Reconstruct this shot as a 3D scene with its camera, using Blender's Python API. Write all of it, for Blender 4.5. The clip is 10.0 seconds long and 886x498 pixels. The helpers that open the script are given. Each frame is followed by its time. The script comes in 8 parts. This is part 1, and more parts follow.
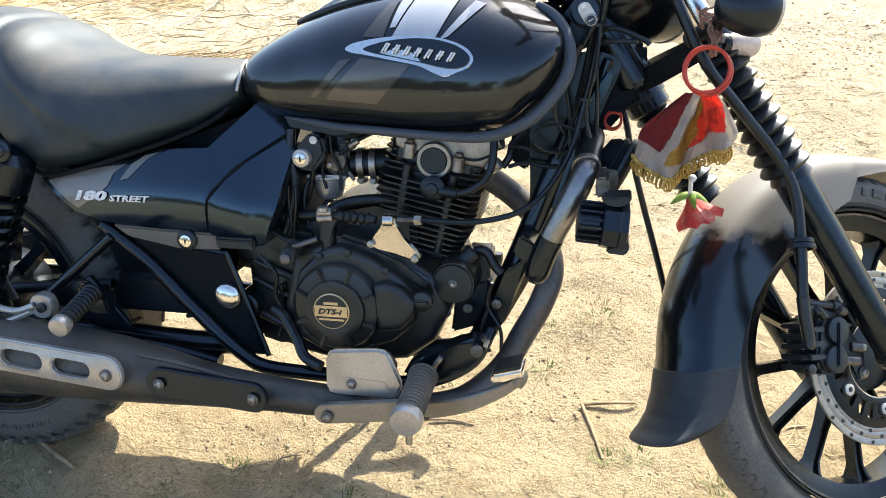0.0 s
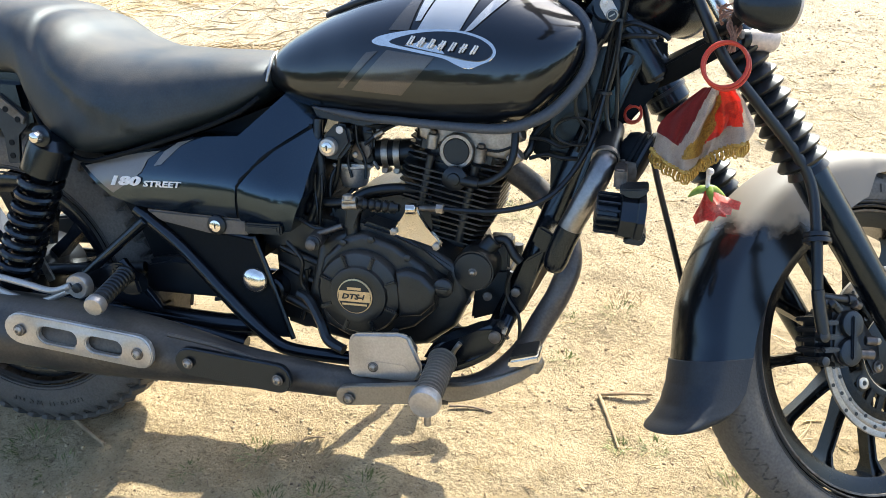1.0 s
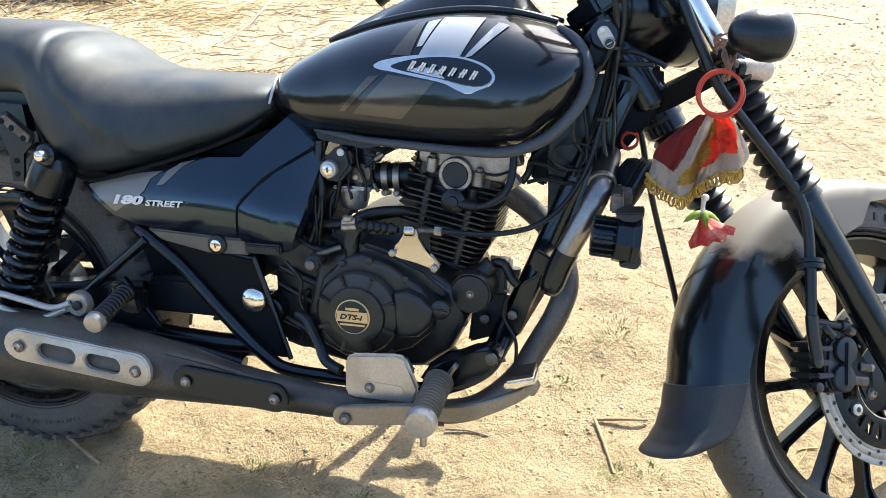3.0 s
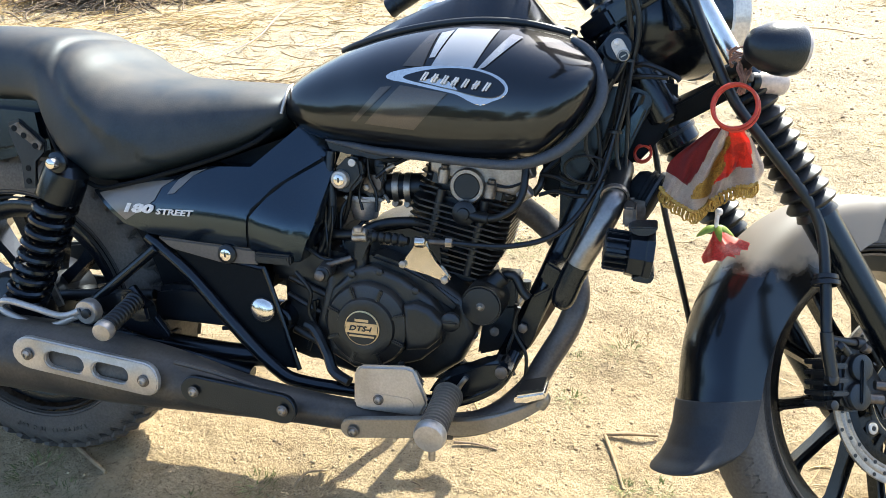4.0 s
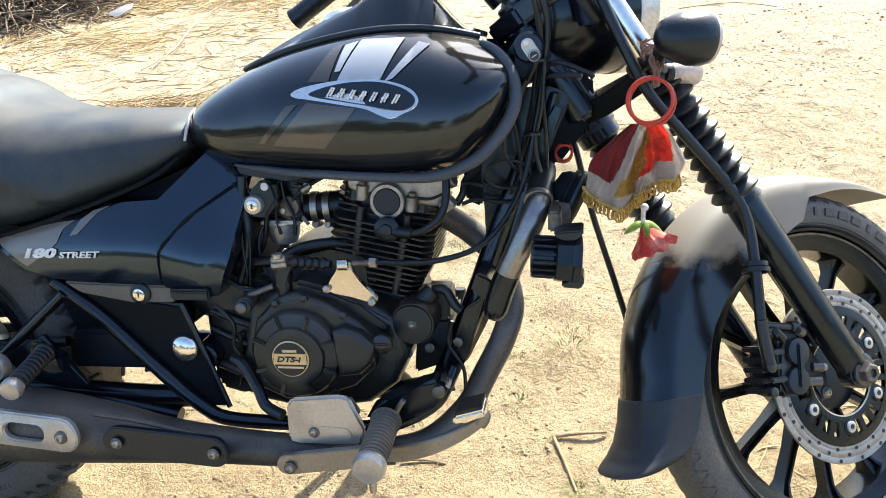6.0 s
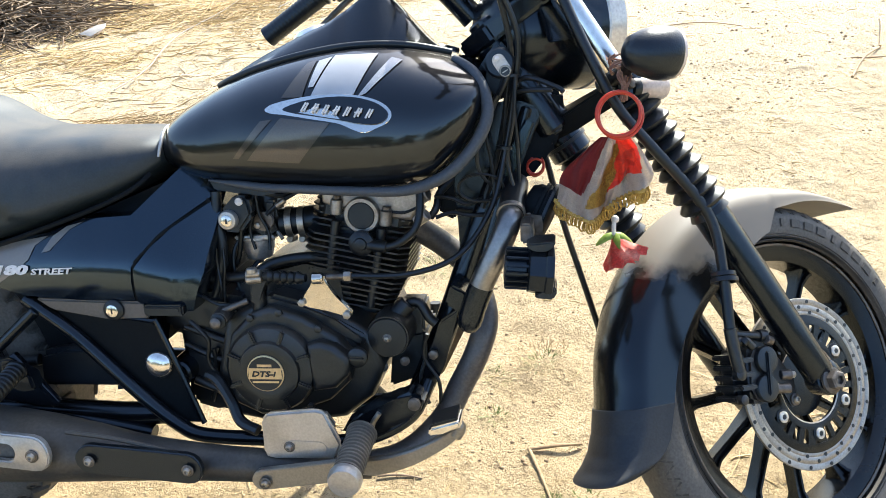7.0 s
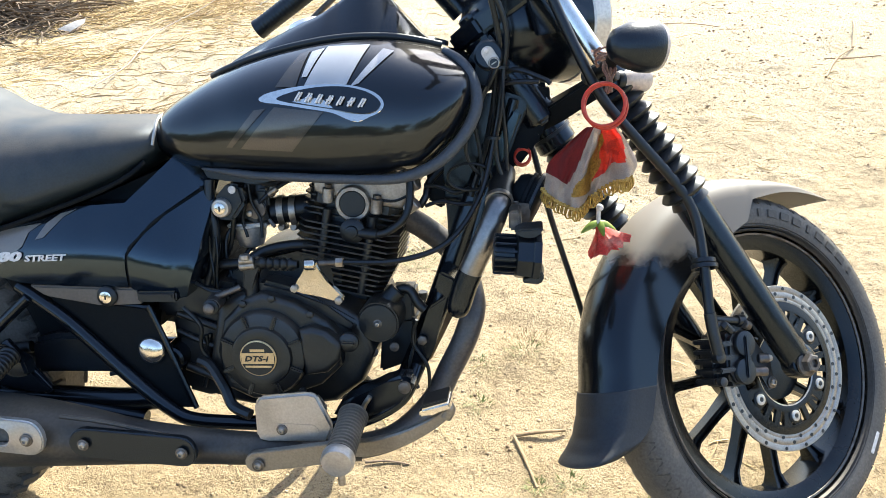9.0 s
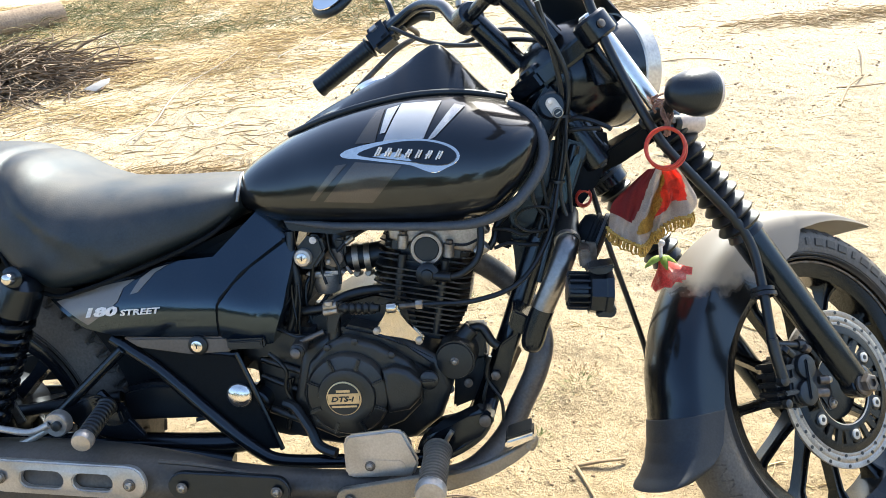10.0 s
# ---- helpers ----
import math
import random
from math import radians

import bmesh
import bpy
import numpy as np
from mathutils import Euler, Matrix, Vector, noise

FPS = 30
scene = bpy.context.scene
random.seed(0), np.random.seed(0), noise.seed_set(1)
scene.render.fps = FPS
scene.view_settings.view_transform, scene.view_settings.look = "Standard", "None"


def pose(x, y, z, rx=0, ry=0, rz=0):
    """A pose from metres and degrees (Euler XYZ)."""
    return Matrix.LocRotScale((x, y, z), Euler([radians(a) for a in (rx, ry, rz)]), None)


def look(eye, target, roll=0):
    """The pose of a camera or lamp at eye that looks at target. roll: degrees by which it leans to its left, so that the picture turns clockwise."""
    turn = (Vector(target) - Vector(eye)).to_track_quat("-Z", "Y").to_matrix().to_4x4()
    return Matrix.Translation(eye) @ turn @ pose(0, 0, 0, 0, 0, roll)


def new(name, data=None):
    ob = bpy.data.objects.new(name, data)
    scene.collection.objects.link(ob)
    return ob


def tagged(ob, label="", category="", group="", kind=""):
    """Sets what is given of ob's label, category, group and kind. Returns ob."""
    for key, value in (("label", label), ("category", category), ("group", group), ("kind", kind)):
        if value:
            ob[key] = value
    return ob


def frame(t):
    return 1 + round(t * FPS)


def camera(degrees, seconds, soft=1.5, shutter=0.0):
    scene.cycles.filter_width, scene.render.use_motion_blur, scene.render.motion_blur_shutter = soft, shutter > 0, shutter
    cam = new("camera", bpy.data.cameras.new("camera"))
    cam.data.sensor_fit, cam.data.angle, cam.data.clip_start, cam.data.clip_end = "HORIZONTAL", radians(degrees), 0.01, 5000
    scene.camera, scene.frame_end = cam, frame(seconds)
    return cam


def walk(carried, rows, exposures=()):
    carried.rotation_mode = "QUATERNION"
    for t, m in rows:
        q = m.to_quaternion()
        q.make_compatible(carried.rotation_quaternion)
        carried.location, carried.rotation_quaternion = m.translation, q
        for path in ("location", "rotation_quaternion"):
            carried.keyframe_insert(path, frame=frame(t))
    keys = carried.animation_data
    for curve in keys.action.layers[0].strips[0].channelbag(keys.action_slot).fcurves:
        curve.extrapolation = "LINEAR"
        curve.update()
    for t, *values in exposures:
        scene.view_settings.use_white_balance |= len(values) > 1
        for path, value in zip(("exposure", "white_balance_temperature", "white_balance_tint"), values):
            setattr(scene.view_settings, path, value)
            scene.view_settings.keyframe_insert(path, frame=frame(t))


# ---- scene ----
cam = camera(57.77, 10.0, soft=0.5)
ROWS = [
    (0.0, 1.1060, -0.9740, 1.0980, 57.91, 3.54, 11.24),
    (0.5, 1.1260, -0.9860, 1.1010, 57.16, 3.87, 12.88),
    (1.0, 1.1190, -1.0040, 1.1050, 57.72, 3.67, 13.27),
    (1.5, 1.1340, -1.0010, 1.0980, 56.86, 5.10, 10.77),
    (2.0, 1.1360, -1.0020, 1.0970, 56.22, 4.17, 10.70),
    (2.5, 1.1300, -1.0050, 1.0960, 55.25, 3.91, 12.20),
    (3.0, 1.1240, -1.0180, 1.1040, 59.71, 3.02, 13.59),
    (4.5, 1.1180, -1.0010, 1.0960, 60.55, 2.71, 14.63),
    (5.0, 1.1280, -0.9850, 1.0890, 59.18, 2.39, 14.74),
    (5.5, 1.1260, -0.9690, 1.0980, 58.43, 3.60, 12.98),
    (6.0, 1.1360, -0.9520, 1.1060, 59.67, 5.24, 8.44),
    (7.5, 1.1410, -0.9760, 1.1020, 60.91, 4.28, 6.34),
    (8.0, 1.1400, -0.9860, 1.1040, 60.82, 3.45, 5.88),
    (8.5, 1.1340, -0.9940, 1.1020, 60.95, 3.30, 5.52),
    (9.0, 1.1280, -1.0020, 1.1020, 60.82, 3.99, 5.41),
    (9.5, 1.1080, -1.0140, 1.1090, 60.40, 5.12, 5.49),
    (10.0, 1.0360, -1.0730, 1.1490, 63.52, 6.25, 4.73),
]
walk(cam, [(t, pose(x, y, z, rx, ry, rz)) for t, x, y, z, rx, ry, rz in ROWS], exposures=[(0.0, 1.36, 6420, 9.5), (10.0, 1.36, 6420, 9.5)])

# ---- light ----
SUN_EL, SUN_AZ = 42.0, 20.0          # height, and turn from +y towards +x
world = bpy.data.worlds.new("sky")
scene.world = world
world.use_nodes = True
wn = world.node_tree
sky = wn.nodes.new("ShaderNodeTexSky")
sky.sky_type, sky.sun_disc = "NISHITA", False
sky.sun_elevation, sky.sun_rotation = radians(SUN_EL), radians(SUN_AZ)
sky.air_density, sky.dust_density, sky.ozone_density = 1.0, 2.0, 1.0
wn.links.new(sky.outputs[0], wn.nodes["Background"].inputs[0])
wn.nodes["Background"].inputs[1].default_value = 0.15
lamp = bpy.data.lights.new("sun", "SUN")
lamp.energy, lamp.angle, lamp.color = 4.35, radians(0.53), (1.0, 0.925, 0.76)
sun = new("sun", lamp)
sun.matrix_world = look((0, 0, 0), (-math.sin(radians(SUN_AZ)) * math.cos(radians(SUN_EL)),
                                    -math.cos(radians(SUN_AZ)) * math.cos(radians(SUN_EL)), -math.sin(radians(SUN_EL))))

# ---- materials ----
def mat(name, base, rough=0.5, metal=0.0, second=None, scale=8.0, mix=(0.45, 0.7), fine=(200.0, 0.15), rough2=None,
        bump=(0.0, 60.0), coat=0.0, dust=0.0, spec=0.5, sheen=0.0, tint=(1.0, 1.0, 1.0), haze=0.03):
    """Principled surface: base and second colour mixed by large noise, fine grain in value, bump, and a film of dust."""
    m = bpy.data.materials.new(name)
    m.use_nodes = True
    nt, N, L = m.node_tree, m.node_tree.nodes, m.node_tree.links
    b = N["Principled BSDF"]
    b.inputs["Roughness"].default_value, b.inputs["Metallic"].default_value = rough, metal
    b.inputs["Coat Weight"].default_value, b.inputs["Coat Roughness"].default_value = coat, haze
    b.inputs["Specular IOR Level"].default_value = spec
    b.inputs["Specular Tint"].default_value = (*tint, 1.0)
    b.inputs["Sheen Weight"].default_value = sheen
    co = N.new("ShaderNodeTexCoord")
    def noise_tex(sc, det=6.0):
        n = N.new("ShaderNodeTexNoise")
        n.inputs["Scale"].default_value, n.inputs["Detail"].default_value = sc, det
        L.new(co.outputs["Object"], n.inputs["Vector"])
        return n
    def ramp(src, lo, hi):
        r = N.new("ShaderNodeMapRange")
        r.inputs[1].default_value, r.inputs[2].default_value = lo, hi
        L.new(src, r.inputs[0])
        return r.outputs[0]
    def blend(fac, c1, c2, kind="MIX"):
        x = N.new("ShaderNodeMix")
        x.data_type, x.blend_type = "RGBA", kind
        for sock, val in ((x.inputs[0], fac), (x.inputs[6], c1), (x.inputs[7], c2)):
            if isinstance(val, (int, float)):
                sock.default_value = val
            elif isinstance(val, tuple):
                sock.default_value = (*val, 1.0)
            else:
                L.new(val, sock)
        return x.outputs[2]
    big = noise_tex(scale)
    fac = ramp(big.outputs["Fac"], *mix)
    col = blend(fac, base, second or tuple(0.8 * c for c in base))
    grain = noise_tex(fine[0], 3.0)
    g = N.new("ShaderNodeMapRange")
    g.inputs[1].default_value, g.inputs[2].default_value = 0.3, 0.7
    g.inputs[3].default_value, g.inputs[4].default_value = 1 - fine[1], 1 + fine[1]
    L.new(grain.outputs["Fac"], g.inputs[0])
    comb = N.new("ShaderNodeCombineColor")
    for i in range(3):
        L.new(g.outputs[0], comb.inputs[i])
    col = blend(1.0, col, comb.outputs[0], "MULTIPLY")
    rgh = None
    if dust > 0:
        geo = N.new("ShaderNodeNewGeometry")
        sep = N.new("ShaderNodeSeparateXYZ")
        L.new(geo.outputs["Normal"], sep.inputs[0])
        up = ramp(sep.outputs[2], -0.1, 0.9)
        dn = noise_tex(14.0, 8.0)
        dn2 = ramp(dn.outputs["Fac"], 0.25, 0.75)
        mul = N.new("ShaderNodeMath")
        mul.operation = "MULTIPLY"
        L.new(up, mul.inputs[0]), L.new(dn2, mul.inputs[1])
        mul2 = N.new("ShaderNodeMath")
        mul2.operation = "MULTIPLY"
        L.new(mul.outputs[0], mul2.inputs[0])
        mul2.inputs[1].default_value = dust
        col = blend(mul2.outputs[0], col, (0.42, 0.34, 0.24))
        r = N.new("ShaderNodeMapRange")
        r.inputs[3].default_value, r.inputs[4].default_value = rough, 0.85
        L.new(mul2.outputs[0], r.inputs[0])
        rgh = r.outputs[0]
    elif rough2 is not None:
        r = N.new("ShaderNodeMapRange")
        r.inputs[1].default_value, r.inputs[2].default_value = 0.35, 0.65
        r.inputs[3].default_value, r.inputs[4].default_value = rough, rough2
        L.new(noise_tex(scale * 3).outputs["Fac"], r.inputs[0])
        rgh = r.outputs[0]
    if rgh is not None:
        L.new(rgh, b.inputs["Roughness"])
    L.new(col, b.inputs["Base Color"])
    if bump[0] > 0:
        bp = N.new("ShaderNodeBump")
        bp.inputs["Strength"].default_value, bp.inputs["Distance"].default_value = bump[0], 0.004
        L.new(noise_tex(bump[1], 5.0).outputs["Fac"], bp.inputs["Height"])
        L.new(bp.outputs[0], b.inputs["Normal"])
    return m


# Blue sky sheen put into specular tint and some base colours of dark finishes.
SKY_TINT = (0.66, 0.83, 1.0)
M_GLOSS = mat("gloss_black_paint", (0.0028, 0.0036, 0.0050), 0.05, coat=0.35, haze=0.30, fine=(300, 0.1), dust=0.015, bump=(0.02, 3.0), spec=0.62, tint=SKY_TINT)
M_SATIN = mat("satin_black_paint", (0.0036, 0.0052, 0.0080), 0.20, fine=(300, 0.2), dust=0.02, spec=0.6, tint=SKY_TINT)
M_MATT = mat("matt_black_paint", (0.0050, 0.0065, 0.0090), 0.36, fine=(260, 0.3), dust=0.07, bump=(0.08, 220), spec=0.6, tint=SKY_TINT)
M_PLASTIC = mat("black_plastic", (0.0055, 0.0075, 0.0110), 0.30, fine=(260, 0.2), dust=0.04, bump=(0.12, 400), spec=0.6, tint=SKY_TINT)
M_ENGINE = mat("black_engine_casting", (0.0046, 0.0060, 0.0080), 0.30, fine=(200, 0.3), dust=0.16, bump=(0.12, 300), spec=0.6, tint=SKY_TINT)
M_FIN = mat("black_cylinder_fins", (0.012, 0.0125, 0.014), 0.28, fine=(200, 0.3), dust=0.10, spec=0.6, tint=SKY_TINT)
# Dust set strong: a real film, plus the sun's pale sheen on the top.
M_VINYL = mat("black_seat_vinyl", (0.0130, 0.0205, 0.0260), 0.46, fine=(350, 0.25), dust=0.22, bump=(0.10, 500), spec=0.6, tint=SKY_TINT)
M_RUBBER = mat("black_rubber", (0.0065, 0.0066, 0.007), 0.38, fine=(200, 0.2), dust=0.05, spec=0.6, tint=SKY_TINT)
M_TYRE = mat("dusty_tyre_rubber", (0.078, 0.078, 0.075), 0.62, second=(0.118, 0.112, 0.101), scale=10, fine=(250, 0.25), dust=0.14, bump=(0.15, 150))
M_SIDEMARK = mat("raised_tyre_rubber", (0.045, 0.0455, 0.045), 0.5, second=(0.066, 0.064, 0.060), scale=20, fine=(250, 0.25), dust=0.08)
M_CHROME = mat("chrome", (0.78, 0.77, 0.74), 0.12, 1.0, fine=(150, 0.06), rough2=0.22)
M_ALU = mat("cast_aluminium", (0.60, 0.59, 0.57), 0.38, 0.85, second=(0.46, 0.45, 0.43), scale=20, fine=(250, 0.15), bump=(0.1, 250), rough2=0.55)
M_HEAD = mat("dull_cast_head", (0.34, 0.33, 0.31), 0.36, 0.8, second=(0.20, 0.18, 0.155), scale=22, fine=(250, 0.15), bump=(0.1, 250), rough2=0.5)
M_POLISH = mat("polished_alloy", (0.62, 0.59, 0.53), 0.16, 1.0, fine=(200, 0.08), rough2=0.26)
M_ALUPAINT = mat("silver_painted_alloy", (0.50, 0.495, 0.475), 0.32, 0.6, second=(0.37, 0.355, 0.325), scale=14, fine=(300, 0.10), dust=0.10, bump=(0.05, 200))
M_RIM = mat("black_wheel_paint", (0.0032, 0.0035, 0.0042), 0.26, fine=(260, 0.2), dust=0.04, spec=0.4, tint=SKY_TINT)
# Stronger blue here stands in for sky mirrored on the cover's upper slope.
M_PANEL = mat("satin_side_cover", (0.0036, 0.0070, 0.0130), 0.13, fine=(300, 0.2), dust=0.02, coat=0.15, haze=0.25, spec=0.95, tint=(0.50, 0.76, 1.0))
M_PEGRUB = mat("dusty_peg_rubber", (0.050, 0.050, 0.048), 0.6, second=(0.10, 0.092, 0.08), scale=30, fine=(200, 0.25), dust=0.35)
M_FLAP = mat("dull_black_rubber_flap", (0.016, 0.020, 0.026), 0.52, fine=(260, 0.2), dust=0.10, bump=(0.08, 300), tint=SKY_TINT)
# Specular cut and dust left out, so sheltered parts stay dark as in shade.
M_DEEP = mat("unlit_black_plastic", (0.005, 0.006, 0.007), 0.6, fine=(260, 0.2), spec=0.18, tint=SKY_TINT)
M_WORN = mat("worn_dull_alloy", (0.27, 0.255, 0.22), 0.36, 0.65, second=(0.19, 0.175, 0.15), scale=14, fine=(300, 0.12), dust=0.12, bump=(0.05, 200))
M_DISC = mat("brushed_steel_disc", (0.36, 0.355, 0.34), 0.36, 0.85, fine=(400, 0.2), scale=30, rough2=0.48)
M_STEEL = mat("zinc_steel", (0.42, 0.40, 0.36), 0.38, 0.9, second=(0.28, 0.24, 0.19), scale=60, rough2=0.5)
M_DARKSTEEL = mat("oily_dark_steel", (0.16, 0.15, 0.14), 0.4, 0.8, second=(0.10, 0.085, 0.07), scale=60, rough2=0.5)
M_PIPE = mat("heat_stained_dark_pipe", (0.085, 0.088, 0.095), 0.42, 0.4, second=(0.13, 0.110, 0.090), scale=14, mix=(0.45, 0.75), fine=(220, 0.2), dust=0.22)
M_GUARD = mat("heat_tinted_steel_tube", (0.27, 0.27, 0.27), 0.30, 0.95, second=(0.13, 0.11, 0.09), scale=9, fine=(200, 0.1), rough2=0.36)
M_MUFF = mat("dusty_black_exhaust_paint", (0.022, 0.024, 0.026), 0.40, second=(0.072, 0.062, 0.047), scale=9, fine=(220, 0.35), dust=0.22, bump=(0.06, 200))
M_BRASS = mat("rusty_tan_plate", (0.30, 0.22, 0.12), 0.5, 0.3, second=(0.18, 0.12, 0.07), scale=25, dust=0.2)
M_GOLD = mat("gold_printed_plate", (0.62, 0.50, 0.30), 0.35, 0.6, fine=(200, 0.1))
M_GREYBAND = mat("dark_grey_tank_edging", (0.062, 0.070, 0.082), 0.5, fine=(250, 0.15), tint=SKY_TINT)
M_SILVERDECAL = mat("silver_flake_decal", (0.48, 0.50, 0.52), 0.28, 0.4, fine=(900, 0.35), coat=0.5)
M_GREYDECAL = mat("smoke_grey_decal", (0.05, 0.047, 0.043), 0.12, fine=(600, 0.1), coat=0.6)
M_DECALSIDE = mat("pale_grey_panel_decal", (0.17, 0.172, 0.17), 0.22, fine=(500, 0.1), coat=0.5)
M_WHITE = mat("white_lettering", (0.75, 0.75, 0.74), 0.4)
M_RED = mat("red_bangle_plastic", (0.50, 0.045, 0.022), 0.32, fine=(150, 0.1), second=(0.40, 0.035, 0.02))
M_CLEAR = mat("frosted_lens_plastic", (0.62, 0.55, 0.50), 0.25, coat=0.4)
M_LAMPSHELL = mat("silver_lamp_shell", (0.62, 0.61, 0.57), 0.25, 0.3, coat=0.5)

# ---- mesh helpers ----
def catmull(pts, n):
    p = [Vector(q) for q in pts]
    if n <= 1 or len(p) < 3:
        return p
    out = []
    for i in range(len(p) - 1):
        a, b, c, d = p[max(i - 1, 0)], p[i], p[i + 1], p[min(i + 2, len(p) - 1)]
        for k in range(n):
            t = k / n
            out.append(0.5 * ((2 * b) + (c - a) * t + (2 * a - 5 * b + 4 * c - d) * t * t + (3 * b - a - 3 * c + d) * t ** 3))
    return out + [p[-1]]


def rings_to(bm, rings, cap=True, loop=False):
    vs = [[bm.verts.new(q) for q in r] for r in rings]
    n = len(vs[0])
    pairs = list(zip(vs, vs[1:])) + ([(vs[-1], vs[0])] if loop else [])
    for a, b in pairs:
        for i in range(n):
            bm.faces.new((a[i], a[(i + 1) % n], b[(i + 1) % n], b[i]))
    if cap and not loop:
        bm.faces.new(list(reversed(vs[0])))
        bm.faces.new(vs[-1])
    return vs


def tube(pts, r, seg=10, n=6, bm=None, loop=False, flat=1.0):
    """A round tube along the points; r is one radius or one for each smoothed point."""
    bm = bm or bmesh.new()
    p = catmull(pts, n)
    rings, up = [], None
    for i, q in enumerate(p):
        if loop:
            d = (p[(i + 1) % len(p)] - p[i - 1]).normalized()
        else:
            d = (p[min(i + 1, len(p) - 1)] - p[max(i - 1, 0)]).normalized()
        if up is None:
            up = d.orthogonal().normalized()
        up = (up - d * up.dot(d)).normalized()
        s = d.cross(up)
        rr = r(i / (len(p) - 1)) if callable(r) else r
        rings.append([q + rr * (math.cos(a) * up + flat * math.sin(a) * s) for a in (2 * math.pi * k / seg for k in range(seg))])
    rings_to(bm, rings, loop=loop)
    return bm


def lathe(profile, centre, axis, seg=32, bm=None, ring=False):
    """Turns the profile (radius, height along the axis) round the axis through centre. ring: the profile is a closed loop."""
    bm = bm or bmesh.new()
    axis = Vector(axis).normalized()
    u = axis.orthogonal().normalized()
    w = axis.cross(u)
    c = Vector(centre)
    rings = [[c + axis * h + r * (math.cos(a) * u + math.sin(a) * w) for a in (2 * math.pi * k / seg for k in range(seg))] for r, h in profile]
    rings_to(bm, rings, cap=not ring, loop=ring)
    return bm


def rod(a, b, r, seg=16, bm=None, bev=0.15):
    a, b = Vector(a), Vector(b)
    ln = (b - a).length
    k = min(r * bev, ln * 0.2)
    return lathe([(r - k, 0), (r, k), (r, ln - k), (r - k, ln)], a, b - a, seg, bm)


def prism(poly, y0, y1, bev=0.004, segs=2, bm=None, front=0.0):
    """Extrudes a side outline (x, z) from y0 (near side) to y1; bev rounds all edges, front rounds the near face more."""
    own = bmesh.new()
    area = sum(a[0] * b[1] - b[0] * a[1] for a, b in zip(poly, poly[1:] + poly[:1]))
    if area < 0:
        poly = poly[::-1]
    n = len(poly)
    f = [own.verts.new((x, y0, z)) for x, z in poly]
    k = [own.verts.new((x, y1, z)) for x, z in poly]
    near = own.faces.new(f)
    own.faces.new(k[::-1])
    for i in range(n):
        own.faces.new((f[i], k[i], k[(i + 1) % n], f[(i + 1) % n]))
    if y0 > y1:
        bmesh.ops.reverse_faces(own, faces=own.faces[:])
    if front:
        bmesh.ops.bevel(own, geom=list(near.edges), offset=front, segments=5, profile=0.6, affect="EDGES", clamp_overlap=True)
    elif bev:
        bmesh.ops.bevel(own, geom=own.edges[:], offset=bev, segments=segs, affect="EDGES", clamp_overlap=True)
    return merge(bm, own)


def box(c, s, bev=0.003, bm=None, m=None):
    own = bmesh.new()
    bmesh.ops.create_cube(own, size=1.0, matrix=Matrix.Diagonal((*s, 1)))
    if bev:
        bmesh.ops.bevel(own, geom=own.edges[:], offset=bev, segments=2, affect="EDGES", clamp_overlap=True)
    own.transform(Matrix.Translation(c) @ (m or Matrix.Identity(4)))
    return merge(bm, own)


def merge(bm, own):
    if bm is None:
        return own
    me = bpy.data.meshes.new("tmp")
    own.to_mesh(me)
    own.free()
    bm.from_mesh(me)
    bpy.data.meshes.remove(me)
    return bm


def strip(surface, quads, n=8, lift=0.0008):
    """A thin decal: bilinear patches (four corners x, z) laid on surface(x, z) -> (point, normal)."""
    bm = bmesh.new()
    for q in quads:
        a, b, c, d = [Vector(p) for p in q]
        grid = []
        for i in range(n + 1):
            row = []
            for j in range(n + 1):
                u, v = i / n, j / n
                p = (a * (1 - u) + b * u) * (1 - v) + (d * (1 - u) + c * u) * v
                s, nn = surface(p.x, p.y)
                row.append(bm.verts.new(s + nn * lift))
            grid.append(row)
        for i in range(n):
            for j in range(n):
                bm.faces.new((grid[i][j], grid[i + 1][j], grid[i + 1][j + 1], grid[i][j + 1]))
    return bm


def slot_plate(a, b, r, y, th, slots, bev=0.0):
    """A long rounded plate between two (x, z) ends, with long rounded slots sunk through it."""
    bm = bmesh.new()
    d = (Vector(b) - Vector(a))
    ln = d.length
    d.normalize()
    nrm = Vector((-d.y, d.x))
    def cap(p0, p1, rad, n=9):
        out = []
        for c, s in ((p0, 90), (p1, -90)):
            for k in range(n):
                t = radians(s + 180 * k / (n - 1))
                out.append(c + rad * (math.cos(t) * d + math.sin(t) * nrm))
        return out
    own = bmesh.new()
    o = cap(Vector(a), Vector(b), r)
    edges = []
    def loop(pts):
        vs = [own.verts.new((p.x, 0, p.y)) for p in pts]
        return [own.edges.new((vs[i], vs[(i + 1) % len(vs)])) for i in range(len(vs))]
    edges += loop(o)
    for u0, u1, sr in slots:
        edges += loop(cap(Vector(a) + d * u0, Vector(a) + d * u1, sr))
    bmesh.ops.triangle_fill(own, use_beauty=True, edges=edges, normal=(0, -1, 0))
    ret = bmesh.ops.extrude_face_region(own, geom=own.faces[:])
    for v in ret["geom"]:
        if isinstance(v, bmesh.types.BMVert):
            v.co.y -= th
    if bev:
        own.normal_update()
        bmesh.ops.bevel(own, geom=[e for e in own.edges if len(e.link_faces) == 2 and e.calc_face_angle() > 1.2 and all(v.co.y < -0.5 * th for v in e.verts)], offset=bev, segments=3, affect="EDGES", clamp_overlap=True)
    mid = (Vector(a) + Vector(b)) / 2
    for v in own.verts:
        q = (Vector((v.co.x, v.co.z)) - mid).dot(nrm)
        v.co.y += y + 6.0 * q * q
    return own


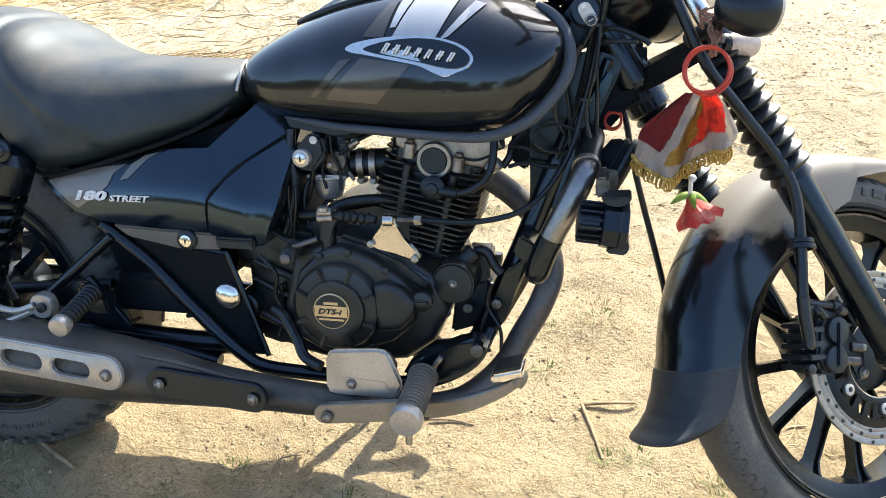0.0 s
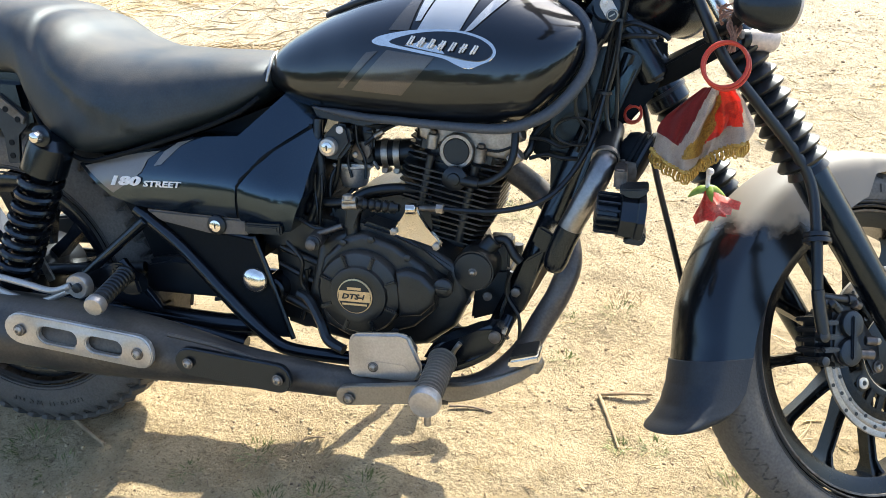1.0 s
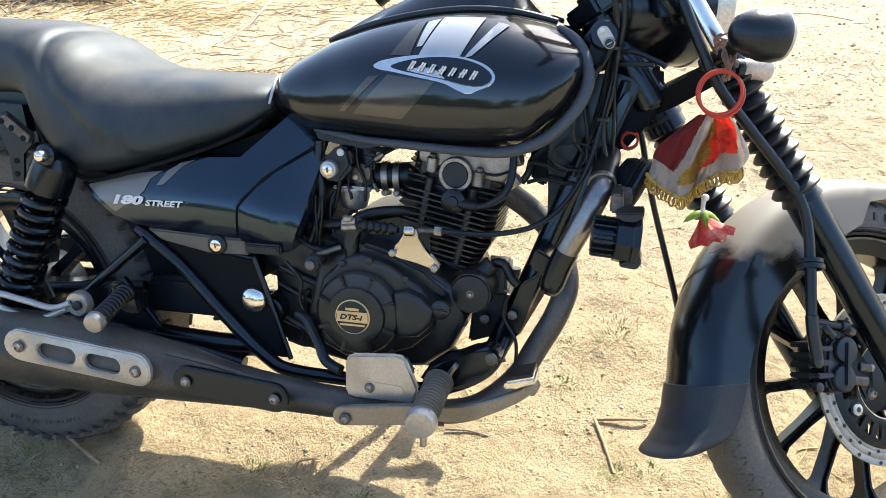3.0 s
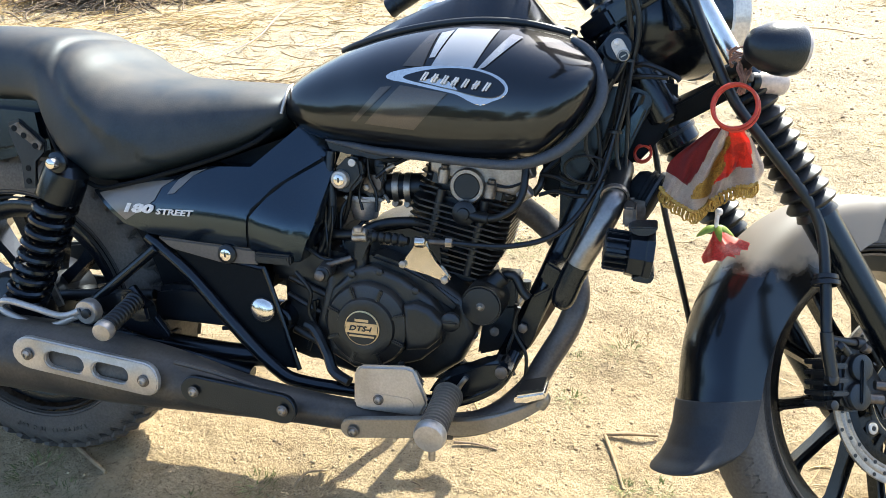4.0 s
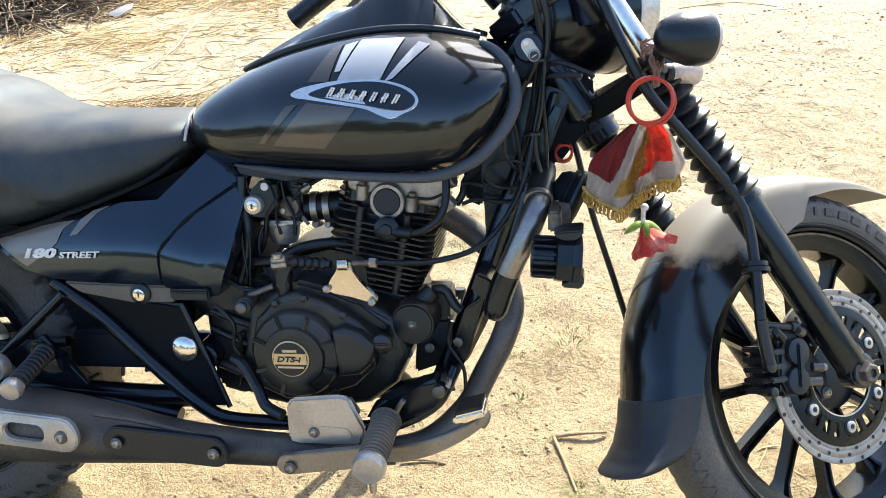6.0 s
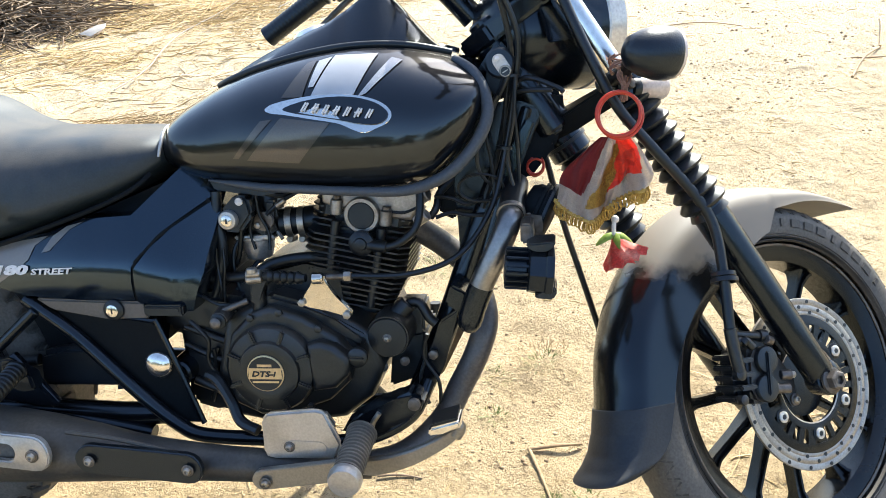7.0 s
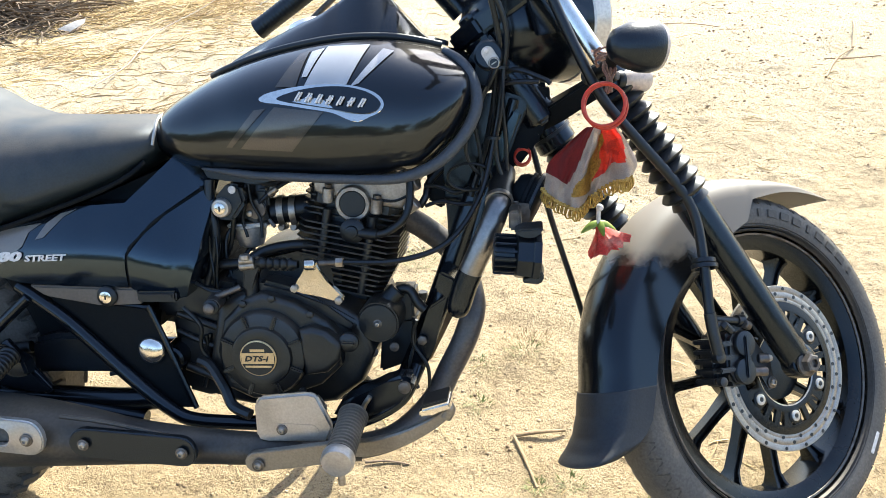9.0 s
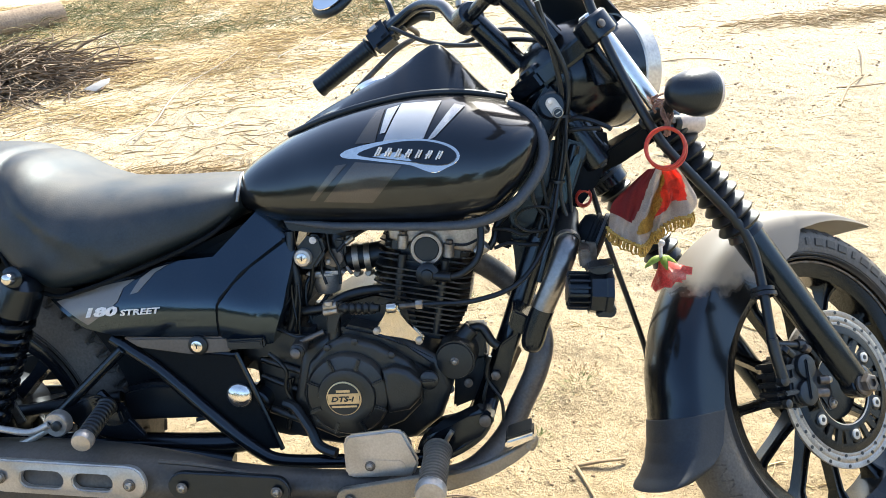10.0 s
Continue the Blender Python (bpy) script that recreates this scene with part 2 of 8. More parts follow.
def obj(name, bm, material, parent=None, label="", angle=40.0, turn=None, normals=True):
    if turn is not None:
        bm.transform(turn)
    if normals:
        bmesh.ops.recalc_face_normals(bm, faces=bm.faces[:])
    me = bpy.data.meshes.new(name)
    bm.to_mesh(me)
    bm.free()
    me.polygons.foreach_set("use_smooth", [True] * len(me.polygons))
    me.set_sharp_from_angle(angle=radians(angle))
    me.materials.append(material)
    ob = new(name, me)
    ob.parent = parent
    if label:
        ob["label"] = label
    return ob


def part(name, bm, material, parent, label="", angle=40.0, turn=None, normals=True):
    return obj(name, bm, material, parent, label, angle, turn, normals)


def letters(text, size, depth=0.0006, shear=0.0, bold=0.0):
    """Raised lettering from the built-in font, lying in x and z and facing -y."""
    cu = bpy.data.curves.new("letters", "FONT")
    cu.body, cu.size, cu.extrude, cu.shear, cu.offset = text, size, depth, shear, bold
    cu.resolution_u = 2
    ob = bpy.data.objects.new("letters", cu)
    scene.collection.objects.link(ob)
    me = bpy.data.meshes.new_from_object(ob.evaluated_get(bpy.context.evaluated_depsgraph_get()))
    bm = bmesh.new()
    bm.from_mesh(me)
    bpy.data.objects.remove(ob)
    bpy.data.curves.remove(cu)
    bpy.data.meshes.remove(me)
    bm.transform(Matrix.Rotation(radians(90), 4, "X"))
    return bm


def screw(p, r=0.006, parent=None, label="", axis=(0, -1, 0), turn=None):
    """A button-head socket screw on a dark washer."""
    w = part("screw", lathe([(r * 1.5, 0), (r * 1.5, 0.0015), (r * 1.25, 0.0022)], p, axis, 20), M_DARKSTEEL, parent, label, turn=turn)
    part("head", lathe([(r * 0.98, 0.0018), (r * 0.95, 0.0040), (r * 0.72, 0.0060), (r * 0.45, 0.0064), (r * 0.40, 0.0042)], p, axis, 16), M_STEEL, w if parent is None or parent.parent is None or parent.parent.parent is None else parent, turn=turn)
    return w


# ---- the motorcycle: x forward, -y its right side, z up along its own upright ----
LEANING = 14.59
BIKE = pose(0, 0, -0.0183, -LEANING, 0, 0)
STEER, RAKE = 39.2, 33.48
AX = Vector((-math.sin(radians(RAKE)), 0, math.cos(radians(RAKE))))
PIVOT = Vector((1.408, 0, 0.297))
TURN = Matrix.Translation(PIVOT) @ Matrix.Rotation(radians(STEER), 4, AX) @ Matrix.Translation(-PIVOT)
bike = tagged(new("motorcycle"), "dusty black cruiser motorcycle leaning on its side stand", "motorcycle")
bike.matrix_world = BIKE
FC, RC = Vector((1.48, 0, 0.297)), Vector((0, 0, 0.307))
FW = Vector((1.4877, -0.0081, 0.2875))          # middle of the front wheel; FC is the middle of its fender


def group(name, parent=None, label=""):
    ob = new(name)
    ob.parent = parent or bike
    if label:
        ob["label"] = label
    return ob


def tyre(c, R, rim_r, half, turn, name_parent, knobs, deep=1.0):
    """Tyre with shouldered tread cut by slanting grooves, and a stepped sidewall."""
    bm = bmesh.new()
    seg = knobs * 4
    prof = []
    for i in range(25):
        a = -118 + 236 * i / 24
        h = (R - rim_r)
        r0 = rim_r + h * 0.5
        ca, sa = math.cos(radians(a)), math.sin(radians(a))
        rr = r0 + h * 0.5 * math.copysign(abs(ca) ** 0.75, ca)
        prof.append((max(rr, rim_r - 0.004), half * math.copysign(abs(sa) ** 0.8, sa), a))
    rings = []
    for k in range(seg):
        ang = 2 * math.pi * k / seg
        row = []
        for r, y, a in prof:
            cut = 0.0
            ph = (k + (1 if a > 0 else 3)) % 4
            if 22 < abs(a) < 62 and ph == 0:
                cut = 0.009
            elif 8 < abs(a) < 14:
                cut = 0.004
            elif abs(a) <= 22 and ph == 1:
                cut = 0.002
            r2 = r - cut * deep
            row.append(c + Vector((r2 * math.cos(ang), y, r2 * math.sin(ang))))
        rings.append(row)
    n = len(prof)
    vs = [[bm.verts.new(q) for q in r] for r in rings]
    for i in range(seg):
        a, b = vs[i], vs[(i + 1) % seg]
        for j in range(n - 1):
            bm.faces.new((a[j], a[j + 1], b[j + 1], b[j]))
    t0 = t = part("tyre", bm, M_TYRE, name_parent, "dusty treaded rubber tyre", 35, turn)
    lugs = bmesh.new()
    h = R - rim_r
    for k in range(knobs if deep > 0.9 else 0):
        for side in (-1, 1):
            ang = 2 * math.pi * (k + (0.5 if side > 0 else 0)) / knobs
            wide = 2 * math.pi * R / knobs * 0.62
            own = box((0, 0, 0), (wide, half * 0.42, h * (0.05 + 0.025 * deep)), h * 0.010, None, Matrix.Rotation(radians(-24 * side), 4, "Z"))
            own.transform(Matrix.Translation(c) @ Matrix.Rotation(math.pi / 2 - ang, 4, "Y") @ Matrix.Translation((0, side * half * 0.66, R - h * (0.10 - 0.025 * deep))) @ Matrix.Rotation(radians(-27 * side), 4, "X"))
            merge(lugs, own)
    if deep > 0.9:
        part("tread_rubber", lugs, M_TYRE, t0, "raised tread blocks", 30, turn)["kind"] = "stuff"
    slit = bmesh.new()
    for k in range(knobs):
        for side, lean in ((-1, 35), (-1, -20)):
            own = box((0, 0, 0), (0.0026, half * 0.40, 0.0016), 0, None, Matrix.Rotation(radians(lean), 4, "Z"))
            own.transform(Matrix.Translation(c) @ Matrix.Rotation(math.pi / 2 - 2 * math.pi * (k + (0.5 if lean > 0 else 0)) / knobs, 4, "Y") @ Matrix.Translation((0, side * half * 0.80, R - h * 0.155)) @ Matrix.Rotation(radians(-44 * side), 4, "X"))
            merge(slit, own)
    part("tread_slit", slit, M_SIDEMARK, t0, "dark cut in the tread", 30, turn)["kind"] = "stuff"
    for r in (rim_r + (R - rim_r) * 0.16, rim_r + (R - rim_r) * 0.24, rim_r + (R - rim_r) * 0.29):
        part("sidewall_ridge", lathe([(r - 0.0022, -half * 0.88), (r, -half * 0.985), (r + 0.0022, -half * 0.90)], c, (0, 1, 0), 72, ring=True), M_SIDEMARK, t, turn=turn)
    return t


def arc_text(text, c, r, ang0, size, y, bold=0.0):
    """Raised letters round a sidewall of the wheel at c, read from the right side."""
    whole = bmesh.new()
    a = ang0
    for ch in text:
        if ch != " ":
            bm = letters(ch, size, 0.0008, 0.0, bold)
            bm.transform(Matrix.Translation(c) @ Matrix.Rotation(radians(90 - a), 4, "Y") @ Matrix.Translation((0, y, r)))
            merge(whole, bm)
        a -= math.degrees(size * (0.75 if ch != "I" else 0.45) / r)
    return whole


# front wheel
fw = group("front_wheel", label="black spoked alloy front wheel with dusty tyre")
ft = tyre(FW, 0.2863, 0.2148, 0.046, TURN, fw, 64, 0.22)
part("rim", lathe([(0.194, -0.026), (0.200, -0.030), (0.2125, -0.033), (0.2215, -0.0355), (0.2235, -0.031), (0.211, -0.024), (0.203, 0.0), (0.211, 0.024), (0.2235, 0.031), (0.2225, 0.036), (0.2125, 0.034), (0.200, 0.030), (0.194, 0.026), (0.191, 0.0)], FW, (0, 1, 0), 96, ring=True), M_RIM, fw, turn=TURN)
part("rim_stripe", lathe([(0.2170, -0.0355), (0.2175, -0.0366), (0.2205, -0.0374), (0.2212, -0.0362)], FW, (0, 1, 0), 96, ring=True), M_DARKSTEEL, fw, "worn grey rim edge", turn=TURN)
part("hub", lathe([(0.02, -0.050), (0.050, -0.048), (0.054, -0.03), (0.036, -0.024), (0.034, 0.024), (0.056, 0.03), (0.054, 0.05), (0.02, 0.05)], FW, (0, 1, 0), 32), M_RIM, fw, turn=TURN)
for k in range(12):
    a = radians(3.5 + 30 * k)
    bm = bmesh.new()
    d, s = Vector((math.cos(a), 0, math.sin(a))), Vector((-math.sin(a), 0, math.cos(a)))
    rings = []
    for r, w, t in ((0.030, 0.012, 0.017), (0.06, 0.0095, 0.014), (0.12, 0.0075, 0.0095), (0.172, 0.0078, 0.0095), (0.187, 0.011, 0.014), (0.197, 0.016, 0.020)):
        sec = [(-w, -t), (-w * 0.55, -t), (-w * 0.35, -t * 0.55), (w * 0.35, -t * 0.55), (w * 0.55, -t), (w, -t), (w, t), (-w, t)]
        rings.append([FW + d * r + s * u + Vector((0, v, 0)) for u, v in sec])
    rings_to(bm, rings)
    part("spoke", bm, M_RIM, fw, turn=TURN, angle=30)
# brake disc: grooved outer ring with drilled holes, slotted carrier with six rivets
dc = FW + Vector((0, -0.0637, 0))
disc = part("brake_disc", lathe([(0.1045, -0.0015), (0.106, -0.002), (0.1095, -0.002), (0.110, -0.0016), (0.1105, -0.002), (0.120, -0.002), (0.1205, -0.0016), (0.121, -0.002), (0.1295, -0.002), (0.130, -0.0015), (0.130, 0.002), (0.1045, 0.002)], dc, (0, 1, 0), 96, ring=True), M_DISC, fw, "drilled steel brake disc", turn=TURN)
hole = None
for k in range(54):
    a = 2 * math.pi * (k + 0.25 * (k % 3)) / 54
    q = dc + Vector(((0.1255, 0.1165, 0.109)[k % 3] * math.cos(a), -0.0027, (0.1255, 0.1165, 0.109)[k % 3] * math.sin(a)))
    if hole is None:
        hole = part("drill_hole", lathe([(0.0030, 0), (0.0030, 0.0006)], (0, 0, 0), (0, 1, 0), 10), M_MATT, disc)
        one = hole
    else:
        one = new("drill_hole", hole.data)
        one.parent = disc
    one.matrix_local = TURN @ Matrix.Translation(q)
part("carrier_outer", lathe([(0.091, -0.0035), (0.096, -0.0035), (0.1045, -0.0020), (0.1045, 0.0025), (0.091, 0.0025)], dc, (0, 1, 0), 72, ring=True), M_RIM, disc, turn=TURN)
part("carrier_inner", lathe([(0.060, -0.0035), (0.062, -0.0040), (0.070, -0.0035), (0.070, 0.0025), (0.060, 0.0025)], dc, (0, 1, 0), 60, ring=True), M_RIM, disc, turn=TURN)
part("carrier_lip", lathe([(0.0585, -0.003), (0.0605, -0.0042), (0.0612, -0.003)], dc, (0, 1, 0), 60, ring=True), M_STEEL, disc, "bare machined edge", turn=TURN)
for k in range(24):
    a = 2 * math.pi * (k + 0.5) / 24
    bm = bmesh.new()
    w = 0.0072 if k % 4 in (1, 2) else 0.0048
    d, s = Vector((math.cos(a), 0, math.sin(a))), Vector((-math.sin(a), 0, math.cos(a)))
    rings_to(bm, [[dc + d * r + s * u * f + Vector((0, v, 0)) for u, v in ((-w, -0.0030), (w, -0.0030), (w, 0.0022), (-w, 0.0022))] for r, f in ((0.066, 1.35), (0.071, 1.0), (0.089, 1.05), (0.094, 1.5))])
    part("carrier_arm", bm, M_RIM, disc, turn=TURN)
for k in range(6):
    a = radians(34 + 60 * k)
    p = dc + Vector((0.0765 * math.cos(a), -0.003, 0.0765 * math.sin(a)))
    part("rivet_plate", lathe([(0.0125, -0.001), (0.0125, 0.0008), (0.011, 0.0012)], p, (0, -1, 0), 18), M_RIM, disc, turn=TURN)
    rv = part("rivet", lathe([(0.0086, 0), (0.0086, 0.003), (0.0066, 0.004), (0.0040, 0.0038), (0.0034, 0.001)], p, (0, -1, 0), 20), M_LAMPSHELL, disc, "bright alloy rivet", turn=TURN)
    part("rivet_hole", lathe([(0.0032, 0.0030), (0.0032, 0.0041)], p, (0, -1, 0), 12), M_MATT, disc, turn=TURN)
# raised sidewall marks
for k in range(9):
    a = 86 - k * 6.4
    b = box((0, 0, 0), (0.021 if k % 4 else 0.009, 0.003, 0.014), 0.0012)
    b.transform(Matrix.Translation(FW) @ Matrix.Rotation(radians(90 - a), 4, "Y") @ Matrix.Translation((0, -0.0462, 0.2535)))
    part("sidewall_mark", b, M_SIDEMARK, ft, "raised plain sidewall bar", turn=TURN)
b = box((0, 0, 0), (0.040, 0.003, 0.0075), 0.001)
b.transform(Matrix.Translation(FW) @ Matrix.Rotation(radians(90 + 36), 4, "Y") @ Matrix.Translation((0, -0.0455, 0.2545)))
part("paint_mark", b, M_WHITE, ft, "white paint dab", turn=TURN)
part("sidewall_lettering", arc_text("NYLON", FW, -0.2525, 291, 0.013, -0.0464), M_TYRE, ft, "raised nylon lettering", turn=TURN)

# front fender: painted shell, satin rear flap, dust-covered top
OUTER = ((50, 62, 82, 100, 118, 150, 178, 182, 188, 192.6, 195.2, 196.8), (0.331, 0.322, 0.309, 0.3095, 0.312, 0.313, 0.3155, 0.319, 0.329, 0.345, 0.364, 0.385))
DEPTH = ((53, 63, 80, 88, 92, 108, 135, 152, 166, 178, 188, 193, 197), (0.004, 0.016, 0.034, 0.044, 0.080, 0.104, 0.104, 0.098, 0.090, 0.081, 0.079, 0.084, 0.090))


def fender(a0, a1, n, y_half, lift=0.0):
    """A fender shell over the front wheel from angle a0 to a1, rounded across, with deep sides and a curled tail."""
    bm = bmesh.new()
    rings = []
    for i in range(n + 1):
        a = a0 + (a1 - a0) * i / n
        r, depth, w = float(np.interp(a, *OUTER)) + lift, float(np.interp(a, *DEPTH)) + lift, y_half
        if a > 196.3:
            f = math.sqrt(max(0.0, 1 - ((a - 196.3) / 2.05) ** 2))
            inner = r - depth
            mid = 0.345
            r, inner = mid + (r - mid) * f, mid - (mid - inner) * f
            depth, w = max(0.002, r - inner), y_half * (0.72 + 0.28 * f)
        if a < 74:
            w = y_half * (1 - 0.18 * ((74 - a) / 28) ** 2)
        bend = min(0.040, 0.75 * depth)
        sec = []
        for k in range(29):
            u = -1 + k / 14
            au = abs(u)
            if au <= 0.80:
                t = radians(au / 0.80 * 90)
                y, z = w * math.sin(t) ** 0.9, -bend * (1 - math.cos(t) ** 0.95)
            else:
                t = (au - 0.80) / 0.20
                y, z = w + 0.002 * t, -bend - (depth - bend) * t
            sec.append((math.copysign(y, u), z))
        inner = [(y * 0.965, z - 0.003 if abs(y) < w else z) for y, z in reversed(sec)]
        d = Vector((math.cos(radians(a)), 0, math.sin(radians(a))))
        rings.append([FC + d * (r + z) + Vector((0, y, 0)) for y, z in sec + inner])
    rings_to(bm, rings)
    return bm


def fender_paint():
    """Gloss black with dust that has settled on the upper part."""
    m = M_GLOSS.copy()
    m.name = "gloss_black_paint_dusty_on_top"
    N, L = m.node_tree.nodes, m.node_tree.links
    b = N["Principled BSDF"]
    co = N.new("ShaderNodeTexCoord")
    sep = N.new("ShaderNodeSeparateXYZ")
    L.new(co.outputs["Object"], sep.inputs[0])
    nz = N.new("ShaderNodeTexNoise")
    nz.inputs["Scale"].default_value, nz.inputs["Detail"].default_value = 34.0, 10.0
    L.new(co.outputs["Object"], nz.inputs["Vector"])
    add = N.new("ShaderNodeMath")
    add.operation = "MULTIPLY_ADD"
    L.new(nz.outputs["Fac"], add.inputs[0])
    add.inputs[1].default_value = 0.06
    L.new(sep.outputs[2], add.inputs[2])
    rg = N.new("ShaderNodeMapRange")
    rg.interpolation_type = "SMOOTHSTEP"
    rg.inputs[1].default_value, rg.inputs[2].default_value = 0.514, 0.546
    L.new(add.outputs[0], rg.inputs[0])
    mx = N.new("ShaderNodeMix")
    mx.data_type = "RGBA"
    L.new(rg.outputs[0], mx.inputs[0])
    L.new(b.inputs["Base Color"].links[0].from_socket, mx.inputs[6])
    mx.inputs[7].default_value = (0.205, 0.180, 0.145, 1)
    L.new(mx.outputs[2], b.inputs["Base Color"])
    r2 = N.new("ShaderNodeMapRange")
    r2.inputs[3].default_value, r2.inputs[4].default_value = 0.19, 0.6
    L.new(rg.outputs[0], r2.inputs[0])
    L.new(r2.outputs[0], b.inputs["Roughness"])
    r3 = N.new("ShaderNodeMapRange")
    r3.inputs[3].default_value, r3.inputs[4].default_value = 0.08, 0.0
    L.new(rg.outputs[0], r3.inputs[0])
    L.new(r3.outputs[0], b.inputs["Coat Weight"])
    return m


ff = group("front_fender", label="long black front fender dusted grey on top")
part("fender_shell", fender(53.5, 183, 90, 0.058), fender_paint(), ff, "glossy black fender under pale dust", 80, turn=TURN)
part("fender_flap", fender(182, 198.3, 44, 0.0592, 0.0018), M_FLAP, ff, "satin black rubber flap", 80, turn=TURN)

# fork: legs, gaiters, upper tubes, yokes
def along(z, y=0.0, off=0.0):
    """A point of the fork line at height z; off moves it forward, square to the line."""
    x0 = 1.4748 if y < -0.1 else 1.49
    return Vector((x0 - (z - 0.30) * math.tan(radians(RAKE)), y, z)) + off * Vector((math.cos(radians(RAKE)), 0, math.sin(radians(RAKE))))


for y in (-0.110, 0.097):
    fk = group("fork_leg", label="black telescopic fork leg with ribbed rubber gaiter")
    lo, hi = along(0.292, y), along(0.565, y)
    part("slider", lathe([(0.014, -0.012), (0.020, -0.008), (0.0225, 0.01), (0.0235, 0.10), (0.0255, 0.22), (0.026, (hi - lo).length), (0.022, (hi - lo).length + 0.004)], lo, AX, 24), M_SATIN, fk, turn=TURN)
    prof = []
    ln = 0.215
    for k in range(11):
        h = ln * k / 11
        big = 0.036 - 0.006 * k / 10
        prof += [(big - 0.011, h), (big - 0.002, h + 0.004), (big, h + 0.008), (big - 0.004, h + 0.013)]
    prof = [(0.030, -0.012)] + prof + [(0.026, ln + 0.004), (0.02, ln + 0.006)]
    part("gaiter", lathe(prof, hi - AX * 0.004, AX, 26), M_RUBBER, fk, "ribbed black rubber gaiter", 50, turn=TURN)
    part("upper_tube", rod(hi + AX * 0.20, along(0.902, y), 0.0185, 20), M_CHROME if y < 0 else M_WORN, fk, turn=TURN)
    part("top_bolt", lathe([(0.013, 0), (0.013, 0.006), (0.010, 0.008)], along(0.900, y), AX, 6), M_CHROME, fk, turn=TURN)
    part("axle_clamp", lathe([(0.02, -0.016), (0.026, -0.012), (0.026, 0.012), (0.02, 0.016)], (1.479 if y < -0.1 else 1.497, y, 0.297), (0, 1, 0), 24), M_SATIN, fk, turn=TURN)
    if y < 0:
        nut = lathe([(0.0145, 0), (0.0145, 0.012), (0.012, 0.014), (0.007, 0.014), (0.007, 0.010)], (1.474, y - 0.020, 0.294), (0, -1, 0), 6)
        part("axle_nut", nut, M_DARKSTEEL, fk, "bare steel axle nut", turn=TURN, angle=20)
        part("axle_washer", lathe([(0.019, 0), (0.019, 0.004), (0.016, 0.005)], (1.474, y - 0.017, 0.294), (0, -1, 0), 24), M_DARKSTEEL, fk, turn=TURN)


def yoke(z, th, back, name, label, reach=1.0):
    bm = bmesh.new()
    cpts = [(-0.124, 0.022), (-0.10, 0.030), (-0.05, 0.002), (0.05, 0.002), (0.10, 0.030), (0.124, 0.022), (0.128, -0.02), (0.10, -0.032), (0.04, back), (-0.04, back), (-0.10, -0.032), (-0.128, -0.02)]
    u = Vector((math.cos(radians(RAKE)), 0, math.sin(radians(RAKE))))
    o = along(z)
    rings_to(bm, [[o + u * b + Vector((0, a, 0)) + AX * h for a, b in ((min(a, 0.124 * reach), b) for a, b in cpts)] for h in (-th / 2, th / 2)])
    bmesh.ops.remove_doubles(bm, verts=bm.verts[:], dist=0.0005)
    bmesh.ops.bevel(bm, geom=bm.edges[:], offset=0.005, segments=2, affect="EDGES", clamp_overlap=True)
    return part(name, bm, M_DEEP if name == "lower_yoke" else M_SATIN, st, label, turn=TURN)


st = group("steering_assembly", label="black fork yokes and steering stem")
yoke(0.885, 0.030, -0.10, "top_yoke", "")
yoke(0.742, 0.030, -0.070, "lower_yoke", "", 0.62)
stem0 = PIVOT + AX * ((0.70 - 0.297) / AX.z)
part("stem", rod(stem0, stem0 + AX * 0.20, 0.021, 20), M_SATIN, st, turn=TURN)
for y in (-0.110, 0.097):
    for z in (0.885, 0.735):
        part("yoke_clamp", rod(along(z, y) - AX * 0.02, along(z, y) + AX * 0.02, 0.029, 22), M_SATIN, st, turn=TURN)
        part("pinch_bolt", lathe([(0.0065, 0), (0.0065, 0.004), (0.004, 0.005)], along(z, y + math.copysign(0.028, y), -0.012), (0, math.copysign(1, y), 0), 12), M_DARKSTEEL, st, turn=TURN)

part("fork_shroud", rod(along(0.690, 0.097), along(0.752, 0.097), 0.035, 28), M_SATIN, st, "smooth black clamp sleeve", turn=TURN)
part("shroud_ring", lathe([(0.0355, -0.003), (0.0375, -0.003), (0.0375, 0.003), (0.0355, 0.003)], along(0.712, 0.097), AX, 28, ring=True), M_MATT, st, turn=TURN)
part("shroud_ring", lathe([(0.0345, -0.004), (0.0365, -0.004), (0.0365, 0.004), (0.0345, 0.004)], along(0.744, 0.097), AX, 28, ring=True), M_SATIN, st, turn=TURN)

# handlebar with risers, left grip, switch, lever, mirror
hb = group("handlebar", label="raised black handlebar with rubber grip and switchgear")
for y in (-0.052, 0.052):
    part("riser", tube([(1.050, y, 0.893), (1.02, y, 0.925), (0.972, y, 0.972)], 0.0195, 18, 4), M_SATIN, hb, turn=TURN)
    part("bar_clamp", rod((0.966, y - 0.018, 0.974), (0.966, y + 0.018, 0.974), 0.024, 20), M_SATIN, hb, turn=TURN)
    for dx in (-0.013, 0.014):
        part("clamp_bolt", lathe([(0.006, 0), (0.006, 0.009), (0.004, 0.010)], (0.966 + dx, y, 0.994), (0, 0, 1), 12), M_STEEL, hb, turn=TURN)
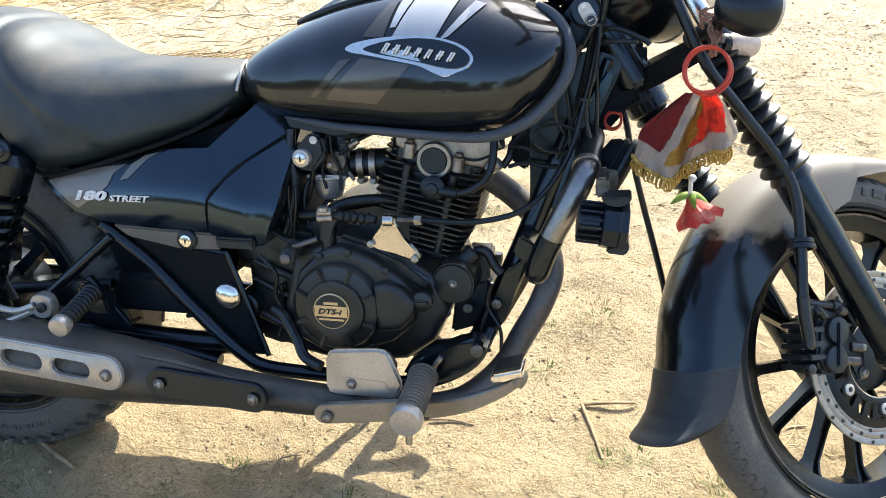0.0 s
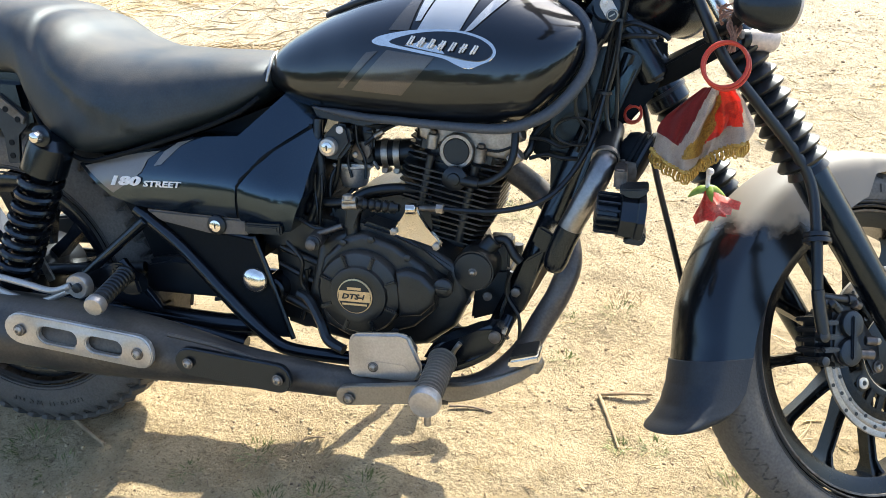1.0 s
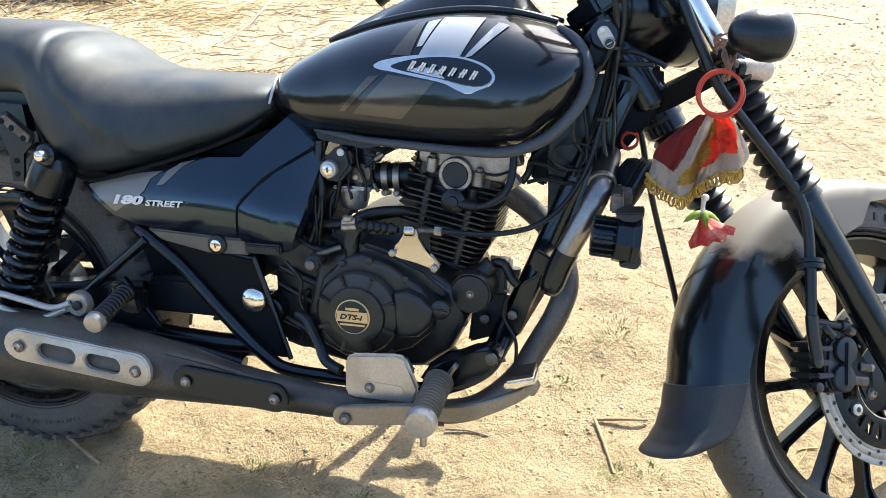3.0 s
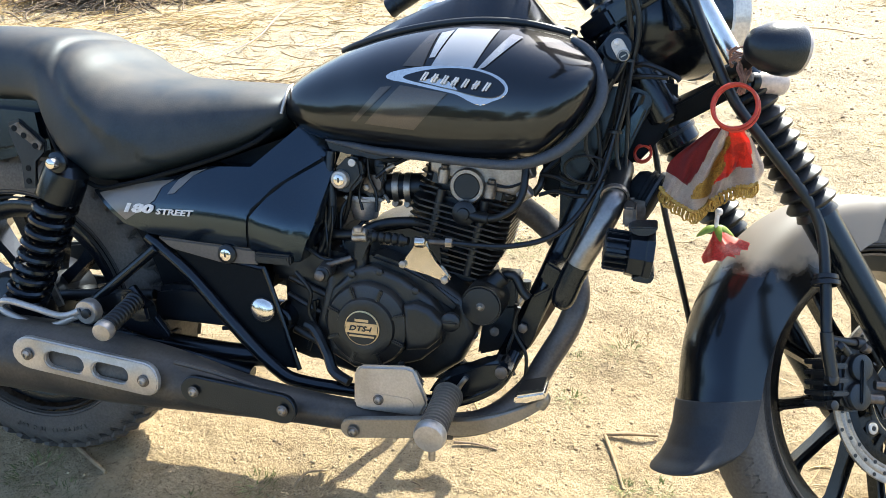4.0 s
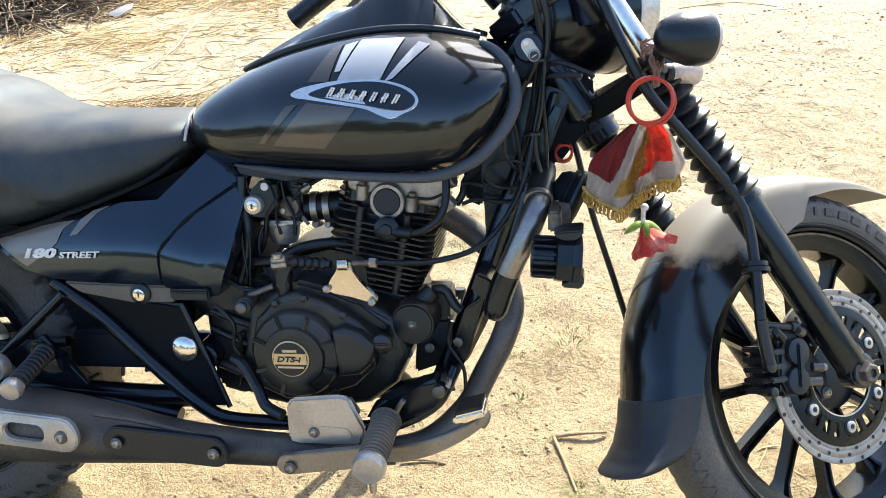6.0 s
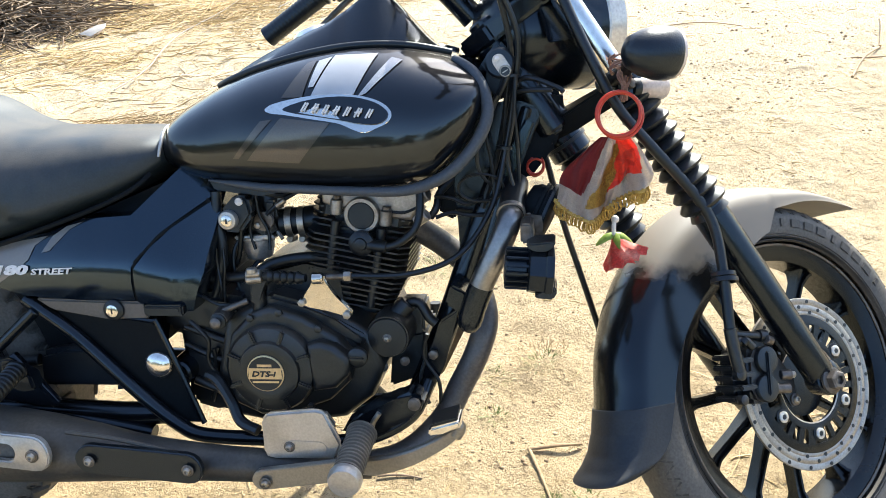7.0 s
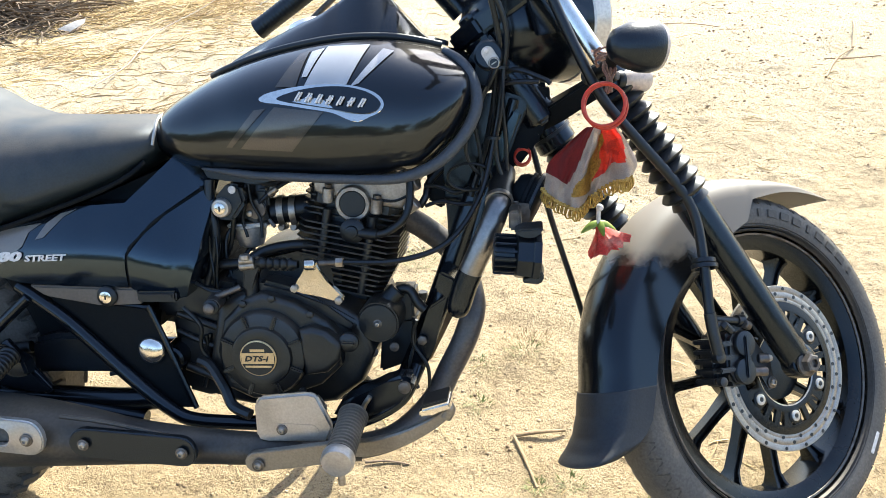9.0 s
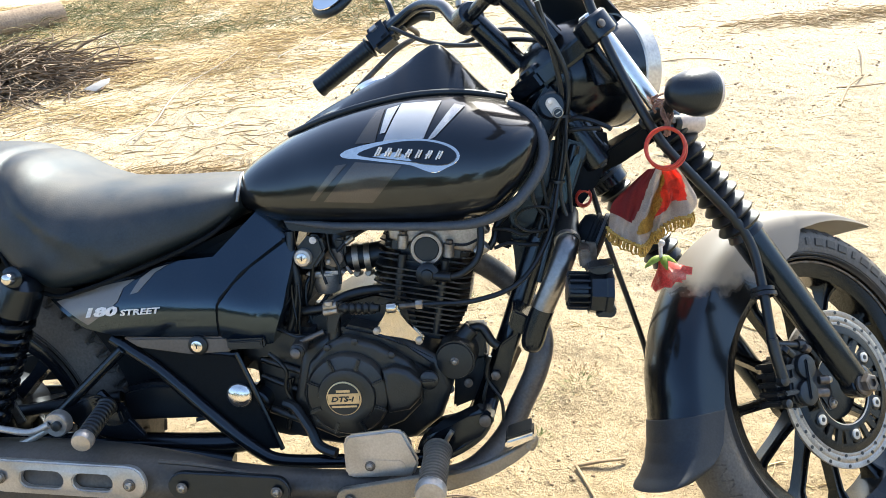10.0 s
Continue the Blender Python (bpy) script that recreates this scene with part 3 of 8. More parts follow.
for s in (1, -1):
    part("bar", tube([(0.966, 0, 0.974), (0.962, 0.075 * s, 0.978), (0.968, 0.14 * s, 1.040), (0.962, 0.22 * s, 1.080), (0.935, 0.285 * s, 1.072), (0.895, 0.345 * s, 1.045), (0.82, 0.415 * s, 0.998)], 0.0112, 14, 8), M_SATIN, hb, turn=TURN)
    g0, g1 = Vector((0.905, 0.330 * s, 1.050)), Vector((0.816, 0.418 * s, 0.995))
    ln = (g1 - g0).length
    pr = [(0.012, 0), (0.021, 0.002), (0.021, 0.006)]
    for k in range(16):
        h = 0.008 + (ln - 0.02) * k / 16
        pr += [(0.0178, h), (0.0183, h + 0.0015), (0.0183, h + 0.004), (0.0178, h + 0.0055)]
    pr += [(0.019, ln - 0.008), (0.019, ln - 0.001), (0.014, ln)]
    part("grip", lathe(pr, g0, g1 - g0, 18), M_RUBBER, hb, "ribbed black rubber grip", turn=TURN)
    ax = (g1 - g0).normalized()
    c = g0 - ax * 0.028
    rot = ax.to_track_quat("Y", "Z").to_matrix().to_4x4()
    sw = part("switch_housing", box(c, (0.046, 0.05, 0.050), 0.008, None, rot), M_PLASTIC, hb, "black switch housing with grey buttons", turn=TURN)
    part("button", box(c + rot.to_3x3() @ Vector((-0.020, 0.004, 0.014)), (0.012, 0.020, 0.012), 0.003, None, rot), M_ALUPAINT, sw, turn=TURN)
    part("button", box(c + rot.to_3x3() @ Vector((-0.022, -0.006, -0.010)), (0.010, 0.014, 0.010), 0.002, None, rot), M_PLASTIC, sw, turn=TURN)
    lc = c - ax * 0.030
    part("lever_perch", rod(lc - ax * 0.018, lc + ax * 0.012, 0.019, 16), M_SATIN, hb, turn=TURN)
    if s > 0:
        part("lever", tube([lc + Vector((0.02, 0, 0.006)), lc + Vector((0.055, 0.02, -0.004)), g0 + Vector((0.045, 0, -0.01)), g1 + Vector((0.065, -0.01, -0.014))], 0.0058, 10, 6), M_DARKSTEEL, hb, "bare metal lever", turn=TURN)
        part("lever_boot", tube([lc + Vector((0.018, -0.002, 0.004)), lc + Vector((0.032, -0.05, 0.0)), lc + Vector((0.045, -0.075, -0.012))], 0.009, 12, 4), M_RUBBER, hb, turn=TURN)
        mst = part("mirror_stem", tube([lc + Vector((0, 0, 0.012)), lc + Vector((-0.004, 0.01, 0.06)), lc + Vector((0.0, 0.08, 0.12)), (0.885, 0.41, 1.185)], 0.0055, 10, 6), M_SATIN, hb, turn=TURN)
        mc = Vector((0.874, 0.42, 1.196))
        bm = bmesh.new()
        bmesh.ops.create_uvsphere(bm, u_segments=28, v_segments=14, radius=1.0)
        bm.transform(Matrix.Translation(mc) @ pose(0, 0, 0, 0, 10, 30) @ Matrix.Diagonal((0.014, 0.062, 0.042, 1)))
        mh = part("mirror_shell", bm, M_PLASTIC, mst, turn=TURN)
        part("mirror_glass", lathe([(1.0, 0), (0.97, 0.01)], (0, 0, 0), (-1, 0, 0), 28), mat("mirror_silver", (0.9, 0.9, 0.9), 0.02, 1.0, fine=(50, 0.0)), mst, "oval mirror glass",
             turn=TURN @ Matrix.Translation(mc) @ pose(0, 0, 0, 0, 10, 30) @ Matrix.Translation((-0.0128, 0, 0)) @ Matrix.Diagonal((0.2, 0.047, 0.031, 1)))

# headlamp, bracket, indicators
hl = group("headlamp", label="round black headlamp shell with pale chrome rim")
hdir = Vector((0.97, 0, 0.13)).normalized()
hc = Vector((1.126, 0, 0.858))
part("lamp_shell", lathe([(0.02, -0.090), (0.055, -0.080), (0.080, -0.050), (0.091, 0.0), (0.093, 0.065)], hc, hdir, 40), M_SATIN, hl, turn=TURN)
part("lamp_rim", lathe([(0.092, 0.065), (0.095, 0.068), (0.0955, 0.095), (0.089, 0.102), (0.084, 0.098), (0.084, 0.070)], hc, hdir, 48, ring=True), M_LAMPSHELL, hl, "pale chrome rim", turn=TURN)
part("lens", lathe([(0.086, 0.090), (0.070, 0.102), (0.04, 0.112), (0.01, 0.115)], hc, hdir, 40), M_CLEAR, hl, turn=TURN)
for y in (-0.092, 0.092):
    part("lamp_bracket", prism([(1.085, 0.80), (1.17, 0.815), (1.18, 0.845), (1.15, 0.865), (1.075, 0.85)], y - 0.004, y + 0.004, 0.002), M_SATIN, hl, turn=TURN)


bm = bmesh.new()
rings = []
for i in range(9):
    t = i / 8
    x, z, w = 1.225 - 0.075 * t - 0.03 * t * t, 0.935 + 0.095 * t, 0.085 - 0.035 * t * t
    rings.append([Vector((x - 0.45 * (y * w) ** 2 / 0.05 + o, y * w, z)) for y, o in [(-1 + k / 5, 0.0) for k in range(11)] + [(1 - k / 5, -0.004) for k in range(11)]])
rings_to(bm, rings)
part("fly_screen", bm, M_PLASTIC, hl, "small dark fly screen", turn=TURN)


def indicator(c, d, stalk_from, shell):
    g = group("turn_indicator", label="black bullet turn indicator with pale lens")
    d = Vector(d).normalized()
    part("housing", lathe([(0.008, -0.042), (0.021, -0.034), (0.030, -0.016), (0.0345, 0.004), (0.035, 0.020), (0.033, 0.026)], c, d, 32), shell, g, turn=TURN)
    part("lens", lathe([(0.033, 0.0265), (0.032, 0.031), (0.022, 0.035), (0.005, 0.0365)], c, d, 32), M_CLEAR, g, "clear lens", turn=TURN)
    part("stalk", tube([stalk_from, (Vector(stalk_from) + Vector(c)) / 2, Vector(c) - d * 0.03], 0.010, 12, 4), M_RUBBER, g, turn=TURN)


indicator((1.168, -0.200, 0.748), (0.98, -0.10, -0.02), (1.150, -0.105, 0.735), M_PLASTIC)
indicator((1.168, 0.200, 0.748), (0.98, 0.10, -0.02), (1.150, 0.105, 0.735), M_PLASTIC)
# pale clear piece seen under the indicator, built as a guessed lens shell
pl = group("pale_lens_piece", label="pale clear lens-like piece under the turn indicator")
part("lens_shell", lathe([(0.008, -0.030), (0.012, -0.026), (0.015, -0.010), (0.020, 0.014), (0.018, 0.022), (0.008, 0.025)], (1.214, -0.130, 0.728), (0.97, 0.05, 0.10), 26), M_CLEAR, pl, turn=TURN)
part("shell_base", lathe([(0.012, -0.034), (0.014, -0.030), (0.014, -0.024)], (1.214, -0.130, 0.728), (0.97, 0.05, 0.10), 20), M_RUBBER, pl, turn=TURN)
part("stalk", tube([(1.19, -0.118, 0.724), (1.182, -0.112, 0.728), (1.175, -0.105, 0.732)], 0.007, 10, 3), M_RUBBER, pl, turn=TURN)

# brake caliper and hose
cal = group("brake_caliper", label="black twin piston front brake caliper")
part("caliper_body", prism([(1.336, 0.296), (1.338, 0.346), (1.348, 0.357), (1.364, 0.356), (1.384, 0.345), (1.388, 0.300), (1.378, 0.276), (1.350, 0.272), (1.338, 0.278)], -0.112, -0.050, 0.006), M_ENGINE, cal, turn=TURN)
part("pad_block", prism([(1.324, 0.284), (1.328, 0.344), (1.338, 0.352), (1.352, 0.348), (1.350, 0.276), (1.332, 0.274)], -0.092, -0.066, 0.004), M_MATT, cal, turn=TURN)
for k in range(5):
    part("cooling_fin", box((1.323 + 0.001 * k, -0.084, 0.285 + 0.0145 * k), (0.026, 0.040, 0.0075), 0.002), M_ENGINE, cal, turn=TURN)
for x, z in ((1.368, 0.335), (1.362, 0.295)):
    part("piston_cover", lathe([(0.0195, 0), (0.0200, 0.008), (0.0185, 0.0105), (0.015, 0.0112)], (x, -0.108, z), (0, -1, 0), 28), M_PLASTIC, cal, turn=TURN)
part("cover_bridge", prism([(1.359, 0.285), (1.3645, 0.347), (1.3725, 0.347), (1.3675, 0.285)], -0.1225, -0.112, 0.002), M_PLASTIC, cal, turn=TURN)
part("slide_pin", rod((1.318, -0.105, 0.376), (1.368, -0.108, 0.369), 0.0062, 14), M_ENGINE, cal, turn=TURN)
part("pin_boot", lathe([(0.0085, 0), (0.0095, 0.004), (0.0095, 0.012), (0.007, 0.014)], (1.366, -0.108, 0.3695), (1, 0, -0.1), 16), M_ENGINE, cal, turn=TURN)
part("caliper_bolt", rod((1.372, -0.116, 0.364), (1.384, -0.113, 0.360), 0.0068, 14), M_DARKSTEEL, cal, turn=TURN)
part("bleed_nipple", tube([(1.322, -0.113, 0.365), (1.332, -0.116, 0.366), (1.345, -0.116, 0.355)], 0.0062, 12, 4), M_ENGINE, cal, turn=TURN)
part("nipple_cap", rod((1.326, -0.116, 0.362), (1.333, -0.119, 0.368), 0.0072, 12), M_RUBBER, cal, turn=TURN)
for p, q in (((1.405, 0.290), (1.384, 0.292)), ((1.412, 0.309), (1.398, 0.310))):
    part("caliper_bolt", rod((p[0], -0.115, p[1]), (q[0], -0.108, q[1]), 0.0072, 14), M_DARKSTEEL, cal, turn=TURN)
part("bolt_head", lathe([(0.0052, 0), (0.0052, 0.004), (0.0035, 0.005)], (1.412, -0.115, 0.309), (0, -1, 0), 8), M_STEEL, cal, "bare bolt head", turn=TURN)
for z in (0.338, 0.318, 0.300):
    part("body_rib", box((1.330, -0.113, z), (0.030, 0.008, 0.0075), 0.002), M_ENGINE, cal, turn=TURN)
part("banjo", lathe([(0.0095, 0), (0.0095, 0.010), (0.006, 0.012)], (1.313, -0.112, 0.3205), (0, -1, 0), 10), M_ENGINE, cal, turn=TURN)
part("lower_lug", lathe([(0.007, 0), (0.007, 0.008), (0.004, 0.009)], (1.318, -0.108, 0.284), (0, -1, 0), 14), M_ENGINE, cal, turn=TURN)
part("carrier_bracket", prism([(1.350, 0.355), (1.362, 0.372), (1.378, 0.368), (1.415, 0.335), (1.440, 0.300), (1.442, 0.262), (1.425, 0.258), (1.415, 0.285), (1.385, 0.300), (1.36, 0.34)], -0.0935, -0.0885, 0.002), M_ENGINE, cal, turn=TURN)
screw((1.434, -0.094, 0.270), 0.006, cal, turn=TURN)
hose = part("brake_hose", tube([(1.074, -0.118, 0.95), (1.09, -0.125, 0.86), (1.125, -0.130, 0.76), (1.158, -0.130, 0.695), (1.207, -0.130, 0.640), (1.267, -0.130, 0.575), (1.294, -0.130, 0.526), (1.300, -0.128, 0.457), (1.303, -0.122, 0.385), (1.308, -0.118, 0.352)], 0.0075, 12, 8), M_RUBBER, bike, "thick black rubber brake hose", turn=TURN)
for z, r in ((0.460, 0.017), (0.452, 0.019)):
    part("hose_clip", lathe([(r - 0.004, -0.003), (r, -0.003), (r, 0.003), (r - 0.004, 0.003)], (1.300, -0.128, z), (0.1, 0.1, 1), 20, ring=True), M_RUBBER, hose, turn=TURN)
part("hose_end", tube([(1.301, -0.124, 0.385), (1.306, -0.121, 0.355), (1.313, -0.118, 0.324)], 0.0088, 12, 4), M_ENGINE, hose, turn=TURN)
part("hose_bracket", prism([(1.345, 0.470), (1.372, 0.480), (1.380, 0.462), (1.352, 0.452)], -0.125, -0.10, 0.003), M_SATIN, hose, turn=TURN)

# rear wheel
rw = group("rear_wheel", label="black alloy rear wheel with dusty treaded tyre")
rt = tyre(RC, 0.307, 0.193, 0.066, None, rw, 56)
part("rim", lathe([(0.170, -0.040), (0.180, -0.046), (0.198, -0.050), (0.204, -0.048), (0.203, -0.042), (0.186, -0.034), (0.175, 0.0), (0.186, 0.034), (0.203, 0.042), (0.204, 0.048), (0.198, 0.050), (0.180, 0.046), (0.170, 0.040), (0.166, 0.0)], RC, (0, 1, 0), 72, ring=True), M_SATIN, rw)
part("hub", lathe([(0.02, -0.075), (0.070, -0.070), (0.078, -0.04), (0.070, -0.02), (0.06, 0.03), (0.07, 0.05), (0.02, 0.06)], RC, (0, 1, 0), 36), M_MATT, rw)
for k in range(12):
    a = radians(12 + 30 * k)
    bm = bmesh.new()
    d, s = Vector((math.cos(a), 0, math.sin(a))), Vector((-math.sin(a), 0, math.cos(a)))
    rings_to(bm, [[RC + d * r + s * u + Vector((0, v, 0)) for u, v in ((-w, -t), (w, -t), (w, t), (-w, t))] for r, w, t in ((0.05, 0.012, 0.02), (0.12, 0.009, 0.017), (0.172, 0.013, 0.024))])
    part("spoke", bm, M_SATIN, rw)
part("sidewall_lettering", arc_text("130/90-15 M/C 66P", RC, 0.250, -66, 0.013, -0.0668), M_TYRE, rt, "raised size lettering")

# rear fender inside the wheel arch, swingarm, chain case
rf = group("rear_fender", label="black plastic inner rear fender")
bm = bmesh.new()
rings = []
for i in range(25):
    a = radians(74 + 82 * i / 24)
    d = Vector((math.cos(a), 0, math.sin(a)))
    rings.append([RC + d * r + Vector((0, y, 0)) for r, y in ((0.330, -0.062), (0.345, -0.060), (0.352, -0.045), (0.354, 0.045), (0.345, 0.060), (0.330, 0.062), (0.342, 0.045), (0.342, -0.045))])
rings_to(bm, rings)
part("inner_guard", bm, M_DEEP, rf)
bm = bmesh.new()
rings = []
for i in range(21):
    a = radians(4 + 68 * i / 20)
    d = Vector((math.cos(a), 0, math.sin(a)))
    rings.append([RC + d * r + Vector((0, y, 0)) for r, y in ((0.312, -0.073), (0.345, -0.073), (0.352, -0.060), (0.352, 0.060), (0.345, 0.073), (0.312, 0.073), (0.340, 0.062), (0.340, -0.062))])
rings_to(bm, rings)
part("front_guard", bm, M_DEEP, rf, "black plastic guard ahead of the tyre", 30)
sa = group("swingarm", label="black tubular swingarm")
for y in (-0.115, 0.115):
    part("arm", tube([(0.0, y, 0.300), (0.22, y, 0.298), (0.45, y, 0.288), (0.54, y, 0.295)], 0.019, 14, 4), M_SATIN, sa)
part("pivot", rod((0.55, -0.126, 0.36), (0.55, 0.126, 0.36), 0.022, 18), M_SATIN, sa)
part("arm_link", tube([(0.26, -0.125, 0.292), (0.38, -0.128, 0.282), (0.50, -0.130, 0.262)], 0.013, 12, 4), M_SATIN, sa)
part("brake_torque_arm", rod((0.03, -0.095, 0.345), (0.30, -0.095, 0.372), 0.010, 12), M_MATT, sa)
part("arm_cover", prism([(0.31, 0.335), (0.315, 0.392), (0.36, 0.402), (0.50, 0.398), (0.52, 0.36), (0.50, 0.335)], -0.118, -0.09, 0.008), M_PLASTIC, sa, "black plastic arm cover")
# Chain case added on the unseen side; outline worked back from its shadow.
part("chain_case", prism([(-0.05, 0.385), (0.15, 0.410), (0.30, 0.425), (0.62, 0.425), (0.67, 0.34), (0.650, 0.245), (0.61, 0.26), (0.545, 0.30), (0.465, 0.345), (0.37, 0.362), (0.25, 0.352), (0.10, 0.335), (-0.05, 0.33)], 0.105, 0.140, 0.006), M_MATT, sa, "black far-side chain case shaped to shade the soil")
part("axle_nut", lathe([(0.02, 0), (0.02, 0.015), (0.016, 0.018)], (0, -0.135, 0.305), (0, -1, 0), 6), M_STEEL, sa)

part("splash_guard", prism([(0.305, 0.345), (0.285, 0.44), (0.30, 0.505), (0.40, 0.535), (0.45, 0.47), (0.43, 0.36), (0.37, 0.325)], -0.075, -0.02, 0.01), M_DEEP, rf, "black splash guard")
part("brake_drum", lathe([(0.075, 0), (0.078, 0.01), (0.070, 0.03), (0.04, 0.036), (0.03, 0.045)], (0, -0.072, 0.307), (0, -1, 0), 36), M_MATT, rw, "black drum brake plate")
part("brake_lever", prism([(0.085, 0.425), (0.098, 0.43), (0.135, 0.345), (0.118, 0.338)], -0.125, -0.120, 0.002), M_STEEL, rw, "rusty brake arm")

# rear shock with coil spring
def shock(y, name):
    g = group("rear_shock", label="black twin rear shock with coil spring")
    top, bot = Vector((0.211, y, 0.610)), Vector((0.078, y, 0.335))
    d = (bot - top).normalized()
    ln = (bot - top).length
    part("damper", rod(top, bot, 0.017, 18), M_SATIN, g)
    part("top_cover", lathe([(0.020, 0.0), (0.034, 0.012), (0.036, 0.03), (0.036, 0.062), (0.030, 0.066)], top, d, 28), M_SATIN, g)
    u = d.orthogonal().normalized()
    w = d.cross(u)
    pts = []
    for i in range(9 * 14 + 1):
        a = 2 * math.pi * i / 14
        pts.append(top + d * (0.066 + (ln - 0.10) * i / (9 * 14)) + 0.030 * (math.cos(a) * u + math.sin(a) * w))
    part("spring", tube(pts, 0.0068, 8, 1), M_SATIN, g)
    part("bottom_cup", lathe([(0.020, ln - 0.005), (0.033, ln - 0.012), (0.033, ln - 0.035), (0.02, ln - 0.045)], top, d, 24), M_SATIN, g)
    part("mount_bolt", lathe([(0.0095, 0), (0.0105, 0.006), (0.008, 0.013), (0.004, 0.015)], top + Vector((0.004, math.copysign(0.036, y), 0.006)), (0, math.copysign(1, y), 0), 16), M_CHROME, g, "chrome domed bolt")
    part("mount_washer", lathe([(0.017, -0.002), (0.017, 0.004), (0.012, 0.006)], top + Vector((0.004, math.copysign(0.030, y), 0.006)), (0, math.copysign(1, y), 0), 20), M_SATIN, g)


shock(-0.165, "r")
shock(0.165, "l")

# fuel tank
TANK = [(0.533, 0.694, 0.722, 0.034), (0.540, 0.684, 0.734, 0.058), (0.556, 0.673, 0.748, 0.080), (0.582, 0.662, 0.765, 0.097), (0.62, 0.651, 0.785, 0.112), (0.66, 0.644, 0.803, 0.124), (0.71, 0.640, 0.821, 0.139), (0.77, 0.636, 0.836, 0.152), (0.83, 0.633, 0.845, 0.162), (0.88, 0.633, 0.847, 0.168), (0.93, 0.638, 0.842, 0.171), (0.97, 0.649, 0.832, 0.168), (1.00, 0.675, 0.821, 0.160), (1.022, 0.700, 0.813, 0.147), (1.036, 0.727, 0.805, 0.130), (1.043, 0.747, 0.797, 0.108)]


def sect(x):
    for a, b in zip(TANK, TANK[1:]):
        if a[0] <= x <= b[0]:
            t = (x - a[0]) / (b[0] - a[0])
            return [p + (q - p) * t for p, q in zip(a, b)]
    return list(TANK[0] if x < TANK[0][0] else TANK[-1])


def tank_pt(x, ang):
    _, zb, zt, w = sect(x)
    zw = zb + 0.42 * (zt - zb)
    c, s = math.cos(ang), math.sin(ang)
    y = -w * math.copysign(abs(c) ** (0.90 if s > 0 else 0.48), c)
    z = zw + (zt - zw if s > 0 else zw - zb) * math.copysign(abs(s) ** (0.95 if s > 0 else 0.80), s)
    return Vector((x, y, z))


def tank_face(x, z):
    """Point and normal of the tank's right side at x, z."""
    _, zb, zt, w = sect(x)
    zw = zb + 0.42 * (zt - zb)
    def at(xx, zz):
        _, b, t, ww = sect(xx)
        m = b + 0.42 * (t - b)
        k = min(0.999, max(0.0, (zz - m) / (t - m) if zz > m else (m - zz) / (m - b)))
        s = k ** (1 / (0.95 if zz > m else 0.80))
        return Vector((xx, -ww * math.sqrt(max(0, 1 - s * s)) ** (0.90 if zz > m else 0.48), zz))
    p = at(x, z)
    du, dv = at(x + 0.004, z) - at(x - 0.004, z), at(x, z + 0.003) - at(x, z - 0.003)
    n = du.cross(dv).normalized()
    return p, (n if n.y < 0 else -n)


tank = group("fuel_tank", label="glossy black teardrop fuel tank with silver stripe decals")
sm = catmull([(a[0], a[1], a[2]) for a in TANK], 6)
TANKW = catmull([(a[0], a[3], 0) for a in TANK], 6)
TANK = [(p.x, p.y, p.z, w.y) for p, w in zip(sm, TANKW)]
bm = bmesh.new()
rings_to(bm, [[tank_pt(x, 2 * math.pi * k / 56) for k in range(56)] for x in (a[0] for a in TANK)])
part("tank_body", bm, M_GLOSS, tank, angle=60)
def tank_top(x, y):
    """Height of the tank's upper skin at x, y."""
    _, zb, zt, w = sect(x)
    zw = zb + 0.42 * (zt - zb)
    c = min(0.999, abs(y) / w) ** (1 / 0.90)
    return zw + (zt - zw) * (1 - c * c) ** 0.475


# flat edging band, wide round the nose and narrow along the belly
TRIM = [(0.628, -0.096, 0.659, 0.0015), (0.682, -0.112, 0.654, 0.0058), (0.724, -0.122, 0.650, 0.0062), (0.774, -0.132, 0.6485, 0.0064), (0.824, -0.140, 0.6465, 0.0066), (0.898, -0.147, 0.644, 0.0070), (0.938, -0.148, 0.6455, 0.0076), (0.972, -0.146, 0.655, 0.0082), (1.003, -0.142, 0.673, 0.0086), (1.030, -0.135, 0.702, 0.0088), (1.045, -0.128, 0.730, 0.0088), (1.048, -0.120, 0.753, 0.0086), (1.040, -0.108, 0.781, 0.0080), (1.024, -0.092, 0.802, 0.0070), (1.000, -0.070, 0.816, 0.0055)]
tw = catmull([(a[3], 0, 0) for a in TRIM], 5)
part("tank_edging", tube([a[:3] for a in TRIM], lambda t: tw[min(len(tw) - 1, int(round(t * (len(tw) - 1))))].x, 14, 5), M_GREYBAND, tank, "dark grey edging strip")
part("stripe_decal", strip(tank_face, [((0.836, 0.828), (0.898, 0.828), (0.873, 0.777), (0.810, 0.775)), ((0.814, 0.822), (0.832, 0.826), (0.814, 0.789), (0.806, 0.788)), ((0.918, 0.822), (0.934, 0.818), (0.890, 0.778), (0.878, 0.774))], 14, 0.0016), M_SILVERDECAL, tank, "silver flake stripe decal")
part("stripe_decal", strip(tank_face, [((0.766, 0.750), (0.839, 0.742), (0.788, 0.688), (0.708, 0.692)), ((0.734, 0.746), (0.752, 0.748), (0.694, 0.694), (0.684, 0.694)), ((0.796, 0.820), (0.810, 0.824), (0.798, 0.776), (0.766, 0.776))], 14, 0.0012), M_GREYDECAL, tank, "smoke grey stripe decal")


def badge_outline(pts, n):
    """A smooth closed outline through the given x, z points."""
    q = catmull([(x, 0, z) for x, z in pts[-2:] + pts + pts[:3]], n)
    q = q[2 * n:-2 * n]
    return [(p.x, p.z) for p in q[:-1]]


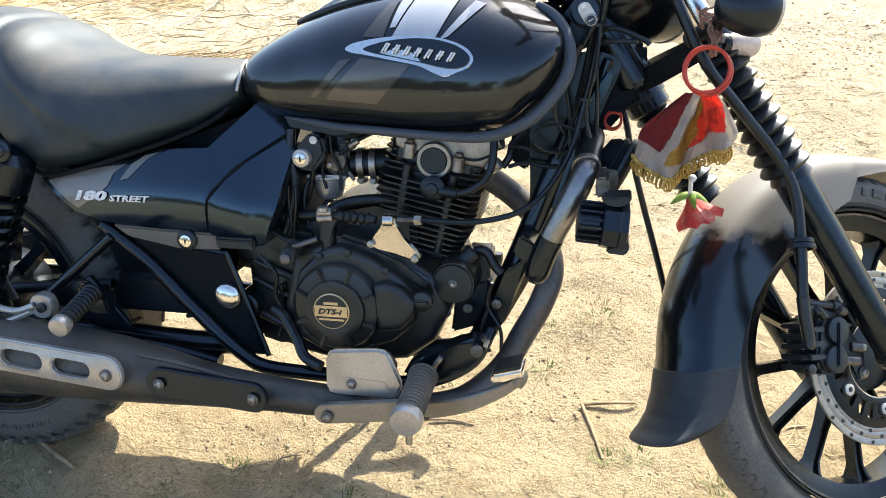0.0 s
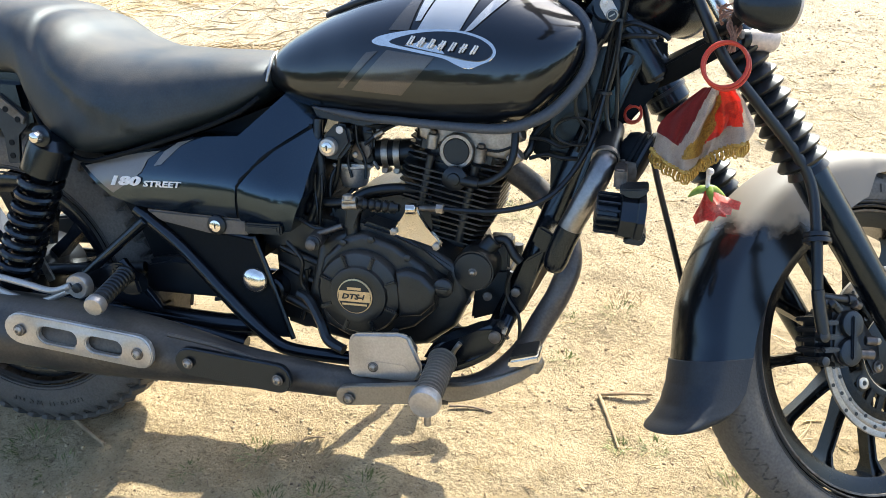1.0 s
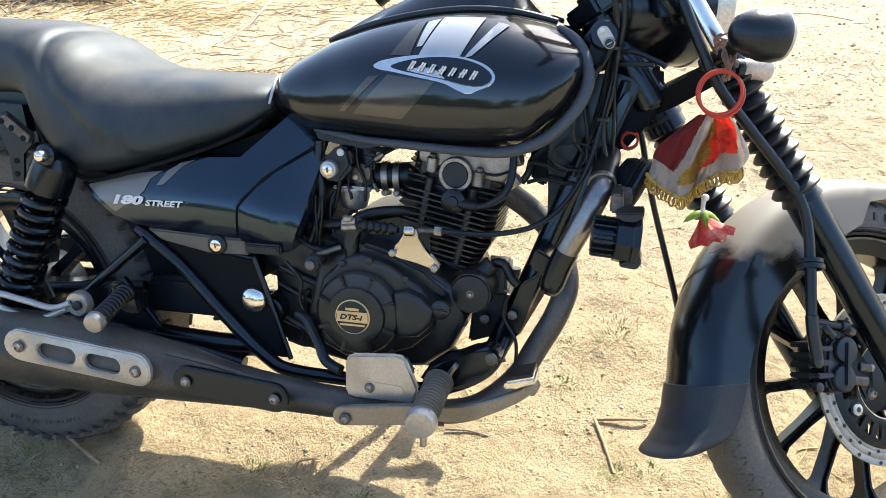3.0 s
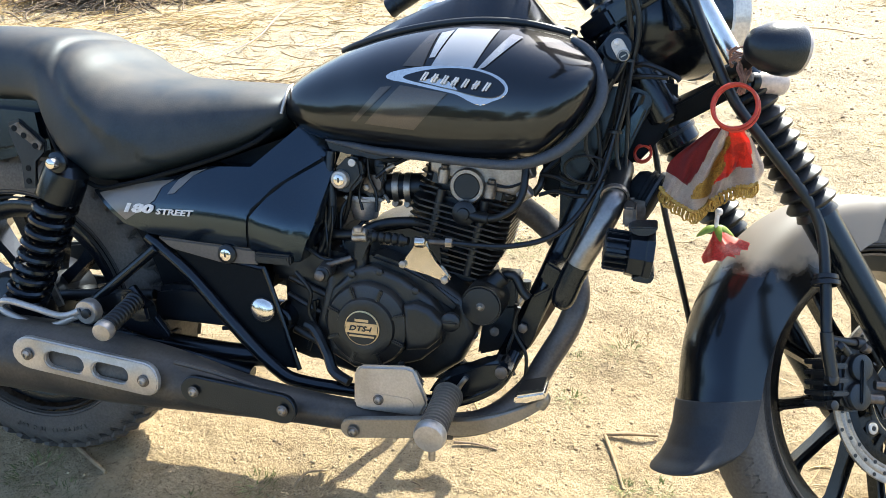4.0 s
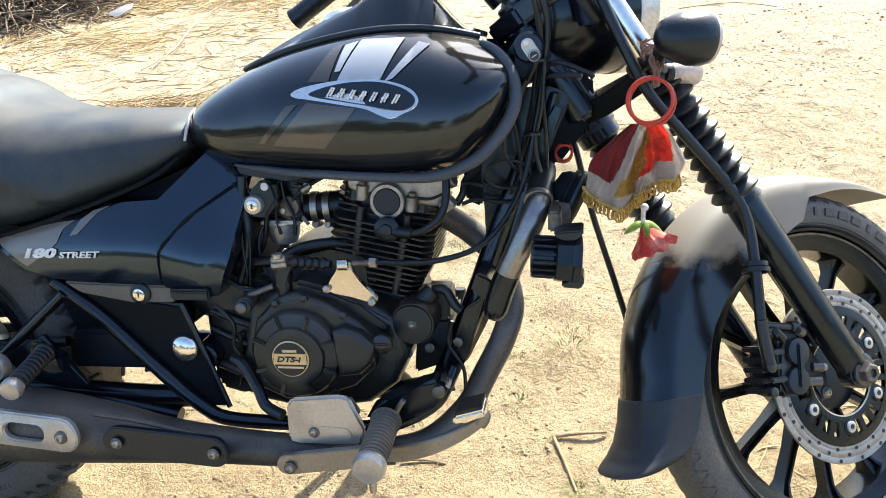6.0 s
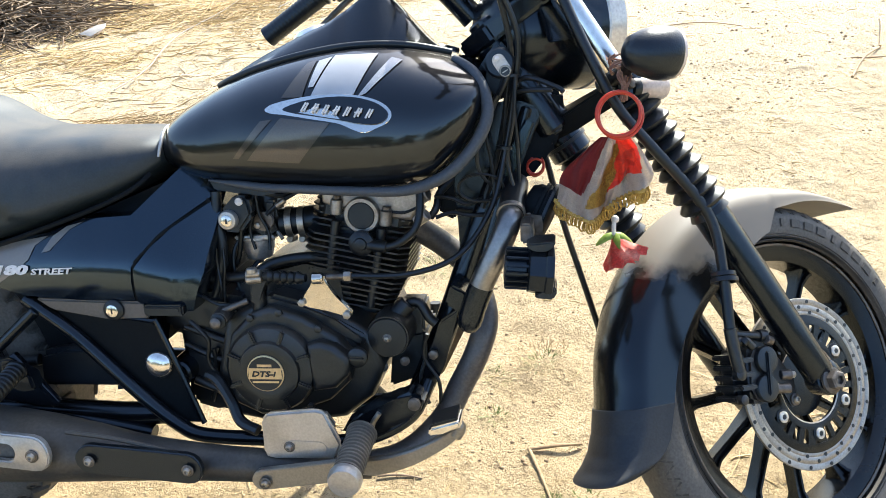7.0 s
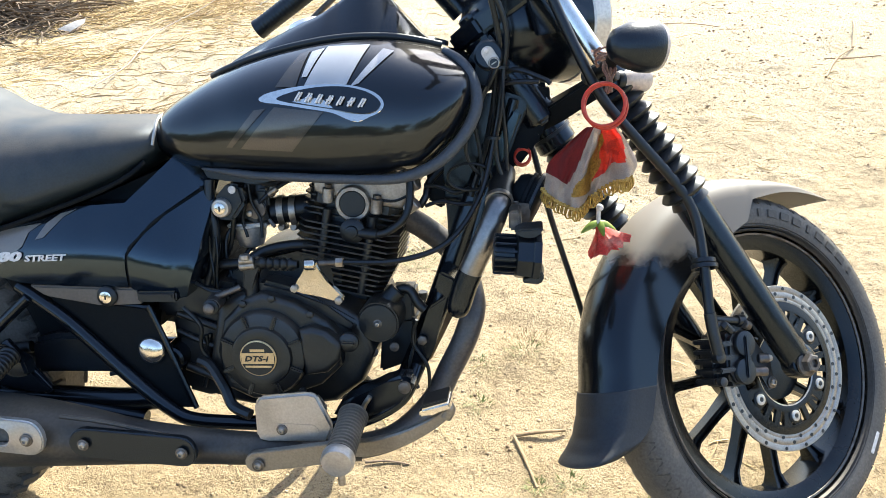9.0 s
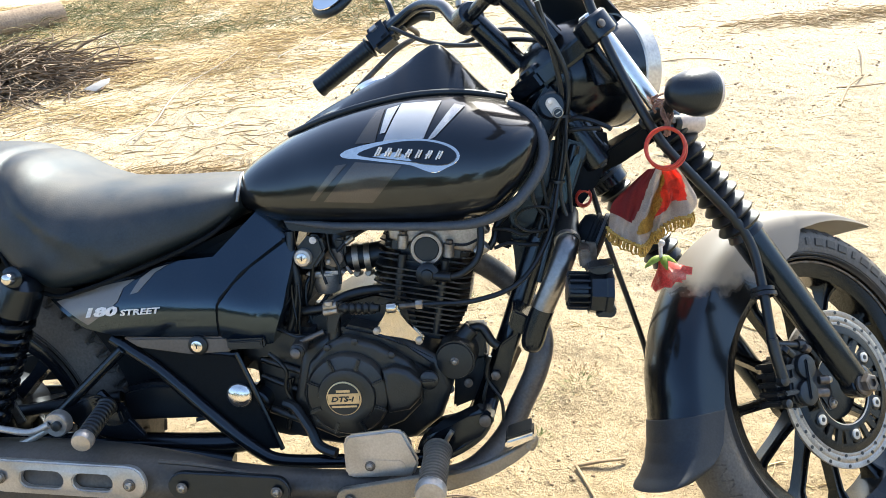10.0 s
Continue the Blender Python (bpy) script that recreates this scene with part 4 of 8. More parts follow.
BADGE = [(0.743, 0.7605), (0.756, 0.767), (0.790, 0.7735), (0.830, 0.777), (0.870, 0.776), (0.900, 0.770), (0.919, 0.761), (0.926, 0.750), (0.920, 0.740), (0.906, 0.734), (0.889, 0.728), (0.872, 0.733), (0.852, 0.741), (0.815, 0.747), (0.775, 0.753), (0.752, 0.7555)]
INLAY = [(0.772, 0.7605), (0.800, 0.7690), (0.835, 0.7735), (0.870, 0.7730), (0.898, 0.7672), (0.915, 0.7590), (0.9215, 0.7505), (0.9165, 0.7425), (0.903, 0.7385), (0.880, 0.7405), (0.852, 0.7455), (0.815, 0.7510), (0.785, 0.7555)]


def badge_solid(pts, n, l0, l1, bev):
    bm = bmesh.new()
    face = [tank_face(x, z) for x, z in badge_outline(pts, n)]
    va, vb = [bm.verts.new(p + q * l0) for p, q in face], [bm.verts.new(p + q * l1) for p, q in face]
    for i in range(len(va)):
        j = (i + 1) % len(va)
        bm.faces.new((va[i], va[j], vb[j], vb[i]))
    bm.faces.new(vb)
    bmesh.ops.bevel(bm, geom=[e for e in bm.edges if e.verts[0] in vb and e.verts[1] in vb], offset=bev, segments=2, affect="EDGES", clamp_overlap=True)
    return bm


badge = part("badge", badge_solid(BADGE, 4, -0.004, 0.0045, 0.0010), M_CHROME, tank, "chrome-edged black tank badge", 30)
part("badge_inlay", badge_solid(INLAY, 4, 0.002, 0.0056, 0.0002), M_GLOSS, badge, "black enamel inlay", 30)
bm = bmesh.new()
for i in range(7):
    x0, z0 = 0.800 + 0.0152 * i, 0.7620 - 0.0017 * i
    strokes = [((0.000, -0.0055), (0.0075, 0.0055)), ((0.0045, -0.005), (0.0110, 0.0050)), ((0.001, -0.0005), (0.0105, 0.0010))]
    for (ax0, az0), (bx0, bz0) in strokes[:3 if i % 2 else 2]:
        a, n1 = tank_face(x0 + ax0, z0 + az0)
        b, n2 = tank_face(x0 + bx0, z0 + bz0)
        tube([a + n1 * 0.0064, b + n2 * 0.0064], 0.0014, 8, 1, bm)
part("badge_mark", bm, M_WHITE, badge, "plain silver slanted strokes")

# tank-top console
con = group("tank_console", label="matt black tank-top console with chrome cap")
CONS = [(0.632, 0.790, 0.020), (0.66, 0.812, 0.040), (0.705, 0.835, 0.052), (0.76, 0.858, 0.060), (0.815, 0.880, 0.064), (0.856, 0.906, 0.066), (0.885, 0.918, 0.066), (0.905, 0.905, 0.064), (0.935, 0.872, 0.060), (0.962, 0.842, 0.054), (0.992, 0.818, 0.040)]
CONS = [(x, zt, tank_top(x, w), w) for x, zt, w in CONS]
bm = bmesh.new()
rings = []
for p, q in zip(catmull([(a[0], a[1], a[2]) for a in CONS], 4), catmull([(a[0], a[3], 0) for a in CONS], 4)):
    x, zt, zb, w = p.x, p.y, p.z, q.y
    tw = w * (0.50 if zt - zb < 0.05 else 0.34)
    rings.append([Vector((x, y, z)) for y, z in ((-w, zb - 0.014), (-w, zb + 0.003), (-w * 0.94, zb + 0.008), (-tw * 1.15, zt - 0.010), (-tw * 0.8, zt - 0.002), (0, zt), (tw * 0.8, zt - 0.002), (tw * 1.15, zt - 0.010), (w * 0.94, zb + 0.008), (w, zb + 0.003), (w, zb - 0.014), (0, zb - 0.02))])
rings_to(bm, rings)
part("console_body", bm, M_SATIN, con, angle=35)
for s in (-1, 1):
    part("console_seam", tube([(a[0], s * (a[3] + 0.001), a[2] + 0.002) for a in CONS], 0.0055, 10, 4), M_RUBBER, con, "rubber edge seal")
part("filler_cap", lathe([(0.038, -0.015), (0.040, 0.004), (0.034, 0.011), (0.010, 0.015)], (0.768, 0.050, 0.852), (-0.35, 0.25, 1), 32), M_CHROME, con, "chrome filler cap")

# seat
SEAT = [(-0.30, 0.731, 0.790, 0.070), (-0.24, 0.711, 0.810, 0.098), (-0.10, 0.698, 0.820, 0.118), (0.00, 0.696, 0.821, 0.126), (0.09, 0.696, 0.819, 0.134), (0.135, 0.686, 0.813, 0.142), (0.155, 0.639, 0.808, 0.148), (0.178, 0.604, 0.796, 0.154), (0.210, 0.579, 0.779, 0.161), (0.245, 0.569, 0.757, 0.166), (0.30, 0.578, 0.738, 0.168), (0.36, 0.595, 0.735, 0.164), (0.43, 0.618, 0.734, 0.152), (0.49, 0.640, 0.733, 0.132), (0.53, 0.662, 0.729, 0.110), (0.554, 0.682, 0.722, 0.088)]
seat = group("seat", label="black vinyl stepped two-up motorcycle seat")
SEAM = [(0.83, 0.158), (0.806, 0.163), (0.785, 0.168), (0.752, 0.176), (0.712, 0.200), (0.662, 0.258), (0.622, 0.337), (0.60, 0.42), (0.50, 0.60)]


def seam_x(z):
    for a, b in zip(SEAM, SEAM[1:]):
        if z >= b[0]:
            return a[1] + (b[1] - a[1]) * max(0.0, (a[0] - z) / (a[0] - b[0]))
    return SEAM[-1][1]


bm = bmesh.new()
rings = []
for p, q in zip(catmull([(a[0], a[1], a[2]) for a in SEAT], 9), catmull([(a[0], a[3], 0) for a in SEAT], 9)):
    zb, zt, w = p.y, p.z, q.y
    zm = zb + 0.40 * (zt - zb)
    ring = []
    for k in range(72):
        a = 2 * math.pi * k / 72
        c, s = math.cos(a), math.sin(a)
        y = -w * math.copysign(abs(c) ** 0.62, c)
        z = zm + (zt - zm if s > 0 else zm - zb) * math.copysign(abs(s) ** (0.80 if s > 0 else 0.45), s)
        d = p.x - seam_x(z)
        t = min(1.0, max(0.0, d / 0.030))
        puff = 0.0075 * (t * t * (3 - 2 * t)) * max(0.0, 1 - max(0.0, d) / 0.22) - 0.0030 * math.exp(-(d / 0.007) ** 2)
        ring.append(Vector((p.x, y * (1 + puff / max(w, 0.05)), z + (puff if s > 0 else 0) * abs(s))))
    rings.append(ring)
rings_to(bm, rings)
part("seat_pad", bm, M_VINYL, seat, angle=70)
# Thin black tube draws the shade of the gap below the seat.
part("seat_gap_shade", tube([(0.150, -0.132, 0.66), (0.180, -0.140, 0.606), (0.245, -0.150, 0.571), (0.30, -0.152, 0.578), (0.376, -0.148, 0.600), (0.467, -0.132, 0.630), (0.516, -0.117, 0.652), (0.540, -0.100, 0.672)], 0.004, 8, 5), M_DEEP, seat, "black strip for the shaded gap under the seat")
part("nose_trim", tube([(0.553, -0.094, 0.696), (0.557, -0.087, 0.718), (0.554, -0.06, 0.735), (0.550, 0.0, 0.739)], 0.0026, 10, 5), M_ALUPAINT, seat, "worn pale nose trim")

# side panel
sp = group("side_panel", label="glossy black side panel with pale graphics and key lock")
MAIN = [(0.234, 0.563), (0.29, 0.513), (0.336, 0.498), (0.42, 0.492), (0.514, 0.489), (0.522, 0.545), (0.545, 0.574), (0.572, 0.598), (0.644, 0.646), (0.615, 0.668), (0.583, 0.682), (0.548, 0.648), (0.514, 0.615), (0.436, 0.612), (0.385, 0.594), (0.30, 0.580)]
bm = bmesh.new()
RIDGE = [(0.250, 0.552), (0.31, 0.552), (0.37, 0.556), (0.44, 0.557), (0.515, 0.553), (0.56, 0.542), (0.640, 0.530)]
def panel_y(x, z):
    """Depth of the panel's outer face: two slopes that meet along a ridge."""
    for a, b in zip(RIDGE, RIDGE[1:]):
        if x <= b[0]:
            break
    t = min(1.15, max(-0.2, (x - a[0]) / (b[0] - a[0])))
    r = a[1] + (b[1] - a[1]) * t
    base = -0.150 - 0.016 * min(1.0, max(0.0, (x - 0.23) / 0.2)) + 2.0 * max(0.0, x - 0.575) ** 1.6
    d = z - r
    return base + (0.62 * d if d > 0 else 3.6 * d * d) + 0.004 * math.exp(-(d / 0.012) ** 2)


def panel(poly, back, lift=0.0, cut=22, shell=True):
    """Fills the outline with a grid that follows panel_y, and turns its rim inwards."""
    own = bmesh.new()
    f = own.faces.new([own.verts.new((x, 0, z)) for x, z in poly])
    x0, x1 = min(p[0] for p in poly), max(p[0] for p in poly)
    z0, z1 = min(p[1] for p in poly), max(p[1] for p in poly)
    for i in range(1, cut):
        g = own.verts[:] + own.edges[:] + own.faces[:]
        bmesh.ops.bisect_plane(own, geom=g, plane_co=(x0 + (x1 - x0) * i / cut, 0, 0), plane_no=(1, 0, 0))
    for i in range(1, cut // 2):
        g = own.verts[:] + own.edges[:] + own.faces[:]
        bmesh.ops.bisect_plane(own, geom=g, plane_co=(0, 0, z0 + (z1 - z0) * i / (cut // 2)), plane_no=(0, 0, 1))
    for v in own.verts:
        v.co.y = panel_y(v.co.x, v.co.z) - lift
    if shell:
        rim = [e for e in own.edges if e.is_boundary]
        got = bmesh.ops.extrude_edge_only(own, edges=rim)["geom"]
        for v in got:
            if isinstance(v, bmesh.types.BMVert):
                v.co.y += back
    return own


part("panel_shell", panel(MAIN, 0.05), M_PANEL, sp, angle=50)
part("panel_decal", panel([(0.246, 0.560), (0.297, 0.519), (0.330, 0.538), (0.356, 0.557), (0.366, 0.577), (0.386, 0.590), (0.345, 0.584), (0.30, 0.575)], 0, 0.0008, 12, False), M_DECALSIDE, sp, "pale grey fading graphic", normals=False)
part("panel_decal", panel([(0.378, 0.567), (0.392, 0.570), (0.420, 0.598), (0.441, 0.609), (0.415, 0.603), (0.394, 0.590)], 0, 0.0008, 10, False), M_DECALSIDE, sp, "pale grey slash graphic", normals=False)
def on_panel(text, size, x, z, wide, bold):
    bm = letters(text, size, 0.0005, 0.25, bold)
    bm.transform(Matrix.Translation((x, 0, z)) @ Matrix.Rotation(radians(-2), 4, "Y") @ Matrix.Diagonal((wide, 1, 1, 1)))
    for v in bm.verts:
        v.co.y += panel_y(v.co.x, v.co.z) - 0.0022
    return bm


part("lettering", on_panel("180", 0.0190, 0.2920, 0.534, 2.10, 0.0010), M_WHITE, sp, "white printed numerals", normals=False)
part("lettering", on_panel("STREET", 0.0130, 0.3590, 0.535, 1.62, 0.0004), M_WHITE, sp, "white printed word", normals=False)
FRONTP = [(0.642, 0.637), (0.574, 0.594), (0.549, 0.572), (0.525, 0.543), (0.517, 0.488), (0.534, 0.466), (0.600, 0.471), (0.624, 0.530), (0.634, 0.590)]
part("front_cover", panel(FRONTP, 0.06, -0.002, 18), M_PANEL, sp, "satin black front cover", 50)
part("cover_groove", tube([(x, panel_y(x, z) + 0.004, z) for x, z in ((0.516, 0.490), (0.5235, 0.544), (0.547, 0.573), (0.573, 0.596), (0.642, 0.641))], 0.0032, 8, 5), M_DEEP, sp, "dark parting groove")
part("vent", box((0.560, -0.152, 0.4765), (0.062, 0.016, 0.017), 0.003), M_MATT, sp)
part("vent_slot", box((0.560, -0.1605, 0.4775), (0.050, 0.002, 0.006), 0.0005), M_PLASTIC, sp)
part("lower_strip", prism([(0.350, 0.494), (0.528, 0.487), (0.531, 0.462), (0.462, 0.460), (0.375, 0.476)], -0.150, -0.12, 0.003), mat("grey_strip_paint", (0.10, 0.098, 0.094), 0.4, dust=0.2), sp, "dull grey lower strip")
lk = part("key_lock", lathe([(0.016, 0), (0.016, 0.004), (0.0135, 0.006)], (0.478, -0.150, 0.476), (0, -1, 0), 28), M_RUBBER, sp, "round chrome key lock")
part("lock_face", lathe([(0.0095, 0.006), (0.0095, 0.0085), (0.008, 0.009)], (0.478, -0.150, 0.476), (0, -1, 0), 24), M_CHROME, lk)
part("key_slot", box((0.478, -0.1592, 0.476), (0.002, 0.001, 0.007), 0), M_MATT, lk)

# frame: side plate with chrome cap, tubes, gusset, down tube
fr = group("frame", label="black tubular steel frame")
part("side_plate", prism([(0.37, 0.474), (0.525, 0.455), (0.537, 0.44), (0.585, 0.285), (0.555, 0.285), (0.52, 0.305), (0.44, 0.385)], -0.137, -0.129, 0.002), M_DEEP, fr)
part("plate_edge", tube([(0.45, -0.137, 0.462), (0.525, -0.138, 0.454), (0.540, -0.138, 0.438), (0.590, -0.138, 0.285)], 0.0045, 8, 4), M_SATIN, fr)
part("pivot_cap", lathe([(0.0222, 0), (0.0228, 0.003), (0.0220, 0.006), (0.0196, 0.0092), (0.0150, 0.0118), (0.0090, 0.0134), (0.003, 0.0140)], (0.530, -0.137, 0.383), (0, -1, 0), 36), M_CHROME, fr, "round domed chrome pivot cap")
part("lower_tube", tube([(0.325, -0.135, 0.490), (0.400, -0.140, 0.434), (0.494, -0.145, 0.339), (0.553, -0.146, 0.286), (0.595, -0.146, 0.268), (0.70, -0.145, 0.264), (0.78, -0.135, 0.262)], 0.0115, 14, 6), M_SATIN, fr)
part("tube_web", tube([(0.33, -0.128, 0.486), (0.405, -0.132, 0.424), (0.49, -0.134, 0.329), (0.56, -0.136, 0.272)], 0.006, 8, 5), M_SATIN, fr)
for a, b in (((0.345, 0.474), (0.222, 0.372)), ((0.222, 0.372), (0.30, 0.330)), ((0.290, 0.400), (0.360, 0.322))):
    part("brace", rod((a[0], -0.145, a[1]), (b[0], -0.155, b[1]), 0.009, 12), M_SATIN, fr)
part("peg_plate", prism([(0.225, 0.375), (0.290, 0.402), (0.306, 0.40), (0.368, 0.325), (0.345, 0.320), (0.27, 0.335)], -0.165, -0.157, 0.003), M_SATIN, fr)
part("backbone", tube([(0.30, 0, 0.55), (0.55, 0, 0.64), (0.85, 0, 0.70), (1.06, 0, 0.78)], 0.026, 14, 5), M_SATIN, fr)
part("head_tube", rod(stem0 + AX * 0.005, stem0 + AX * 0.165, 0.031, 24), M_SATIN, fr)
part("down_tube", tube([(1.085, -0.012, 0.73), (1.060, -0.022, 0.665), (1.022, -0.03, 0.565), (0.982, -0.04, 0.455), (0.945, -0.05, 0.365), (0.912, -0.058, 0.29)], 0.0195, 16, 5), M_SATIN, fr)
part("gusset", prism([(0.984, 0.640), (0.990, 0.569), (0.991, 0.507), (0.986, 0.450), (1.0025, 0.4443), (1.0131, 0.4819), (1.0346, 0.5418), (1.0629, 0.6086), (1.0874, 0.6561), (1.1169, 0.7246), (1.112, 0.742), (1.0846, 0.7523), (1.050, 0.750), (1.020, 0.700), (1.000, 0.660)], -0.036, -0.024, 0.004), M_SATIN, fr)
part("neck_face", prism([(1.060, 0.618), (1.085, 0.662), (1.110, 0.722), (1.096, 0.728), (1.076, 0.690), (1.047, 0.620)], -0.044, -0.034, 0.004), M_PANEL, fr, "glossy side of the frame neck")
part("head_gusset", prism([(1.040, 0.640), (1.060, 0.735), (1.100, 0.770), (1.150, 0.760), (1.152, 0.725), (1.138, 0.682), (1.098, 0.632)], -0.020, 0.02, 0.006), M_DEEP, fr)
part("neck_tube", rod((1.030, -0.034, 0.520), (1.098, -0.026, 0.742), 0.013, 16), M_SATIN, fr, "painted frame tube beside the gusset")
part("gusset_slot", slot_plate((1.034, 0.600), (1.026, 0.570), 0.010, -0.0365, 0.0012, []), M_MATT, fr)
part("inner_shield", prism([(0.980, 0.412), (0.992, 0.398), (0.952, 0.320), (0.906, 0.290), (0.918, 0.318), (0.958, 0.375)], -0.022, -0.016, 0.002), M_BRASS, fr, "tan rusty inner plate")
part("engine_mount", prism([(0.96, 0.43), (0.990, 0.45), (0.965, 0.36), (0.935, 0.30), (0.905, 0.285), (0.90, 0.305), (0.935, 0.36)], -0.080, -0.072, 0.003), M_SATIN, fr)
for p in ((0.928, -0.082, 0.318), (0.948, -0.082, 0.378)):
    part("mount_bolt", lathe([(0.008, 0), (0.008, 0.006), (0.0055, 0.007)], p, (0, -1, 0), 6), M_DARKSTEEL, fr)
part("cradle_tube", tube([(0.912, 0.06, 0.29), (0.88, 0.06, 0.24), (0.75, 0.06, 0.225), (0.58, 0.06, 0.25)], 0.0165, 12, 5), M_SATIN, fr)
il = part("steering_lock", slot_plate((1.0630, 0.8110), (1.0715, 0.7975), 0.0088, -0.086, 0.007, [], 0.002), M_ALU, fr, "pale alloy steering lock plate", 30)
part("lock_barrel", lathe([(0.0084, 0), (0.0084, 0.003), (0.0072, 0.005)], (1.0722, -0.0930, 0.7965), (0, -1, 0), 24), M_STEEL, il)
part("barrel_face", lathe([(0.0062, 0.005), (0.0062, 0.0056)], (1.0722, -0.0930, 0.7965), (0, -1, 0), 24), M_MATT, il)
part("key_slot", box((1.0722, -0.0990, 0.7965), (0.0016, 0.001, 0.008), 0, None, Matrix.Rotation(radians(60), 4, "Y")), M_STEEL, il)
part("plate_screw", lathe([(0.0034, 0), (0.0034, 0.002), (0.002, 0.003)], (1.0615, -0.0930, 0.8140), (0, -1, 0), 14), M_WHITE, il)
part("lock_body", rod((1.064, -0.086, 0.808), (1.060, -0.010, 0.802), 0.021, 22), M_PLASTIC, il)
part("coil_bracket", prism([(0.958, 0.655), (0.962, 0.585), (0.985, 0.575), (0.990, 0.615), (1.02, 0.62), (1.022, 0.665)], -0.030, -0.005, 0.004), M_DEEP, fr)
part("lock_housing", prism([(1.03, 0.80), (1.06, 0.84), (1.095, 0.80), (1.085, 0.765), (1.045, 0.76)], -0.046, 0.0, 0.006), M_PLASTIC, fr)

# engine
en = group("engine", label="black air-cooled single cylinder engine")
part("crankcase", prism([(0.610, 0.345), (0.640, 0.455), (0.700, 0.482), (0.758, 0.482), (0.812, 0.460), (0.862, 0.428), (0.880, 0.375), (0.860, 0.325), (0.815, 0.290), (0.72, 0.275), (0.64, 0.29)], -0.125, 0.13, 0, 0, None, 0.015), M_ENGINE, en)
part("case_cover", prism([(0.650, 0.325), (0.640, 0.385), (0.655, 0.435), (0.690, 0.468), (0.720, 0.478), (0.770, 0.462), (0.815, 0.432), (0.838, 0.400), (0.832, 0.360), (0.800, 0.330), (0.750, 0.312), (0.69, 0.305)], -0.150, -0.12, 0, 0, None, 0.010), M_ENGINE, en)
cc = part("clutch_cover", lathe([(0.068, 0), (0.068, 0.012), (0.064, 0.018), (0.056, 0.020), (0.047, 0.021), (0.045, 0.027), (0.034, 0.029), (0.032, 0.0285)], (0.717, -0.146, 0.385), (0, -1, 0), 48), M_ENGINE, en, "round black clutch cover")
for k in range(8):
    a = radians(22 + 45 * k)
    m = Matrix.Rotation(-a, 4, "Y")
    c = Vector((0.717 + 0.056 * math.cos(a), -0.168, 0.385 + 0.056 * math.sin(a)))
    part("cover_rib", box(c, (0.022, 0.008, 0.006), 0.002, None, m), M_ENGINE, cc)
em = part("emblem", lathe([(0.028, 0.028), (0.028, 0.0305), (0.0265, 0.031)], (0.714, -0.146, 0.385), (0, -1, 0), 40), M_GOLD, cc, "round gold emblem with black band")
bm = bmesh.new()
lathe([(0.0262, 0), (0.0262, 0.0004)], (0.714, -0.1774, 0.385), (0, -1, 0), 40, bm)
part("emblem_field", bm, M_MATT, em)
part("emblem_band", box((0.714, -0.1782, 0.3855), (0.050, 0.0006, 0.017), 0), M_GOLD, em)
part("emblem_bar", box((0.714, -0.1782, 0.3725), (0.040, 0.0006, 0.003), 0), M_GOLD, em)
part("emblem_bar", box((0.714, -0.1782, 0.398), (0.022, 0.0006, 0.004), 0), M_GOLD, em, "plain gold bar")
bm = letters("DTS-i", 0.0115, 0.0004, 0.25, 0.0004)
bm.transform(Matrix.Translation((0.6935, -0.1790, 0.3815)) @ Matrix.Diagonal((1.32, 1, 1, 1)))
part("lettering", bm, M_MATT, em, "black printed letters", normals=False)
part("starter_gear_cover", prism([(0.780, 0.352), (0.776, 0.424), (0.795, 0.430), (0.818, 0.423), (0.838, 0.402), (0.836, 0.378), (0.815, 0.357)], -0.168, -0.13, 0, 0, None, 0.010), M_ENGINE, en)
part("upper_case_ridge", prism([(0.700, 0.476), (0.715, 0.492), (0.760, 0.480), (0.812, 0.452), (0.858, 0.424), (0.850, 0.405), (0.80, 0.440), (0.75, 0.465)], -0.132, -0.08, 0.006), M_ENGINE, en)
part("oil_cap", lathe([(0.015, 0), (0.015, 0.008), (0.012, 0.010)], (0.848, -0.150, 0.402), (0, -1, 0), 20), M_ENGINE, en)
part("oil_cap_grip", box((0.848, -0.161, 0.402), (0.022, 0.006, 0.006), 0.002), M_ENGINE, en)
for p in ((0.664, -0.15, 0.338), (0.770, -0.15, 0.322), (0.690, -0.15, 0.462), (0.735, -0.15, 0.470), (0.792, -0.15, 0.445)):
    part("case_bolt", lathe([(0.006, 0), (0.006, 0.005), (0.004, 0.006)], p, (0, -1, 0), 6), M_ENGINE, en)
# cylinder and head, leaning forward a little
CT = radians(12)
cu = Vector((math.sin(CT), 0, math.cos(CT)))
def cyl(bm, h, sx, sy, th, cut=0.014):
    o = Vector((0.820, 0.0, 0.455)) + cu * h
    fx = Vector((cu.z, 0, -cu.x))
    pts = [(-sx, -sy + cut), (-sx + cut, -sy), (sx - cut, -sy), (sx, -sy + cut), (sx, sy - cut), (sx - cut, sy), (-sx + cut, sy), (-sx, sy - cut)]
    rings_to(bm, [[o + fx * a + Vector((0, b, 0)) + cu * k for a, b in pts] for k in (-th / 2, th / 2)])
    return bm


